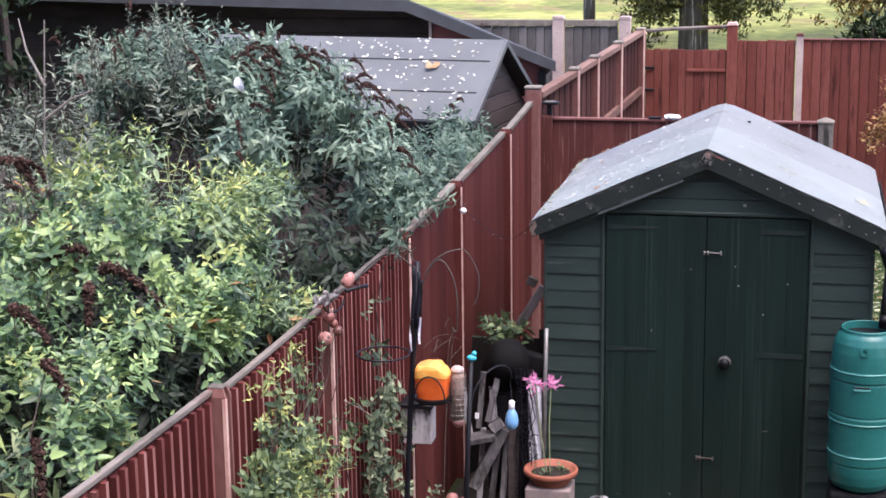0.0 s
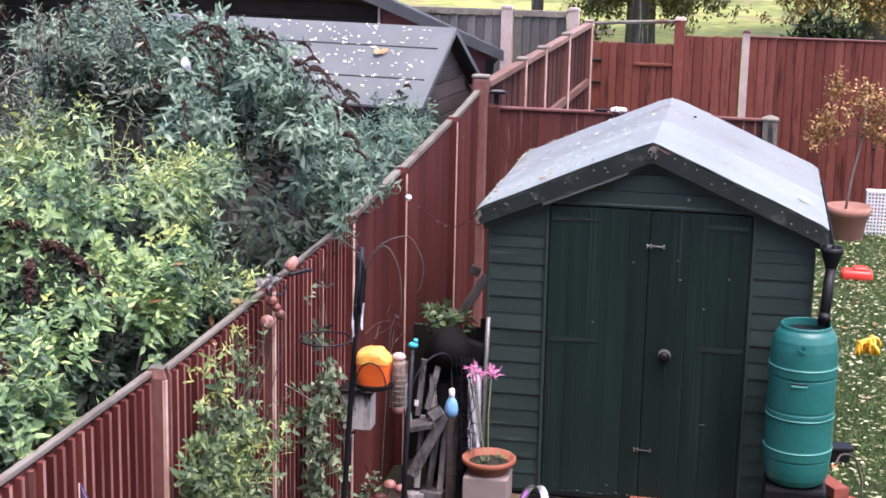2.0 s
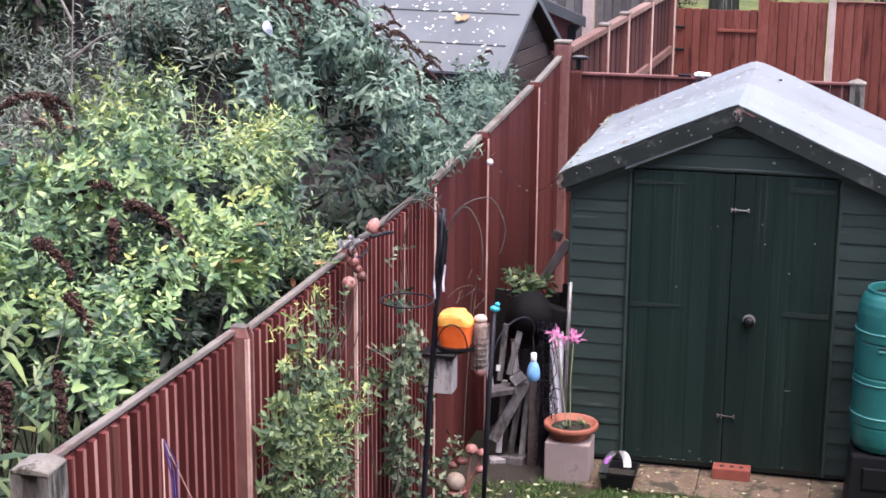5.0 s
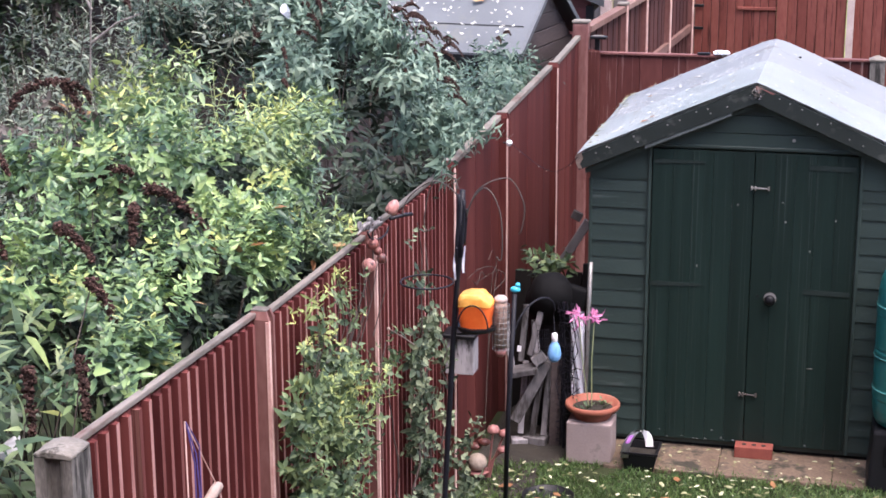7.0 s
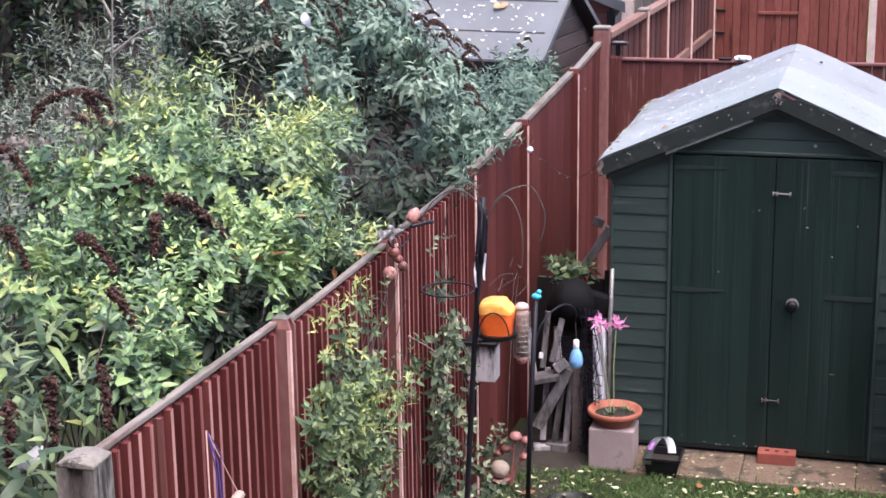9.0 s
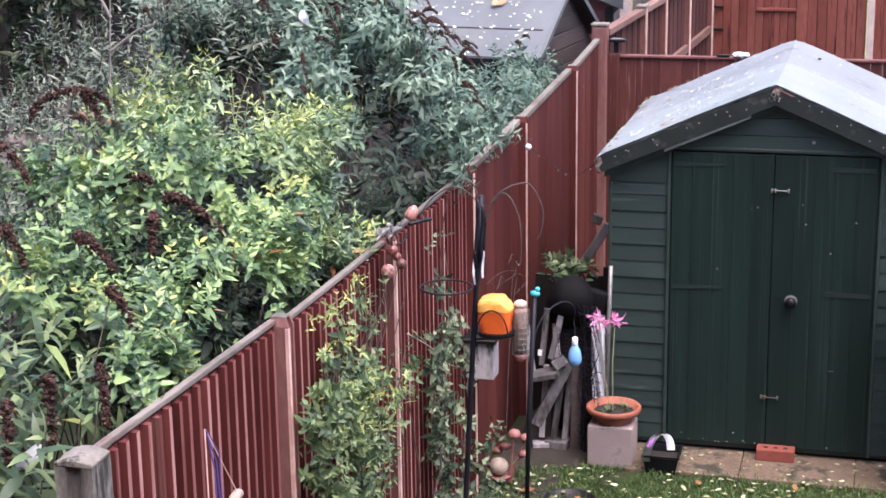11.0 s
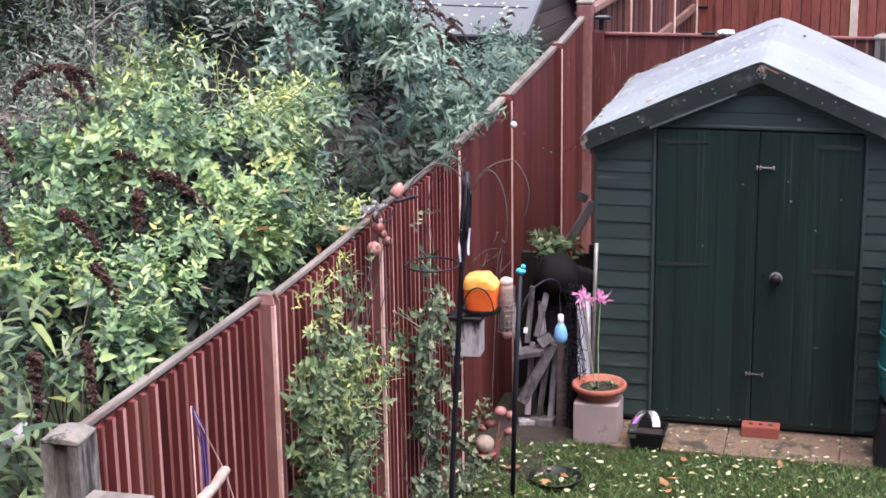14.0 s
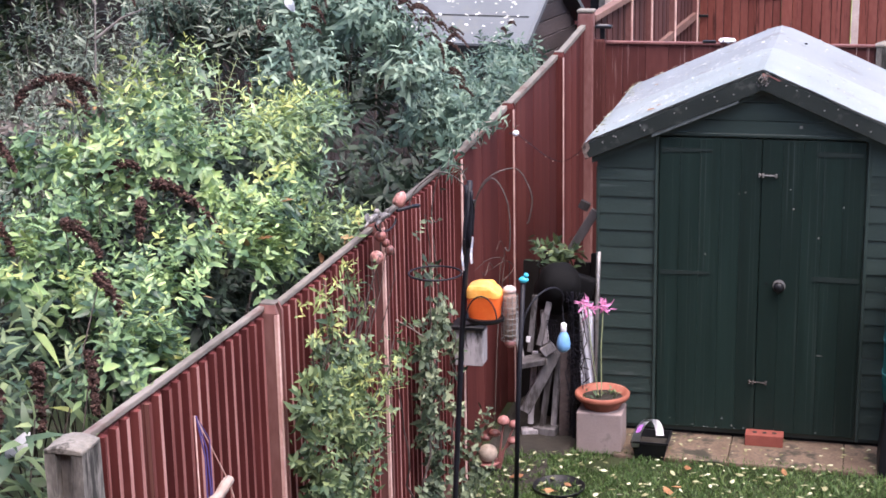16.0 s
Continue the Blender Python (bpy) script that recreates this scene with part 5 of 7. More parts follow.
        leaf, _, _ = sprigs([tuple(foot)], [tuple(lean)], rows, (ln / rows, ln / rows), (0.075, 0.10), (0.28, 0.38), (72, 40), 0.6, 0.12, 400 + k)
        leaves_mesh("shoot_leaves", *leaf, LEAF_SHOOT if k % 3 == 0 else LEAF_BRIGHT, s, droop=0.25)
    stems(s, heads, [(-2.0, -4.0, ROOT), (-2.2, -2.4, ROOT), (-2.0, -1.0, ROOT), (-1.5, -3.4, ROOT)], BARK)


def grey_shrub():
    s = thing("butterfly_bush", -1.8, 1.2, 0, "grey-green butterfly bush with spent brown flower spikes", "shrub")
    s.matrix_basis = PLAN.copy()
    tips, outs, heads = clump_heads(115, lambda x, y: None if y < 0.30 and x > -1.42 and noise.noise(Vector((x * 2.0, y * 2.0, 8.5))) < 0.42 else grey_top(x, y), (-3.4, -1.0), (-1.0, 3.9), 8, (0.2, 0.32), 0.27, 17, 0.85, 0.10, -0.86)
    g = np.random.default_rng(9)
    ways = outs * 0.9 + np.array([0.12, -0.12, 0.12]) + g.normal(size=outs.shape) * 0.22
    ways /= np.linalg.norm(ways, axis=1, keepdims=True)
    leaf, level, shoot = sprigs(tips - ways * 0.22, ways, 7, (0.030, 0.046), (0.085, 0.145), (0.32, 0.44), (85, 45), 0.55, 0.25, 9)
    leaves_mesh("leaves", *leaf, LEAF_GREY, s, droop=0.5)
    over = np.array([(-0.88 + 0.13 * rng.random() ** 1.6, y, 1.72 + rng.uniform(-0.10, 0.14)) for y in rng.uniform(-0.5, 1.0, 22)])
    outs3 = np.tile(np.array([0.75, -0.35, 0.0]), (len(over), 1)) + rng.normal(size=(len(over), 3)) * 0.3
    leaves_mesh("hanging_leaves", *sprigs(over, outs3, 5, (0.02, 0.035), (0.08, 0.13), (0.26, 0.36), (80, 40), 0.5, 0.2, 10)[0], LEAF_GREY, s, droop=0.45)
    band = np.array([(XO - 0.14 - 0.28 * rng.random(), y, 1.63 + 0.10 * rng.random() + 0.03 * (y - 1.2)) for y in rng.uniform(1.0, 3.5, 95)])
    outs4 = np.tile(np.array([0.1, -0.3, 0.9]), (len(band), 1)) + rng.normal(size=(len(band), 3)) * 0.4
    leaves_mesh("low_leaves", *sprigs(band, outs4, 5, (0.02, 0.035), (0.07, 0.12), (0.3, 0.42), (82, 40), 0.5, 0.2, 13)[0], LEAF_TEAL, s, droop=0.3)
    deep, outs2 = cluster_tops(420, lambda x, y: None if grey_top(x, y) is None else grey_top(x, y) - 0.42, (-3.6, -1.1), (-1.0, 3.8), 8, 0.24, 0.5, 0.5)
    leaves_mesh("inner_leaves", *sprigs(deep, outs2, 4, (0.04, 0.06), (0.10, 0.16), (0.28, 0.36), (85, 50), 0.4, 0.3, 12)[0], LEAF_SHADED, s, droop=0.4)
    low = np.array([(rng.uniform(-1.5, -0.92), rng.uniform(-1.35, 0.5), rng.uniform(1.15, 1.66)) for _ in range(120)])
    leaves_mesh("shaded_leaves", *sprigs(low, rng.normal(size=low.shape) * 0.5 + np.array([0.3, -0.5, 0.5]), 5, (0.03, 0.05), (0.08, 0.14), (0.3, 0.42), (82, 45), 0.5, 0.25, 17)[0], LEAF_SHADED, s, droop=0.4)
    stems(s, heads, [(-1.8, 1.0, ROOT), (-2.4, 1.8, ROOT), (-1.4, 2.2, ROOT)], BARK)
    high = [i for i in range(len(tips)) if tips[i][2] > 1.85 and outs[i][2] > 0.1]
    chosen = rnd.sample(high, 95) + rnd.sample([i for i in high if tips[i][0] > -2.2 and tips[i][1] > 0.6], 45)
    pl = [tuple(tips[i] + ways[i] * 0.02) for i in chosen]
    dirs = [(ways[i][0] * 0.6 + rnd.uniform(-0.1, 0.8), ways[i][1] * 0.6 + rnd.uniform(-0.6, 0.3), rnd.uniform(0.0, 0.55)) for i in chosen]
    flower_spikes(s, (pl, dirs), [rnd.uniform(0.11, 0.20) for _ in chosen], 3)


# Foot, tip and rise of the long arched spikes over the bright shrub
ARCHED = [((-2.33, -2.30, 2.28), (-2.02, -2.12, 2.30), 0.12), ((-2.16, -2.10, 2.36), (-2.02, -2.20, 2.20), 0.05), ((-2.14, -2.95, 2.28), (-1.95, -3.05, 2.16), 0.04), ((-1.60, -3.0, 2.10), (-1.44, -2.95, 2.16), 0.05),
          ((-1.36, -2.98, 2.10), (-1.10, -2.95, 1.90), 0.06), ((-1.34, -3.16, 2.08), (-1.34, -3.2, 1.93), 0.0), ((-1.48, -3.54, 2.07), (-1.32, -3.59, 1.97), 0.03), ((-1.22, -3.82, 1.95), (-1.09, -3.9, 1.83), 0.03),
          ((-1.04, -4.27, 1.82), (-1.00, -4.34, 1.64), 0.03), ((-1.10, -4.52, 1.86), (-1.08, -4.56, 1.66), 0.02), ((-1.20, -4.62, 1.80), (-1.18, -4.68, 1.62), 0.02), ((-1.72, -3.66, 2.12), (-1.60, -3.74, 2.0), 0.03), ((-1.50, -2.7, 2.14), (-1.58, -2.78, 2.04), 0.03)]


def near_spikes():
    """The second butterfly bush, of which long leaves and spikes stand by the near post and in the bright shrub."""
    s = thing("butterfly_bush", -1.5, -4.5, 0, "long-leaved butterfly bush with brown drooping spikes beside the concrete post", "shrub")
    s.matrix_basis = PLAN.copy()
    feet = np.array([(rng.uniform(-2.3, -1.0), rng.uniform(-5.5, -3.7), 0) for _ in range(150)])
    feet = feet[(feet[:, 0] < -1.18) | (feet[:, 1] < -4.45)]
    feet[:, 2] = [1.48 + 0.62 * min(0.5, -0.9 - x) - 0.10 * (y + 4.6) + rng.uniform(-0.45, 0.08) for x, y, _ in feet]
    ways = np.tile(np.array([0.25, -0.2, 0.9]), (len(feet), 1)) + rng.normal(size=(len(feet), 3)) * 0.3
    leaf, level, shoot = sprigs(feet, ways, 6, (0.03, 0.05), (0.10, 0.19), (0.24, 0.33), (82, 40), 0.5, 0.25, 21)
    tawny = rng.random(len(level)) < 0.035
    leaves_mesh("leaves", *chosen_leaves(leaf, ~tawny), LEAF_LONG, s, droop=0.5)
    leaves_mesh("yellowing_leaves", *chosen_leaves(leaf, tawny), LEAF_SHOOT, s, droop=0.5)
    for k, (a, b, rise) in enumerate(ARCHED):
        spike(s, arc(a, b, rise, 14), 0.030, 5000 + k)
    stems(s, [a for a, _, _ in ARCHED], [(-1.5, -4.5, ROOT), (-1.8, -3.2, ROOT), (-1.9, -2.0, ROOT)], BARK, 0.005)


CANES = [[(-2.62, -1.0, ROOT), (-2.58, -1.0, 1.5), (-2.57, -1.0, 2.25), (-2.52, -1.0, 2.95)], [(-2.55, -1.0, 2.42), (-2.40, -1.0, 2.53), (-2.27, -1.0, 2.58)], [(-2.54, -1.0, 2.6), (-2.66, -0.95, 2.78), (-2.72, -0.9, 2.95)]]


def twiggy_shrub():
    s = thing("shrub", -4.0, 1.6, 0, "sparse brown twiggy shrub with dull narrow leaves", "shrub")
    s.matrix_basis = PLAN.copy()
    tips, outs, heads = clump_heads(150, lambda x, y: None if x > -2.15 + 0.27 * (-0.9 - min(y, -0.9)) - 0.10 * smooth(-0.9, 0.0, y) - 0.33 * max(0.0, y) else twiggy_top(x, y), (-5.2, -1.7), (-4.3, 3.0), 14, (0.14, 0.30), 0.25, 10, 1.0, 0.2)
    g = np.random.default_rng(15)
    ways = outs * 0.45 + np.array([0, 0, 0.9]) + g.normal(size=outs.shape) * 0.28
    ways /= np.linalg.norm(ways, axis=1, keepdims=True)
    leaves_mesh("leaves", *sprigs(tips - ways * 0.28, ways, 12, (0.026, 0.040), (0.06, 0.105), (0.24, 0.34), (68, 35), 0.55, 0.18, 15)[0], LEAF_DULL, s, droop=0.3)
    bm = bmesh.new()
    for t, w in zip(tips[::2], ways[::2]):
        tube([tuple(t - w * 0.5), tuple(t - w * 0.1), tuple(t + w * 0.1)], 0.0035, 4, bm, 0.0015)
    tagged(part("twig_growth", bm, BARK, s, "bare brown twigs", True), kind="stuff")
    deep, outs2 = cluster_tops(420, lambda x, y: None if x > -2.0 + 0.27 * (-0.9 - min(y, -0.9)) else 1.45, (-4.2, -1.7), (-4.6, -0.6), 23, 0.25, 0.5, 0.5)
    leaves_mesh("inner_leaves", *sprigs(deep, outs2, 4, (0.03, 0.05), (0.07, 0.12), (0.35, 0.5), (85, 50), 0.4, 0.3, 24)[0], LEAF_DULL, s, droop=0.3)
    dry = np.array([(rng.uniform(-2.55, -1.95), rng.uniform(-3.1, -1.9), rng.uniform(1.98, 2.28)) for _ in range(55)])
    leaves_mesh("withered_leaves", *sprigs(dry, rng.normal(size=dry.shape) * 0.6 + np.array([0.2, -0.3, 0.4]), 4, (0.018, 0.03), (0.03, 0.058), (0.5, 0.75), (80, 45), 0.3, 0.35, 26)[0], LEAF_WITHERED, s, droop=0.3, label="withered pinkish-grey leaves")
    stems(s, heads[::5], [(-3.4, 1.2, ROOT), (-4.2, 1.8, ROOT), (-5.0, 1.0, ROOT), (-4.6, 2.6, ROOT), (-3.2, -1.0, ROOT), (-2.6, -3.2, ROOT)], BARK, 0.007)
    for pts in CANES:
        part("cane", tube(pts, 0.009, 6, None, 0.004), TWIG, s, "pale bare cane")
    chosen = rnd.sample(range(len(tips)), 34)
    flower_spikes(s, ([tuple(tips[i]) for i in chosen], [(rnd.uniform(-0.6, 0.9), rnd.uniform(-0.8, 0.3), rnd.uniform(0, 0.6)) for _ in chosen]), [rnd.uniform(0.1, 0.2) for _ in chosen], 8)


bright_shrub()
grey_shrub()
near_spikes()
twiggy_shrub()


# ---- climbers on the garden side of the fence ----
def climber(name, label, boxes, roots, mat, per, size, width, seed, tips_young=(), shoots=()):
    c = settle(thing(name, 0, 0, 0, label, "climbing plant", "climbers"))
    g = np.random.default_rng(seed)

    def scatter(rows):
        out = []
        for (y0, y1, z0, z1, n, depth) in rows:
            for _ in range(n):
                y, z = g.uniform(y0, y1), g.uniform(z0, z1)
                if noise.noise(Vector((y * 4, z * 4, seed))) < -0.28:
                    continue
                out.append((XO + 0.04 + depth * g.random(), y, z))
        out = np.array(out)
        return out, np.tile(np.array([0.55, -0.45, 0.25]), (len(out), 1)) + g.normal(size=(len(out), 3)) * 0.4

    leaves_mesh("leaves", *sprigs(*scatter(boxes), per, (0.022, 0.04), size, width, (85, 45), 0.4, 0.3, seed)[0], mat, c, droop=0.3)
    if tips_young:
        leaves_mesh("young_leaves", *sprigs(*scatter(tips_young), per, (0.02, 0.035), size, (0.28, 0.40), (70, 35), 0.5, 0.2, seed + 1)[0], LEAF_SHOOT, c, droop=0.2, label="yellow-green young tips")
    for r in roots:
        pts = [Vector((XO + 0.06, r[0], ROOT))]
        for i in range(1, 9):
            pts.append(Vector((XO + 0.05 + g.uniform(0, 0.05), r[0] + (r[1] - r[0]) * i / 8 + g.uniform(-0.05, 0.05), r[2] * i / 8)))
        part("stem", tube(pts, 0.007, 5, None, 0.003), BARK, c)
    for pts in shoots:
        part("stem", tube(pts, 0.003, 5, None, 0.0015), BARK, c)
    return c


shoots_a = []
for k in range(16):
    y0 = rnd.uniform(-3.0, -1.9)
    shoots_a.append([(XO + 0.08, y0, 1.2), (XO + 0.12, y0 + 0.1, 1.42), (XO + 0.10 + rnd.uniform(-0.03, 0.06), y0 + rnd.uniform(-0.05, 0.3), 1.52 + rnd.uniform(0, 0.16))])
climber("honeysuckle", "leafy green honeysuckle with yellow-green tips on the fence",
        [(-3.10, -2.55, 0.15, 1.0, 340, 0.12), (-3.16, -2.35, 0.85, 1.36, 210, 0.14), (-2.62, -2.2, 0.2, 1.0, 50, 0.07), (-3.05, -2.2, 1.3, 1.6, 26, 0.08), (-2.4, -1.6, 0.82, 1.15, 26, 0.12), (-2.3, -1.75, 0.45, 0.9, 14, 0.06)],
        [(-2.7, -2.9, 1.4), (-2.8, -2.4, 1.5), (-2.6, -1.7, 1.1)], LEAF_CLIMB, 4, (0.035, 0.066), (0.42, 0.6), 31,
        [(-3.10, -2.4, 1.12, 1.38, 32, 0.16), (-3.02, -2.2, 1.36, 1.68, 20, 0.08), (-2.3, -1.6, 0.85, 1.10, 12, 0.12)], shoots_a)
climber("clematis", "thin grey-green climber round the feeding station",
        [(-1.22, -0.72, 0.55, 1.02, 100, 0.06), (-1.22, -0.9, 0.1, 0.6, 50, 0.06), (-1.55, -0.85, -0.38, 0.12, 120, 0.07), (-1.15, -0.95, 1.0, 1.5, 14, 0.05), (-0.75, -0.35, -0.3, 0.7, 36, 0.06), (-0.5, 0.15, -0.38, 0.05, 46, 0.10)],
        [(-1.05, -1.05, 1.55), (-0.95, -0.95, 1.4), (-1.25, -0.8, 1.0), (-0.5, -0.5, 0.9), (-1.45, -1.75, 0.9)], LEAF_IVY, 3, (0.035, 0.07), (0.6, 0.85), 33, (), [[(XO + 0.09, -1.32, 1.02), (XO + 0.08, -1.0, 0.88), (XO + 0.07, -0.74, 0.76)]])


# ---- bird feeding station ----
STATION = Matrix.Translation((0.206, -1.308, 0.519)) @ Matrix.Diagonal((0.855, 0.855, 0.855, 1))


def stand_off(ob):
    """Set what hangs on the feeding pole, laid out by the fence, at its true distance from it."""
    ob.matrix_basis = STATION @ ob.matrix_basis
    return ob


def feeding_station():
    f = stand_off(thing("bird_feeding_station", -0.52, -1.28, 0, "black steel bird feeding pole with curved arms", "bird feeder"))
    part("pole", tube([(-0.05, 0, -0.607), (-0.019, 0, 0.15), (0.029, 0, 1.0), (0.064, 0, 1.48), (0.080, 0, 1.78)], 0.0145, 10), BLACK_METAL, f, "", True)
    for dx, dy, lo, hi in ((-0.012, -0.014, 1.40, 1.76), (0.014, -0.012, 1.44, 1.73), (0.002, 0.014, 1.38, 1.72), (0.022, 0.006, 1.50, 1.68)):
        part("pole_sleeve", tube([(0.064 + dx + 0.05 * (z - 1.48), dy + 0.006 * math.sin(20 * z), z) for z in np.linspace(lo, hi, 7)], 0.0095, 7), BLACK_METAL, f, "", True)
    ARMS = (((0.063, 0, 1.722), (0.049, -0.01, 1.761), (0, -0.02, 1.806), (-0.059, -0.03, 1.826), (-0.117, -0.04, 1.80), (-0.186, -0.05, 1.739), (-0.217, -0.06, 1.67), (-0.205, -0.06, 1.65)),
            ((0.06, 0, 1.78), (0.03, 0.02, 1.835), (-0.022, 0.03, 1.848), (-0.074, 0.04, 1.808), (-0.109, 0.05, 1.743), (-0.135, 0.06, 1.615), (-0.132, 0.06, 1.56), (-0.115, 0.06, 1.545), (-0.10, 0.06, 1.56)),
            ((0.10, 0, 1.64), (0.115, 0, 1.696), (0.145, -0.01, 1.754), (0.194, -0.02, 1.80), (0.239, -0.03, 1.774), (0.279, -0.04, 1.687), (0.294, -0.05, 1.571), (0.29, -0.05, 1.454), (0.275, -0.05, 1.445), (0.268, -0.05, 1.46)),
            ((0.10, 0, 1.66), (0.139, 0.02, 1.76), (0.194, 0.03, 1.81), (0.251, 0.05, 1.833), (0.308, 0.07, 1.832), (0.354, 0.08, 1.765), (0.38, 0.08, 1.68), (0.365, 0.08, 1.574), (0.35, 0.08, 1.55)))
    for pts in ARMS:
        part("arm", tube(bent(pts), 0.0036, 6), RUSTY, f, "thin dull steel arm", True)
    strip = bmesh.new()
    for x0, z0, z1 in ((0.040, 1.32, 1.49), (0.086, 1.36, 1.50)):
        rows = [[strip.verts.new((x0 + 0.011 * d + 0.03 * (z - 1.4) + 0.004 * math.sin(30 * z), -0.024 + 0.006 * math.sin(40 * z + d), z)) for d in (0, 1)] for z in np.linspace(z0, z1, 8)]
        for p, q in zip(rows, rows[1:]):
            strip.faces.new((p[0], p[1], q[1], q[0]))
    bmesh.ops.solidify(strip, geom=strip.faces[:], thickness=0.002)
    part("plastic_strip", strip, WHITE_BAG, f, "torn white plastic strip on the pole")
    ring = [(-0.10 + 0.135 * math.cos(a), -0.03 + 0.135 * math.sin(a), 1.30) for a in [2 * math.pi * i / 28 for i in range(29)]]
    part("dish_ring", tube(ring, 0.005, 6), BLACK_METAL, f, "", True)
    part("tray_bracket", tube([(0.03, 0, 1.02), (0.14, 0.02, 1.03), (0.24, 0.03, 1.05)], 0.006, 6), BLACK_METAL, f)
    return f


feeding_station()


def orange_feeder():
    o = stand_off(thing("seed_feeder", -0.375, -1.26, 1.05, "orange plastic seed feeder with a yellowed top on a black tray", "bird feeder"))
    # A tub with a sagging, torn-edged hood over it
    def hood(lo, hi, grow):
        bm = bmesh.new()
        n, m = 28, 14
        rows = []
        for j in range(m + 1):
            z = lo + (hi - lo) * j / m
            u = z / 0.2
            r = grow + 0.074 * (0.90 + 0.45 * u - 0.36 * u * u) * (1 - 0.9 * max(0.0, u - 0.90))
            row = []
            for i in range(n):
                a = 2 * math.pi * i / n
                cx, cy = math.cos(a), math.sin(a)
                k = r / (abs(cx) ** 5 + abs(cy) ** 5) ** 0.2
                x, y = k * cx * 1.1, k * cy * 0.85
                cut = max(0.0, x + 1.1 * (z - 0.2) - 0.03)
                dent = 0.006 * noise.noise(Vector((x * 22, y * 22, z * 22)))
                row.append(bm.verts.new((x - 0.55 * cut + dent, y, z - 0.45 * cut - 0.25 * max(0.0, -x - 0.03) * u + dent)))
            rows.append(row)
        for p, q in zip(rows, rows[1:]):
            for i in range(n):
                bm.faces.new((p[i], p[(i + 1) % n], q[(i + 1) % n], q[i]))
        bm.faces.new(rows[-1])
        return bm

    part("body", hood(0.012, 0.15, 0.0), ORANGE, o, "rounded orange plastic tub", True)
    part("top", hood(0.135, 0.2, 0.003), FADED_ORANGE, o, "faded yellow-orange hood", True)
    part("tray", lathe([(0, 0), (0.09, 0.0), (0.1, 0.012), (0.1, 0.026), (0.09, 0.024), (0, 0.012)], 24), BLACK, o)
    part("bail", tube(arc((-0.08, -0.083, 0.02), (0.08, -0.083, 0.02), 0.13, 14), 0.004, 6), BLACK_METAL, o, "thin wire bail")


orange_feeder()


def peanut_feeder():
    p = thing("peanut_feeder", -0.255, -1.22, 0.0, "wire cage peanut feeder", "bird feeder")
    stand_off(p)
    part("nuts", lathe([(0, 0.95), (0.034, 0.955), (0.036, 1.17), (0.026, 1.20), (0, 1.21)], 16), PEANUT, p, "peanuts", True)
    bm = bmesh.new()
    for k in range(12):
        a = 2 * math.pi * k / 12
        tube([(0.044 * math.cos(a), 0.044 * math.sin(a), 0.94), (0.044 * math.cos(a), 0.044 * math.sin(a), 1.18)], 0.0018, 4, bm)
    for k in range(9):
        z = 0.945 + 0.029 * k
        tube([(0.044 * math.cos(a), 0.044 * math.sin(a), z) for a in [2 * math.pi * i / 16 for i in range(17)]], 0.0018, 4, bm)
    tagged(part("cage", bm, STEEL, p, "thin wire cage"), kind="stuff")
    part("lid", ball(0.036, m=pose(0, 0, 1.205), squash=(1, 1, 0.7)), WHITE_POST, p, "pale domed lid", True)
    part("hanger", tube([(0, 0, 1.22), (0.0, 0.0, 1.36)], 0.002, 4), BLACK_METAL, p)
    part("base", ball(0.03, m=pose(0, 0, 0.925), squash=(1, 1, 0.9)), PINK_CERAMIC, p, "", True)


peanut_feeder()


def nest_box():
    b = thing("nest_box", -0.485, -1.12, 0.77, "grey weathered wooden nest box with dark lid", "nest box")
    bm = box(-0.075, 0.075, -0.06, 0.06, 0, 0.20, 0.004)
    part("body", bm, PALLET, b)
    part("lid", box(-0.09, 0.09, -0.085, 0.065, 0.20, 0.222, 0.004), BLACK, b)


nest_box()


def duck_pole():
    p = thing("garden_pole", -0.225, -1.17, 0, "thin black pole with a turquoise duck on top", "pole")
    part("pole", tube([(-0.015, 0, 0), (0.0, 0, 0.6), (0.03, 0, 1.23)], 0.013, 10), BLACK_METAL, p, "", True)
    bm = ball(0.022, m=pose(0.033, 0, 1.25), squash=(1.25, 0.9, 0.8))
    ball(0.0135, bm, pose(0.046, 0, 1.274))
    part("duck_finial", bm, CYAN, p, "turquoise plastic duck finial", True)
    part("hook", tube(arc((0.03, 0, 1.0), (0.195, 0.25, 1.075), 0.12, 12), 0.005, 6), BLACK_METAL, p)


duck_pole()


def blue_bottle():
    b = thing("drinking_bottle", -0.03, -0.92, 0.79, "small blue water bottle with a white cap, hanging", "bottle")
    part("bottle", lathe([(0, 0), (0.020, 0.004), (0.034, 0.022), (0.037, 0.048), (0.030, 0.084), (0.014, 0.115)], 20), BLUE, b, "", True)
    part("cap", lathe([(0.013, 0.112), (0.016, 0.116), (0.016, 0.155), (0.008, 0.162), (0, 0.162)], 16), WHITE, b, "white cap", True)
    part("hanger", tube([(0, 0, 0.17), (-0.01, 0.02, 0.25), (0.0, 0.0, 0.3)], 0.003, 5), BLACK_METAL, b)


blue_bottle()


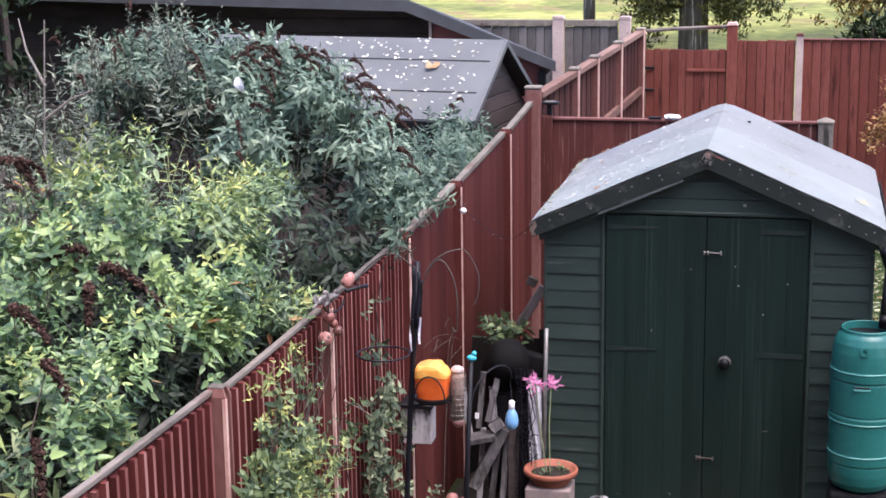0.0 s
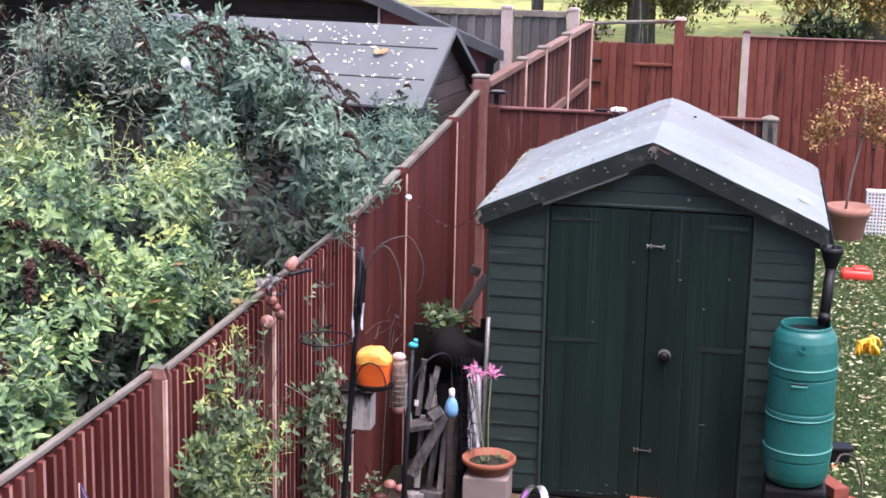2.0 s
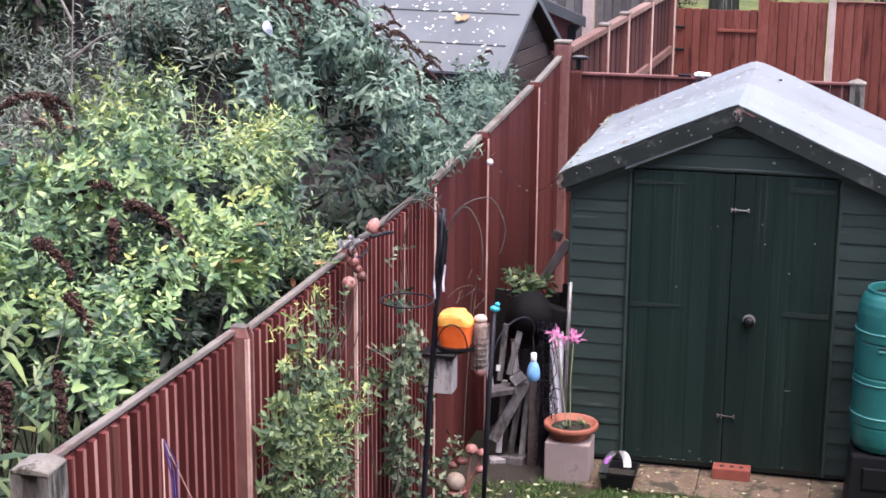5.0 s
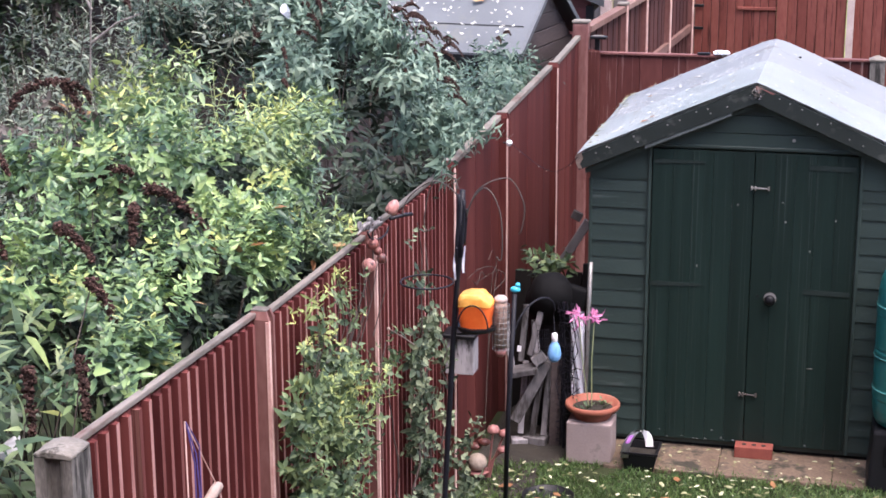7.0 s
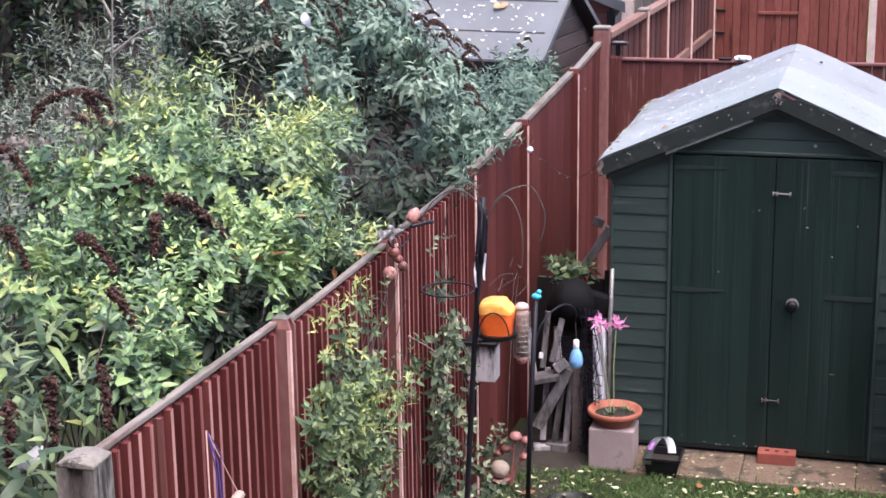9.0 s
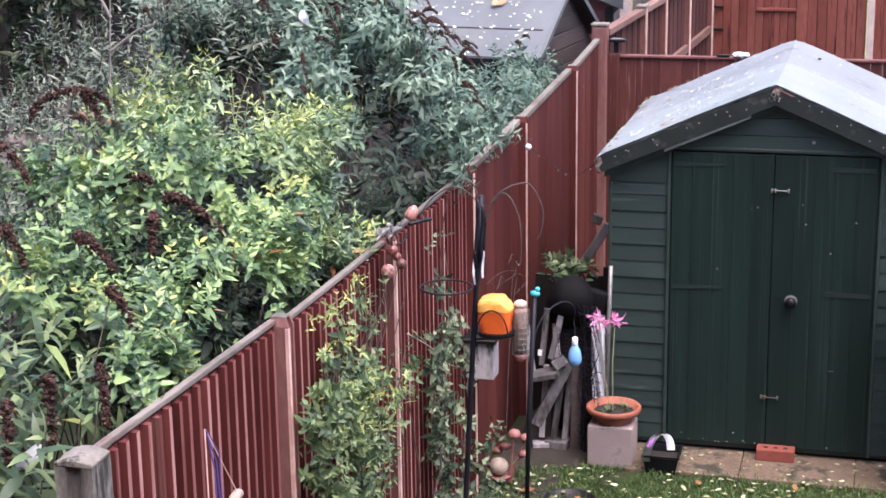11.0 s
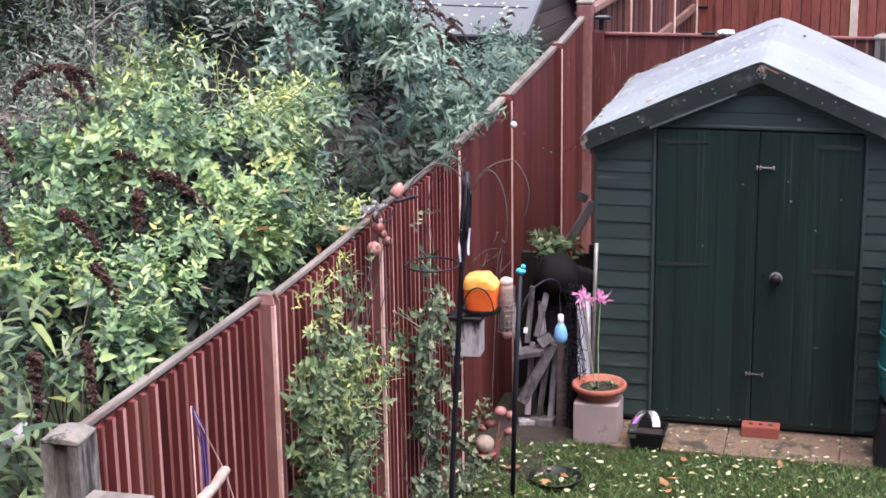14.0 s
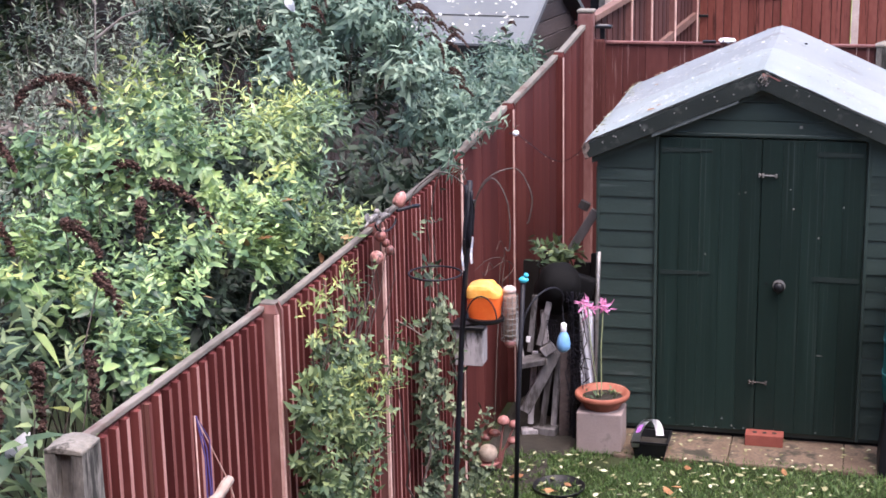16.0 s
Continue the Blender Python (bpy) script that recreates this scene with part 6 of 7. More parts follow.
def mesh_roll():
    r = thing("wire_mesh_roll", -0.085, -0.19, 0, "crumpled black plastic netting hung beside the shed", "netting")
    g = random.Random(17)
    bm = bmesh.new()
    for k in range(8):
        x = -0.045 + 0.012 * k
        tube([(x + g.uniform(-0.02, 0.02), g.uniform(-0.02, 0.02), 0.02 + 0.88 * q / 9) for q in range(10)], 0.0032, 4, bm)
    for k in range(30):
        z = 0.05 + 0.028 * k
        tube([(-0.055 + 0.022 * q + g.uniform(-0.006, 0.006), g.uniform(-0.025, 0.02), z + g.uniform(-0.018, 0.018)) for q in range(5)], 0.0028, 4, bm)
    for k in range(6):
        z = g.uniform(0.3, 0.85)
        tube([(-0.02 + g.uniform(-0.04, 0.04), -0.02, z), (g.uniform(0.02, 0.07), -0.03, z + g.uniform(-0.06, 0.06)), (g.uniform(0.05, 0.085), -0.02, z + g.uniform(-0.1, 0.1))], 0.0028, 4, bm)
    tagged(part("netting", bm, BLACK_METAL, r), kind="stuff")
    part("stake", tube([(-0.02, 0.01, 0.0), (-0.025, 0.01, 0.9)], 0.008, 6), BLACK_METAL, r)


mesh_roll()


def pale_sheet():
    s = thing("folded_sheet", -0.045, -0.052, 0, "white marbled plastic sheet standing by the shed corner", "plastic sheet")
    bm = bmesh.new()
    n, m = 9, 20
    g = [[bm.verts.new((-0.045 + 0.085 * i / n + 0.008 * math.sin(5 * j / m), 0.018 * math.sin(i * 1.3 + j * 0.5) + 0.012 * noise.noise(Vector((i * 0.6, j * 0.5, 2))), 0.02 + 0.79 * j / m)) for i in range(n + 1)] for j in range(m + 1)]
    for j in range(m):
        for i in range(n):
            bm.faces.new((g[j][i], g[j][i + 1], g[j + 1][i + 1], g[j + 1][i]))
    bmesh.ops.solidify(bm, geom=bm.faces[:], thickness=0.006)
    part("sheet", bm, WHITE_BAG, s, "", True)
    part("pole", tube([(0.04, 0.02, 0.0), (0.05, 0.03, 0.75), (0.058, 0.04, 1.10)], 0.013, 8), STEEL, s, "shiny pale rod", True)


pale_sheet()


def soil_bed():
    """Bare dark earth between the fence and the shed."""
    bm = bmesh.new()
    bmesh.ops.create_grid(bm, x_segments=14, y_segments=60, size=0.5)
    for v in bm.verts:
        rim = min(0.5 - abs(v.co.x), 0.5 - abs(v.co.y)) < 0.01
        v.co = Vector((-0.315 + 0.47 * v.co.x, 0.80 + 2.52 * v.co.y, 0.0))
        v.co.z = -0.004 if rim else 0.020 + 0.014 * noise.noise(v.co * 9)
    ob = part("soil_bed", bm, SOIL, None, "", True)
    tagged(ob, "dark bare soil between fence and shed", "soil", kind="structure")


soil_bed()


def black_bin():
    b = thing("black_planter", -0.22, 0.0, 0.62, "black plastic planter sack tipped on the wood stack", "planter")
    m = pose(0, 0, 0.26, -125, 20, 0)
    bm = lathe([(0.0, 0.02), (0.10, 0.04), (0.115, 0.12), (0.13, 0.125), (0.14, 0.11), (0.145, 0.06), (0.135, -0.02), (0.11, -0.12), (0.06, -0.16), (0.0, -0.17)], 32, m=m)
    for v in bm.verts:
        v.co += 0.022 * noise.noise_vector(v.co * 9)
    part("tub", bm, MATT_BLACK, b, "", True)
    part("flap", box(0.02, 0.14, -0.05, 0.02, 0.20, 0.36, 0.02, m=pose(0, 0, 0, 0, 14, 0)), MATT_BLACK, b, "", True)
    part("prop", box(-0.05, 0.05, 0.02, 0.08, -0.62, 0.14, 0.005), GAP_BLACK, b)
    return b


black_bin()


def bin_plant():
    p = thing("potted_plant", -0.27, 0.22, 0, "small yellow-green leafy plant in a dark pot", "plant")
    g = np.random.default_rng(41)
    tips = np.array([(g.normal(0, 0.085), g.normal(0, 0.06), 1.02 + g.normal(0, 0.05)) for _ in range(34)])
    outs = tips - np.array([0, 0, 0.92])
    outs /= np.linalg.norm(outs, axis=1, keepdims=True)
    leaves_mesh("leaves", *sprays(tips, outs, 6, (0.04, 0.075), (0.5, 0.65), 0.8, 0.0, 42), LEAF_CLIMB, p, droop=0.25)
    bm = bmesh.new()
    for t in tips[::3]:
        tube([(0, 0, 0.72), (t[0] * 0.5, t[1] * 0.5, 0.9), tuple(t)], 0.005, 5, bm, 0.002)
    part("stems", bm, BARK, p)
    part("pot", lathe([(0, 0.0), (0.11, 0.0), (0.12, 0.5), (0.14, 0.72), (0.14, 0.75), (0.125, 0.75), (0.12, 0.7), (0, 0.7)], 24), BLACK, p, "", True)


bin_plant()


def wood_stack():
    s = thing("wooden_pallet", -0.32, -0.12, 0, "weathered grey pallet wood heaped by the fence", "pallet")
    for x, lo, h, tip in ((-0.05, 0.06, 0.50, 4), (0.02, 0.05, 0.53, 6), (0.085, 0.04, 0.55, 3), (-0.10, 0.44, 0.74, -8), (-0.055, 0.5, 0.84, 5), (0.005, 0.55, 0.82, 12), (0.05, 0.5, 0.76, -6)):
        part("slat", box(-0.017, 0.017, -0.012, 0.012, 0, h - lo, 0.003, m=pose(x, rnd.uniform(-0.01, 0.02), lo, -5, tip, rnd.uniform(-14, 14))), PALLET, s)
    part("ledge", box(-0.11, 0.06, -0.08, 0.04, 0.0, 0.035, 0.004, m=pose(0.0, -0.02, 0.455, 4, -12, 6)), PALLET, s, "flat offcut resting across the slats")
    part("brace", box(-0.032, 0.032, -0.035, 0.015, 0.0, 0.40, 0.005, m=pose(-0.075, -0.05, 0.155, -5, 27, 8)), PALLET, s, "thick slanting offcut")
    part("offcut", box(-0.03, 0.03, -0.03, 0.01, -0.03, 0.05, 0.004, m=pose(0.055, -0.04, 0.54, 0, 52, 10)), PALLET, s)
    part("offcut", box(-0.05, 0.045, -0.05, 0.02, 0.0, 0.045, 0.004, m=pose(-0.05, -0.03, 0.0, 0, 0, 16)), PALLET, s)
    part("foot_rail", box(-0.02, 0.115, -0.055, 0.03, 0.0, 0.055, 0.005, m=pose(0, 0, 0, 0, 0, -7)), PALLET, s)
    part("post", box(-0.03, 0.03, -0.02, 0.02, 0.0, 0.56, 0.006, m=pose(0.155, -0.03, 0, 0, 1, 10)), DARK_CLAD, s, "rough dark brown post")
    part("tag", box(-0.012, 0.012, -0.004, 0, -0.018, 0.018, 0.001, m=pose(-0.05, -0.055, 0.60, 0, 6, 0)), WHITE, s, "small white tag")
    cage = bmesh.new()
    for k in range(6):
        tube([(-0.032 + 0.013 * k, 0, 0), (-0.032 + 0.013 * k, 0, 0.13)], 0.002, 4, cage)
        tube([(-0.034, 0, 0.025 * k), (0.034, 0, 0.025 * k)], 0.002, 4, cage)
    part("cage", cage, BLACK_METAL, s, "small black wire cage").matrix_basis = pose(0.10, -0.07, 0.60, 0, -5, 0)
    dark = thing("fence_offcut", -0.19, 0.06, 0, "dark brown board behind the pallet", "board")
    part("board", box(-0.07, 0.09, -0.02, 0.02, 0, 0.72, 0.004), GAP_BLACK, dark)
    # Boards added to fill the gap with dark.
    stack = thing("gap_boards", -0.24, 0.45, 0, "added near-black boards that fill the shaded gap beside the shed", "boards")
    for k in range(6):
        part("board", box(-0.30 + 0.105 * k, -0.20 + 0.105 * k, -0.02 + 0.01 * (k % 2), 0.01 + 0.01 * (k % 2), 0.0, 0.88 + 0.07 * math.sin(k * 2.1), 0.003, m=pose(0, 0, 0, -6, 0, 0)), GAP_BLACK, stack)
    plank = thing("wooden_plank", -0.30, 0.60, 0, "worn dark plank leaning between fence and shed", "plank")
    part("board", box(-0.028, 0.028, -0.012, 0.012, 0.0, 0.62, 0.004, m=pose(-0.12, 0, 0.66, 0, 31, 0)), GREY_WOOD, plank)
    part("broken_end", box(-0.045, 0.02, -0.016, 0.010, 0.585, 0.64, 0.004, m=pose(-0.12, 0, 0.66, 0, 25, 0)), GREY_WOOD, plank, "broken ragged end")
    part("stake", box(-0.015, 0.015, 0.012, 0.03, 0, 0.9, 0.003, m=pose(-0.05, 0, 0)), GAP_BLACK, plank)


wood_stack()


# ---- pot of pink flowers on its block ----
def flower_pot():
    k = thing("concrete_block", 0.075, -0.30, 0, "square mauve-grey concrete block", "block")
    part("body", box(-0.13, 0.128, -0.07, 0.14, 0, 0.245, 0.008), BLOCK, k)
    p = thing("flower_pot", 0.075, -0.245, 0.245, "wide shallow terracotta bowl with two pink flowers", "flower pot")
    part("bowl", lathe([(0, 0), (0.098, 0.0), (0.105, 0.01), (0.128, 0.05), (0.148, 0.055), (0.156, 0.065), (0.157, 0.085), (0.15, 0.092), (0.138, 0.088), (0.128, 0.06), (0, 0.05)], 40), TERRACOTTA, p, "terracotta bowl", True)
    part("soil", lathe([(0, 0.062), (0.06, 0.064), (0.127, 0.058)], 24), SOIL, p)
    for x, y, z in ((-0.09, 0.0, 0.60), (0.0, 0.01, 0.59)):
        stalk = part("stalk", tube([(x * 0.2 - 0.005, 0.0, 0.06), (x * 0.6 - 0.01, 0, 0.34), (x, y, z)], 0.003, 6), STALK, p)
        g = np.random.default_rng(int(60 + x * 100))
        n = 34
        w = g.normal(size=(n, 3))
        w /= np.linalg.norm(w, axis=1, keepdims=True)
        heads = np.array([(x, y, z)]) + g.normal(size=(n, 3)) * 0.016
        leaves_mesh("flower_head", heads, w, np.tile([0.2, -1, 0.5], (n, 1)) + g.normal(size=(n, 3)) * 0.3, g.uniform(0.035, 0.06, n), g.uniform(0.010, 0.016, n), PINK, stalk, droop=-0.2, label="pink spidery flower head")
    g = np.random.default_rng(5)
    tips = np.column_stack([g.uniform(-0.09, 0.09, 26), g.uniform(-0.09, 0.09, 26), np.full(26, 0.075)])
    tagged(leaves_mesh("seedlings", *sprays(tips, np.tile([0, 0, 1.0], (26, 1)), 3, (0.02, 0.04), (0.4, 0.6), 0.9, 0.1, 7), LEAF_CLIMB, p), kind="stuff")


flower_pot()


def plant_basket():
    b = thing("plant_basket", 0.37, -0.33, 0, "small black plastic basket with a white handle", "basket")
    bm = bmesh.new()
    lathe([(0, 0.0), (0.105, 0.0), (0.115, 0.015), (0.140, 0.105), (0.150, 0.109), (0.150, 0.120), (0.134, 0.120), (0.11, 0.02), (0, 0.015)], 4, bm, pose(0, 0, 0, 0, 0, 45))
    part("tub", bm, BLACK, b)
    hoop = arc((-0.08, -0.105, 0.085), (0.04, 0.06, 0.10), 0.13, 14)
    own = bmesh.new()
    rows = []
    for q in hoop:
        rows.append([own.verts.new(q + Vector((d, d * 0.2, 0))) for d in (-0.022, 0.022)])
    for a, c in zip(rows, rows[1:]):
        own.faces.new((a[0], a[1], c[1], c[0]))
    bmesh.ops.solidify(own, geom=own.faces[:], thickness=0.003)
    part("handle", own, WHITE, b, "broad white plastic handle", True)
    mark = bmesh.new()
    edge = [[mark.verts.new(q + Vector((d, d * 0.2 - 0.006, 0.002))) for d in (-0.012, 0.012)] for q in hoop[3:6]]
    for a, c in zip(edge, edge[1:]):
        mark.faces.new((a[0], a[1], c[1], c[0]))
    bmesh.ops.solidify(mark, geom=mark.faces[:], thickness=0.001)
    part("print", mark, LILAC, b, "small lilac print")
    part("soil", box(-0.08, 0.08, -0.08, 0.08, 0.07, 0.08), SOIL, b)


plant_basket()


def door_brick():
    b = thing("brick", 0.985, -0.075, 0.022, "red engineering brick in front of the shed doors", "brick")
    bm = box(-0.107, 0.107, -0.05, 0.05, 0, 0.066, 0.005)
    part("body", bm, BRICK, b)
    for x in (-0.055, 0.0, 0.055):
        part("hole", lathe([(0, 0), (0.014, 0), (0.014, 0.002), (0, 0.002)], 12, m=pose(x, 0.0, 0.066)), SOIL, b)


door_brick()


def slabs():
    for a, b in ((0.16, 0.80), (0.80, 1.43), (1.43, 2.05)):
        s = thing("paving_slab", (a + b) / 2, -0.20, 0, "damp sandy paving slab with moss and leaves", "paving slab", "paving slabs")
        w = (b - a) / 2 - 0.001
        bm = box(-w, w, -0.20 + rnd.uniform(-0.01, 0.01), 0.24, -0.02, 0.022, 0.008)
        part("slab", bm, SLAB, s)


slabs()


def saucer():
    s = thing("plant_saucer", -0.05, -0.95, 0.012, "shallow black plastic saucer lying on the grass", "saucer")
    part("dish", lathe([(0, 0.0), (0.12, 0.0), (0.138, 0.03), (0.143, 0.032), (0.143, 0.026), (0.125, -0.004), (0, -0.004)], 32), BLACK, s, "", True)


saucer()


# ---- ornaments ----
def fence_ornament():
    o = settle(thing("fence_ornament", XO + 0.05, -1.72, 0, "hanging ornament with birds, red bell and ceramic balls", "ornament"))
    bell = lathe([(0.014, 0.0), (0.026, 0.003), (0.031, 0.022), (0.027, 0.055), (0.011, 0.075), (0, 0.08)], 20, m=pose(0.02, 0.12, 1.715, -18, 24, 0))
    part("bell", bell, RED_CERAMIC, o, "glazed red bell", True)
    for dx, dy, dz, r in ((0.0, -0.10, 1.62, 0.029), (0.0, -0.02, 1.565, 0.022), (-0.01, -0.14, 1.525, 0.034), (0.02, -0.02, 1.53, 0.026)):
        part("ball", ball(r, m=pose(dx, dy, dz), level=3), RED_CERAMIC, o, "dark red ceramic ball", True)
    for dy, dz, turn in ((-0.22, 1.735, 10), (-0.05, 1.70, -30)):
        bm = ball(0.022, m=pose(0, dy, dz, 8, 0, 0) @ Matrix.Diagonal((0.8, 2.3, 0.8, 1)))
        ball(0.015, bm, pose(0.005, dy + 0.056, dz + 0.018))
        for side in (-1, 1):
            ball(0.020, bm, pose(0.016 * side, dy - 0.03, dz + 0.008, 14, 30 * side, turn * 0.6) @ Matrix.Diagonal((0.35, 2.6, 0.9, 1)))
        tube([(0, dy - 0.05, dz), (0, dy - 0.13, dz - 0.012)], 0.011, 6, bm, 0.004)
        for v in bm.verts:
            v.co += 0.006 * noise.noise_vector(v.co * 38)
        part("bird_figure", bm, BIRD, o, "carved grey-brown bird shape", True)
    part("cord", tube([(0, -0.10, 1.72), (0, -0.10, 1.50)], 0.005, 5), BARK, o)
    part("bracket", tube([(-0.02, 0.27, 1.655), (0.03, 0.37, 1.655), (0.05, 0.42, 1.648)], 0.010, 8), BLACK_METAL, o, "black metal bracket", True)
    part("bracket_loop", tube(arc((0, -0.18, 1.70), (0.02, 0.10, 1.66), 0.05, 10, (0, 0, -1)), 0.005, 6), BLACK_METAL, o)


fence_ornament()


def mushrooms():
    m = thing("garden_ornament", -0.45, -0.78, 0, "dusty pink metal mushroom ornament with a woven ball", "ornament")
    part("post", tube([(-0.02, 0, 0), (-0.03, 0, 0.06)], 0.012, 8), BARK, m)
    part("dish", lathe([(0.0, 0.05), (0.05, 0.055), (0.07, 0.075), (0.066, 0.08), (0.0, 0.066)], 20, m=pose(-0.03, 0, 0)), PINK_CERAMIC, m, "", True)
    part("ball", ball(0.055, m=pose(-0.03, 0, 0.125), level=3, squash=(1, 1, 0.9)), SHELL, m, "pale woven ball", True)
    for x, z, r, bx in ((0.06, 0.315, 0.034, 0.02), (0.12, 0.30, 0.028, 0.04), (0.11, 0.205, 0.026, 0.03)):
        stalk = part("stalk", tube([(bx, 0, 0.04), (bx + 0.02, 0, 0.14), (x, 0, z)], 0.006, 6), PINK_CERAMIC, m)
        part("cap", lathe([(0.0, 0.0), (r, -0.006), (r * 1.05, 0.006), (r * 0.8, r * 0.8), (0, r * 1.2)], 16, m=pose(x, 0, z)), PINK_CERAMIC, stalk, "", True)
    for x, z in ((-0.05, 0.2), (0.0, 0.23)):
        part("dark_cap", ball(0.03, m=pose(x, 0.04, z), squash=(1.2, 1, 0.7)), RED_CERAMIC, m, "", True)


mushrooms()


def cords():
    c = settle(thing("cord", XO + 0.05, -4.05, 0, "purple cord and pale string hanging on the fence", "cord"))
    part("string", tube([(0.02, -0.10, 1.585), (0.03, -0.12, 1.2), (0.03, -0.12, 0.9)], 0.0028, 5), PINK_EDGE, c)
    part("loop", tube([(0.02, -0.09, 1.58), (0.035, -0.065, 1.42), (0.03, -0.055, 1.15), (0.02, -0.06, 0.9)], 0.003, 5), PURPLE, c)
    part("loop", tube([(0.02, -0.09, 1.58), (0.035, -0.02, 1.47), (0.04, -0.03, 1.3), (0.03, -0.05, 1.0)], 0.0025, 5), PURPLE, c)
    part("loop", tube([(0.02, -0.09, 1.575), (0.035, -0.05, 1.45), (0.04, -0.045, 1.3), (0.03, -0.055, 1.05)], 0.003, 5), PURPLE, c)
    part("string", tube([(0.02, -0.09, 1.575), (0.05, 0.10, 1.26), (0.06, 0.16, 1.1)], 0.0022, 5), PINK_EDGE, c)
    b = settle(thing("driftwood_stick", -0.70, -4.10, 0, "pale bare stick propped against the fence", "stick"))
    bm = tube(bent([(-0.02, -0.32, 1.17), (0.0, -0.14, 1.235), (0.0, -0.06, 1.248), (0.0, 0.05, 1.252), (0.0, 0.15, 1.27)], 4), 0.024, 9, None, 0.020)
    for v in bm.verts:
        v.co += 0.007 * noise.noise_vector(v.co * 24)
    part("stick", bm, DRIFT, b, "", True)
    part("prop", tube([(-0.03, -0.40, ROOT), (-0.02, -0.31, 1.17)], 0.012, 6), BARK, b)
    t = settle(thing("bird_table", -0.62, -5.02, 0, "pale wooden bird table top beside the post", "bird table"))
    part("tabletop", box(-0.10, 0.10, -0.12, 0.10, 1.585, 1.61, 0.004), RAIL_TOP, t)
    part("post", box(-0.03, 0.03, -0.03, 0.03, ROOT, 1.585, 0.004), GREY_WOOD, t)


cords()


def dry_stems():
    """A bare stalk caught in the climber and a withered vine on the flat panel."""
    k = thing("dry_stalk", -0.50, -1.85, 0, "pale bare stalk leaning in the climber by the fence", "stalk")
    part("stalk", tube(bent([(0.0, 0.10, 0.0), (-0.01, 0.04, 0.6), (-0.01, -0.02, 1.12), (0.0, -0.07, 1.15), (0.0, -0.32, 1.28), (0.0, -0.585, 1.407)], 4), 0.004, 6, None, 0.0028), DRIFT, k, "", True)
    part("knot", ball(0.008, m=pose(0.0, -0.585, 1.407), level=2), DRIFT, k)
    v = thing("withered_vine", -0.56, -0.35, 0, "thin withered brown vine clinging to the red panel", "vine")
    root = (-0.006, 0.12, 0.0)
    for pts in ([root, (0.0, 0.20, 0.55), (0.012, 0.30, 0.90), (0.016, 0.34, 1.02), (0.014, 0.10, 1.10), (0.016, -0.16, 1.15), (0.012, -0.38, 1.16)],
                [root, (0.0, 0.20, 0.56), (0.012, 0.24, 0.98), (0.018, 0.33, 1.05), (0.016, 0.26, 1.16), (0.012, 0.14, 1.13)],
                [(0.012, 0.30, 0.90), (0.016, 0.60, 0.90), (0.014, 0.40, 1.0), (0.016, 0.05, 1.055), (0.012, -0.22, 1.09)],
                [(0.016, 0.05, 1.055), (0.014, -0.05, 1.11), (0.018, -0.16, 1.07), (0.012, -0.26, 1.12)]):
        part("stem", tube(bent(pts, 4), 0.0032, 5, None, 0.0016), BARK, v, "", True)


dry_stems()


def knob_and_wires():
    k = settle(thing("fence_insulator", XO + 0.04, 1.27, 0, "small white round knob on the red fence", "knob"))
    part("knob", ball(0.022, m=pose(0.02, 0.0, 1.52), level=2), WHITE, k, "", True)
    part("stub", tube([(-0.02, 0.0, 1.52), (0.02, 0.0, 1.52)], 0.006, 6), BLACK_METAL, k)
    line = thing("light_string", -0.525, 0.24, 1.73, "thin wire with tiny pale bulbs slung from fence to shed", "string lights")
    run = bent([(0, 0, 0), (0.109, -0.07, -0.055), (0.206, -0.14, -0.10), (0.309, -0.21, -0.118), (0.406, -0.28, -0.062), (0.466, -0.33, 0.0)], 6)
    part("wire", tube(run, 0.0018, 4), BLACK_METAL, line)
    for i in (4, 12, 15, 25):
        part("bulb", ball(0.0045, m=pose(*(run[i] + Vector((0, 0, -0.008)))), level=1), SHELL, line, "tiny pale bulb", True)
    s = settle(thing("solar_light", -0.69, 4.62, 0, "small black solar light on the corner post", "lamp"))
    part("head", box(-0.06, 0.08, -0.05, 0.05, 1.775, 1.797, 0.006), BLACK, s)
    part("cell", box(-0.04, 0.05, -0.04, 0.04, 1.798, 1.801), GREY_BOARD, s)
    part("stem", box(-0.02, 0.02, -0.02, 0.02, 1.680, 1.775, 0.004), BLACK, s)
    w = settle(thing("crumpled_bag", 0.345, 4.64, 1.663, "white crumpled plastic on the fence top", "plastic bag"))
    bm = ball(0.04, m=Matrix.Diagonal((1.7, 0.9, 0.5, 1)), level=3)
    for v in bm.verts:
        v.co += v.co.normalized() * 0.026 * noise.noise(v.co * 46)
        v.co.z += 0.019
    part("bag", bm, WHITE, w)
    part("scrap", box(-0.20, -0.09, -0.02, 0.02, 0.0, 0.018, 0.006), BLACK, w)


knob_and_wires()


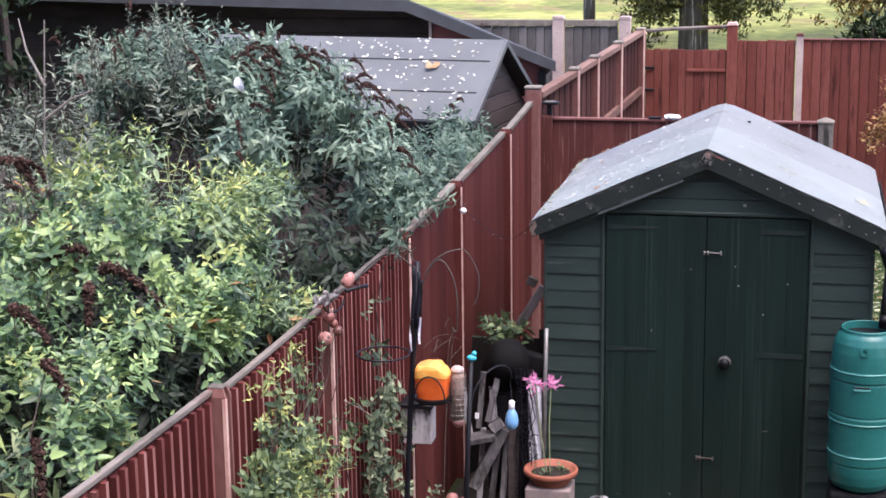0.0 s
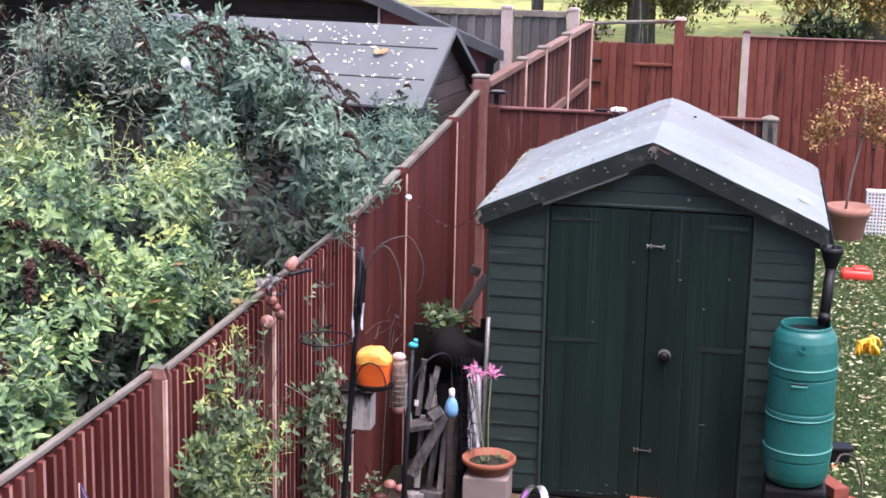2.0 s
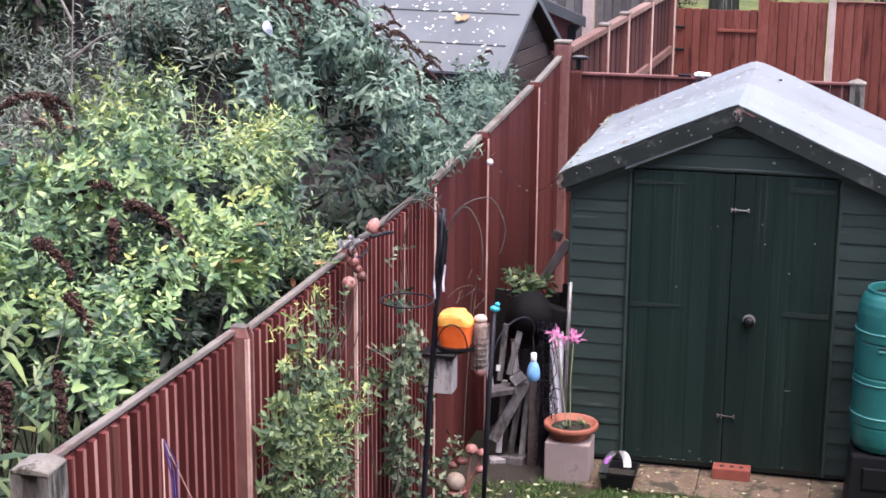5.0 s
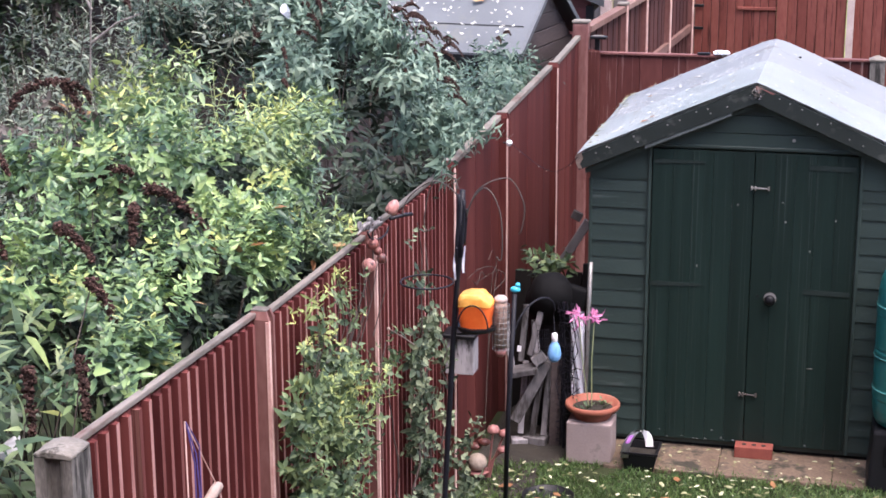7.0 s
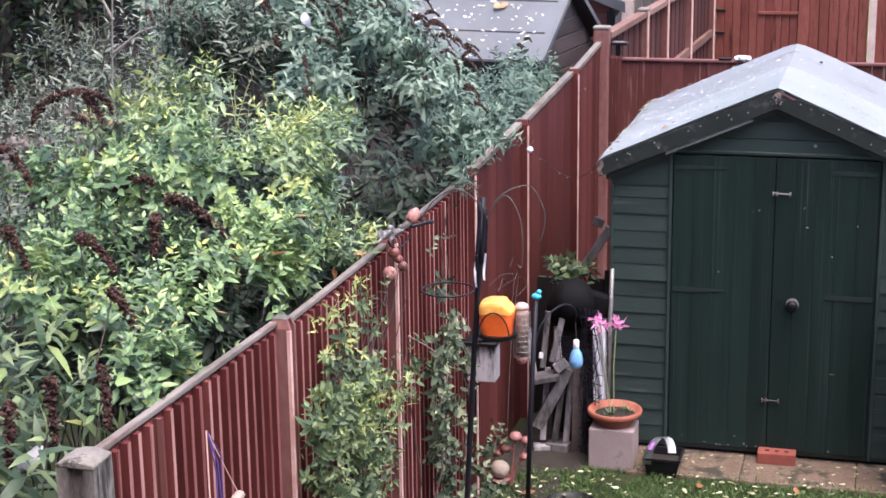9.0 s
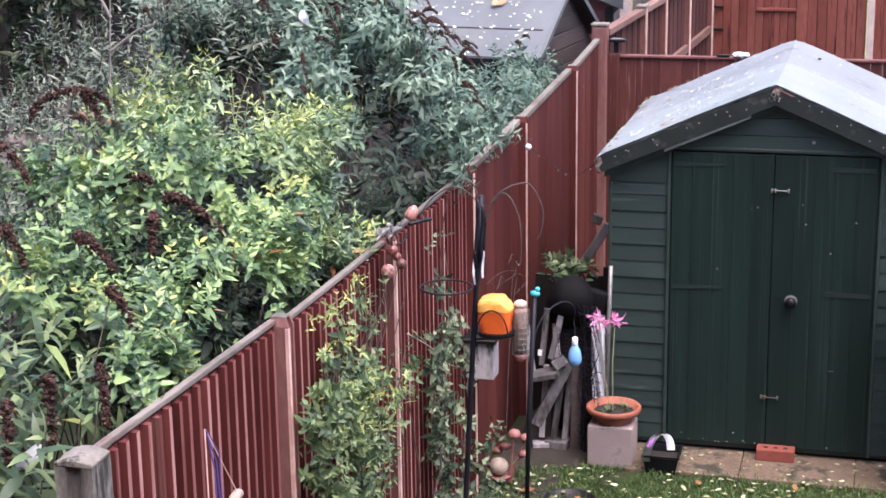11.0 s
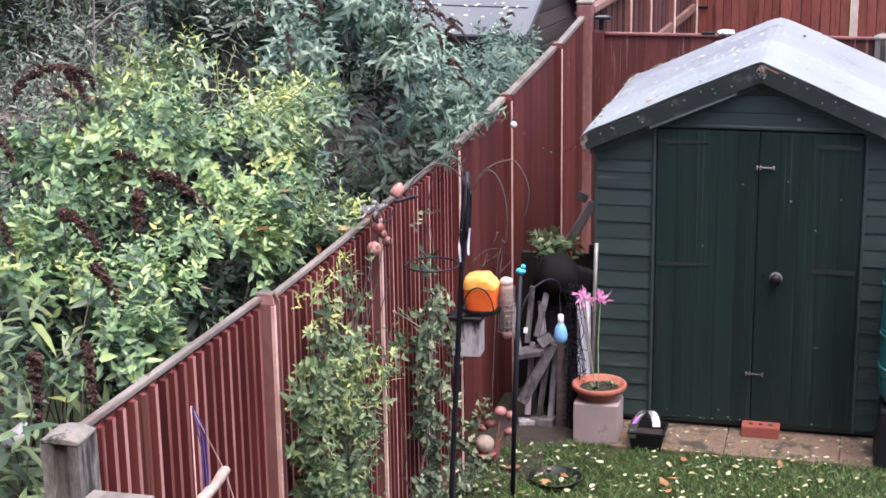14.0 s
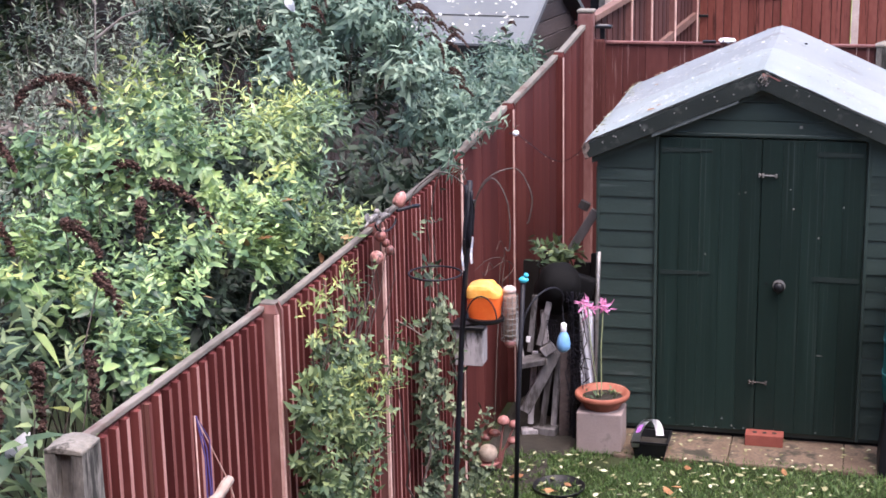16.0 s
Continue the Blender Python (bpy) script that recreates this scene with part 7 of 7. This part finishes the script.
def white_scraps():
    """Two pale torn scraps caught in the shrubs."""
    for x, y, z, ln, tip in ((-1.72, -0.2, 2.52, 0.085, 20), (-1.16, -4.56, 1.60, 0.11, -35)):
        s = settle(thing("plastic_scrap", x, y, z, "white torn scrap caught among the leaves", "litter", "white scraps"))
        bm = bmesh.new()
        rows = []
        for i in range(7):
            u = i / 6
            w = 0.3 * ln * math.sin(math.pi * min(1.0, u * 0.92 + 0.08)) + 0.004
            c = Vector((ln * (u - 0.5) * math.sin(math.radians(tip)), -0.03 * math.sin(3 * u), ln * (0.5 - u)))
            rows.append([bm.verts.new(c + Vector((k * w, -0.012 * abs(k), 0))) for k in (-1, -0.3, 0.4, 1)])
        for a, b in zip(rows, rows[1:]):
            for k in range(3):
                bm.faces.new((a[k], a[k + 1], b[k + 1], b[k]))
        bmesh.ops.solidify(bm, geom=bm.faces[:], thickness=0.002)
        part("scrap", bm, WHITE, s)


white_scraps()


# ---- lawn by the shed and beyond ----
def potted_tree():
    t = thing("potted_tree", 2.475, 7.75, 0, "small golden-leaved tree in a terracotta pot", "tree")
    part("pot", lathe([(0, 0), (0.15, 0.0), (0.16, 0.01), (0.20, 0.27), (0.225, 0.275), (0.23, 0.36), (0.215, 0.365), (0.205, 0.33), (0, 0.31)], 32), PALE_TERRACOTTA, t, "pale terracotta pot", True)
    part("trunk", tube([(-0.03, 0, 0.3), (0.0, 0, 0.58), (0.03, 0, 0.77), (0.09, 0, 1.085), (0.10, 0, 1.46)], 0.014, 8, None, 0.009), TWIG, t, "", True)
    g = np.random.default_rng(77)
    bm, tips = bmesh.new(), []
    for cx, cz, r, n in ((-0.18, 1.57, 0.11, 30), (-0.25, 1.17, 0.17, 52), (-0.37, 1.06, 0.09, 16), (0.09, 1.53, 0.09, 20), (0.30, 1.40, 0.17, 56), (0.20, 1.18, 0.14, 36), (0.35, 1.01, 0.09, 20), (-0.04, 1.36, 0.13, 14)):
        tube([(0.09, 0, 1.05 + 0.2 * (cz - 0.95)), (0.05 + cx * 0.5, 0, (cz + 1.1) / 2), (cx, 0, cz)], 0.007, 5, bm, 0.003)
        tips += [(cx + g.normal(0, r * 0.5), g.normal(0, r * 0.6), cz + g.normal(0, r * 0.5)) for _ in range(int(n * 1.5))]
    part("branches", bm, BARK, t)
    tips = np.array(tips)
    outs = g.normal(size=tips.shape)
    outs /= np.linalg.norm(outs, axis=1, keepdims=True)
    leaves_mesh("crown", *sprays(tips, outs, 6, (0.03, 0.055), (0.5, 0.75), 0.9, 0.0, 78), LEAF_GOLD, t, label="golden autumn leaves")


potted_tree()


def lattice_basket():
    b = thing("plastic_crate", 2.80, 8.05, 0, "white plastic lattice crate standing on end", "crate")
    for k in range(8):
        x = -0.12 + 0.24 * k / 7
        part("bar", box(x - 0.008, x + 0.008, -0.012, 0.0, 0.0, 0.46, 0.002), WHITE, b)
    for k in range(13):
        z = 0.01 + 0.44 * k / 12
        part("cross_bar", box(-0.13, 0.13, -0.010, 0.004, z - 0.008, z + 0.008, 0.002), WHITE, b)
    part("rim", box(-0.135, 0.135, -0.014, 0.12, 0.45, 0.47, 0.004), WHITE, b)
    for x in (-0.135, 0.12):
        part("side", box(x, x + 0.015, -0.014, 0.12, 0, 0.46, 0.003), WHITE, b)


lattice_basket()


def toys():
    r = thing("red_toy", 2.50, 6.05, 0, "bright red moulded plastic toy on the lawn", "toy")
    bm = box(-0.15, 0.13, -0.09, 0.09, 0.0, 0.10, 0.03)
    box(-0.05, 0.09, -0.06, 0.06, 0.085, 0.13, 0.02, bm)
    part("body", bm, SCARLET, r, "", True)
    y = thing("yellow_toy", 2.43, 3.56, 0, "yellow plastic toy of bent rods on the lawn", "toy")
    g = random.Random(29)
    for k in range(11):
        a = Vector((g.uniform(-0.10, 0.05), g.uniform(-0.06, 0.06), 0.012))
        b = Vector((g.uniform(-0.05, 0.12), g.uniform(-0.12, 0.06), 0.012 + 0.05 * g.random()))
        part("rod", tube(arc(a, b, g.uniform(0.05, 0.13), 8, (g.uniform(-0.3, 0.3), 0, 1)), 0.011, 7), YELLOW, y, "", True)


toys()


def hose_corner():
    h = thing("garden_hose", 2.10, 0.70, 0, "grey hose loop beside the water butt", "hose")
    part("hose", tube(bent([(-0.06, -0.5, 0.30), (-0.02, -0.4, 0.33), (0.06, -0.3, 0.28), (0.11, -0.28, 0.15), (0.13, -0.32, 0.012), (0.2, -0.2, 0.010)]), 0.0065, 8), RUSTY, h, "", True)
    c = thing("black_crate", 2.08, 1.05, 0, "broken black plastic crate on the grass", "crate")
    part("tub", box(-0.10, 0.10, -0.06, 0.06, 0, 0.10, 0.01), BLACK, c)
    part("lid", box(-0.10, 0.12, -0.07, 0.06, 0.102, 0.125, 0.006, m=pose(0, 0, 0, 0, -3, 4)), BLACK, c)
    for x, y, z, rz in ((2.06, 0.40, 0, 10), (2.14, 0.22, 0, -25), (2.04, 0.36, 0.068, 30)):
        b = thing("brick", x, y, z, "loose red brick beside the water butt", "brick", "loose bricks", rz=rz)
        part("body", box(-0.05, 0.05, -0.107, 0.107, 0, 0.066, 0.005), BRICK, b)
    f = thing("hanging_flower", 2.74, 8.60, 0, "dark garden ornament on a thin stake", "ornament")
    part("stake", tube([(0, 0, 0), (0, 0, 0.8)], 0.006, 6), BLACK_METAL, f)
    part("head", ball(0.018, m=pose(0, 0, 0.82), squash=(1, 0.6, 1.2)), BLACK_METAL, f)


hose_corner()


# ---- trees and hedges in the field ----
def big_tree(x, y, r, height, label, seed, boughs, mat, leaf=(0.05, 0.11)):
    """A field tree; boughs are the ends of its limbs, from the foot of the trunk."""
    t = thing("tree", x, y, 0, label, "tree", "field trees")
    g = np.random.default_rng(seed)
    zs = np.linspace(0, height, 9)
    part("trunk", tube([(0.05 * g.normal() * (z > 1.5), 0.05 * g.normal() * (z > 1.5), z) for z in zs], r * 1.12, 14, None, r * 0.5), TRUNK, t, "dark furrowed trunk", True)
    tips = []
    for bx, by, bz, spread in boughs:
        end = Vector((bx, by, bz))
        start = Vector((0, 0, min(height * 0.9, bz * 0.6 + 1.6)))
        mid = start.lerp(end, 0.55) + Vector((0, 0, 0.45))
        part("limb", tube([start, mid, end], r * 0.22, 6, None, 0.015), TRUNK, t, "", True)
        for _ in range(38):
            u = g.uniform(0.45, 1.05)
            c = start.lerp(mid, u * 2) if u < 0.5 else mid.lerp(end, (u - 0.5) * 2)
            q = c + Vector(g.normal(0, spread, 3)) - Vector((0, 0, 0.25 * u * spread))
            tips += [tuple(q + Vector(g.normal(0, 0.11, 3))) for _ in range(9)]
    tips = np.array(tips)
    outs = g.normal(size=tips.shape)
    outs /= np.linalg.norm(outs, axis=1, keepdims=True)
    leaves_mesh("crown", *sprays(tips, outs, 6, leaf, (0.5, 0.65), 0.9, -0.1, seed + 1), mat, t)


def ring_boughs(n, reach, z0, z1, spread, seed):
    g = random.Random(seed)
    return [(reach * g.uniform(0.6, 1) * math.cos(6.283 * k / n), reach * g.uniform(0.6, 1) * math.sin(6.283 * k / n), g.uniform(z0, z1), spread) for k in range(n)]


big_tree(-0.82, 24, 0.28, 7.5, "tall oak with dark furrowed trunk and turning leaves", 51,
         [(-0.75, -0.5, 0.85, 0.17), (-1.15, -0.4, 1.2, 0.2), (-0.45, -0.55, 1.35, 0.15), (-0.95, -0.6, 1.05, 0.16), (-0.6, -0.3, 1.25, 0.15), (0.55, -0.6, 1.02, 0.13), (0.85, -0.5, 0.92, 0.12), (1.25, -0.4, 1.25, 0.16), (1.7, -0.2, 1.15, 0.14), (0.45, 0.2, 1.35, 0.15)] + ring_boughs(9, 3.0, 2.2, 6.5, 0.4, 1), LEAF_OAK)
big_tree(-3.3, 27, 0.13, 6.0, "slender field tree with dark trunk", 52, [(-0.8, -0.3, 1.7, 0.22), (0.9, -0.3, 1.6, 0.2), (1.5, 0.2, 1.55, 0.2)] + ring_boughs(6, 2.2, 2.2, 5.0, 0.4, 2), LEAF_OAK)
big_tree(3.9, 27, 0.3, 7.0, "broad oak with golden-brown low boughs", 53, [(-1.6, -1.2, 1.0, 0.2), (-1.1, -1.4, 0.85, 0.2), (-0.6, -1.5, 1.05, 0.2), (0.0, -1.5, 0.9, 0.22), (-1.9, -0.8, 1.3, 0.2), (0.6, -1.2, 1.1, 0.22)] + ring_boughs(8, 3.0, 1.8, 5.5, 0.4, 3), LEAF_GOLDEN_OAK)
big_tree(8.5, 32, 0.35, 8.0, "field oak with dense autumn crown", 54, ring_boughs(12, 3.6, 1.2, 6.5, 0.4, 4), LEAF_OAK)


def field_bush(x, y, w, h, label, seed, mat, n=300):
    b = thing("field_bush", x, y, 0, label, "bush", "field bushes")
    g = np.random.default_rng(seed)
    v = g.normal(size=(n, 3))
    v /= np.linalg.norm(v, axis=1, keepdims=True)
    v[:, 2] = np.abs(v[:, 2])
    tips = v * np.array([w, w * 0.7, h]) * g.uniform(0.65, 1.05, (n, 1))
    leaves_mesh("crown", *sprays(tips, v, 8, (0.10, 0.2), (0.4, 0.6), 0.9, 0.0, seed), mat, b)
    bm = bmesh.new()
    for t in tips[::12]:
        tube([(0, 0, 0), tuple(t * 0.5), tuple(t)], 0.03, 5, bm, 0.01)
    part("stems", bm, BARK, b)


field_bush(2.75, 22, 0.95, 1.15, "dark green bush behind the back fence", 61, LEAF_DARK)
field_bush(-2.2, 38, 1.4, 0.9, "brownish bush in the field", 62, LEAF_OAK)
field_bush(-5.5, 40, 1.8, 1.2, "olive bush in the field", 63, LEAF_OAK)
field_bush(4.5, 42, 1.6, 0.7, "tawny bush in the field", 64, LEAF_GOLD, 160)


def dark_hedge():
    h = thing("hedge", -7.5, 4.6, 0, "tall dark evergreen hedge in deep shade", "hedge")
    g = np.random.default_rng(66)
    n = 1500
    pts = np.column_stack([g.uniform(-3.0, 2.0, n), g.normal(0, 0.3, n), g.uniform(0.2, 4.2, n)])
    outs = np.column_stack([g.normal(0, 0.5, n), np.full(n, -1.0), g.normal(0.2, 0.5, n)])
    outs /= np.linalg.norm(outs, axis=1, keepdims=True)
    leaves_mesh("leaves", *sprays(pts, outs, 8, (0.08, 0.16), (0.4, 0.6), 0.8, -0.1, 67), LEAF_DARK, h)
    bm = bmesh.new()
    for k in range(7):
        tube([(-2.8 + 0.75 * k, 0.1, 0), (-2.7 + 0.75 * k, 0.1, 2), (-2.75 + 0.75 * k, 0.1, 4)], 0.06, 6, bm, 0.02)
    part("trunk", bm, BARK, h)


dark_hedge()


def far_woods():
    bm_pts, outs = [], []
    g = np.random.default_rng(70)
    for x in np.linspace(-75, 75, 90):
        n = 40
        h = 6 + 3 * noise.noise(Vector((x * 0.12, 0, 0)))
        for _ in range(n):
            bm_pts.append((x + g.uniform(-1.4, 1.4), 95 + g.uniform(-3, 3), 1.3 + h * g.random()))
            outs.append((g.normal(), -1.0, g.normal()))
    outs = np.array(outs)
    outs /= np.linalg.norm(outs, axis=1, keepdims=True)
    w = leaves_mesh("far_woods", *sprays(np.array(bm_pts), outs, 5, (0.9, 1.7), (0.6, 0.8), 0.9, 0.0, 71), LEAF_DARK)
    tagged(w, "distant dark tree line beyond the field", "woods", kind="stuff")


far_woods()


# ---- fallen leaves and grass ----
def litter(name, n, place, size, mat, seed, label):
    g = np.random.default_rng(seed)
    base, up = [], []
    while len(base) < n:
        q = place(g)
        if q is None:
            continue
        base.append(q[0])
        up.append(q[1])
    base, up = np.array(base), np.array(up)
    a = g.uniform(0, 2 * math.pi, n)
    flat = np.column_stack([np.cos(a), np.sin(a), np.zeros(n)])
    flat -= up * (flat * up).sum(1, keepdims=True)
    ln = g.uniform(*size, n)
    ob = leaves_mesh(name, base - flat * ln[:, None] / 2 + up * 0.004, flat + up * 0.05, up + g.normal(size=up.shape) * 0.12, ln, ln * g.uniform(0.4, 0.75, n), mat, None, droop=0.04, fold=-0.1)
    return tagged(ob, label, "fallen leaves", kind="stuff")


def roof_z(x, y):
    """The height of the felt, x measured from the ridge."""
    front = y < 0.80
    r = (0.04 if front else 0.045) * (0.3 + 0.7 * smooth(-0.1, 0.5, y))
    return APEX - SLOPE * math.sqrt(x * x + r * r) + (0.009 if front else 0.002)


def on_roof(g):
    """Leaves gather on the left slope and towards the back."""
    u, y = g.random(), g.uniform(-0.05, SD)
    left = g.random() < 0.8
    if noise.noise(Vector((u * 4, y * 3, 2.0 if left else 7.0))) < g.uniform(-0.5, 0.35):
        return None
    e = (SW / 2 + OV) * u
    n = Vector((-SLOPE if left else SLOPE, 0, 1)).normalized()
    return (SW / 2 + (-e if left else e), y, roof_z(e, y) + 0.006), tuple(n)


litter("roof_leaves", 560, on_roof, (0.013, 0.036), LITTER_WHITE, 81, "small pale fallen leaves on the wet shed roof")
litter("roof_leaves", 9, lambda g: (lambda q: q if q and q[0][0] < 0.35 else None)(on_roof(g)), (0.03, 0.06), LITTER_TAN, 92, "tan fallen leaves caught along the shed's eave")
litter("eave_leaves", 60, lambda g: (lambda y: ((-OV + 0.03 + 0.07 * g.random() ** 2, y, EAVE + 0.030), (-0.3, 0, 1)))(g.uniform(-0.06, SD)), (0.018, 0.045), LITTER, 93, "pale and mossy leaf litter along the shed's eave")
litter("yellow_roof_leaf", 2, lambda g: ((1.76 + g.uniform(-0.02, 0.02), 0.28 + g.uniform(-0.03, 0.03), roof_z(0.845, 0.28) + 0.010), (SLOPE, 0, 0.9)), (0.08, 0.1), YELLOW_LEAF, 82, "yellow leaf on the shed roof")


def on_small_roof(g):
    u = g.random()
    x, y = g.uniform(-3.6, -1.15), 3.62 + 0.9 * u
    n = Vector((0, -0.6, 1)).normalized()
    return tuple(SHED_TURN @ Vector((x, y, 1.76 + 0.56 * u + 0.006))), tuple(n)


litter("roof_leaves", 330, on_small_roof, (0.02, 0.046), LITTER_WHITE, 83, "pale fallen leaves scattered on the slate-grey roof")
litter("roof_leaves", 3, lambda g: ((-1.62 + g.uniform(-0.05, 0.05), 4.2 + g.uniform(-0.05, 0.05), 1.76 + 0.6 * (4.2 - 3.62) + 0.02), (0, -0.5, 0.85)), (0.09, 0.13), LITTER_TAN, 84, "orange leaf on the slate-grey roof")


def on_lawn_front(g):
    return (g.uniform(-0.5, 2.4), g.uniform(-2.2, -0.46), 0.028), (g.normal() * 0.15, g.normal() * 0.15, 1)


def on_lawn_back(g):
    return (g.uniform(1.95, 4.0), g.uniform(0.0, 8.4), 0.028), (g.normal() * 0.15, g.normal() * 0.15, 1)


def on_slab(g):
    return (g.uniform(0.2, 2.0), g.uniform(-0.44, 0.0), 0.026), (g.normal() * 0.08, g.normal() * 0.08, 1)


litter("fallen_leaves", 620, on_lawn_front, (0.016, 0.055), LITTER, 85, "pale fallen leaves on the lawn")
litter("fallen_leaves", 30, on_lawn_front, (0.05, 0.095), LITTER_TAN, 86, "tan fallen leaves on the lawn")
litter("fallen_leaves", 3700, on_lawn_back, (0.025, 0.058), LITTER, 87, "pale fallen leaves thick on the lawn")
litter("fallen_leaves", 130, on_lawn_back, (0.04, 0.08), LITTER_TAN, 91, "tan and brown fallen leaves on the lawn")
litter("fallen_leaves", 120, on_slab, (0.012, 0.04), LITTER, 88, "pale leaves on the paving")
litter("fallen_leaves", 2, lambda g: ((-0.10 + g.uniform(-0.02, 0.02), -1.0, 0.024), (0.1, 0, 1)), (0.07, 0.09), LITTER_TAN, 89, "tan leaf in the black saucer")


def grass():
    g = np.random.default_rng(90)
    spots = []
    for (x0, x1, y0, y1, n, h) in ((-0.56, 2.4, -2.3, -0.36, 38000, 0.042), (1.95, 4.0, 0.0, 8.5, 70000, 0.05)):
        p = np.column_stack([g.uniform(x0, x1, n), g.uniform(y0, y1, n), np.full(n, 0.0)])
        keep = np.array([noise.noise(Vector((a * 2.5, b * 2.5, 4))) > (-0.12 - 0.5 * noise.noise(Vector((a * 23, b * 23, 1))) if a < -0.15 and b > -0.95 else -0.55) and not (a < -0.10 and b > -0.46) for a, b, _ in p])
        spots.append((p[keep], h))
    base = np.concatenate([p for p, _ in spots])
    ln = np.concatenate([np.full(len(p), h) for p, h in spots]) * g.uniform(0.5, 1.3, len(base))
    way = np.column_stack([g.normal(0, 0.55, len(base)), g.normal(0, 0.55, len(base)), np.ones(len(base))])
    up = np.column_stack([g.normal(size=(len(base), 2)), np.full(len(base), 0.2)])
    ob = leaves_mesh("grass", base, way, up, ln, np.full(len(base), 0.006), GRASS, None, droop=0.3, fold=0.1, full=False)
    tagged(ob, "short damp lawn grass", "grass", kind="stuff")


grass()
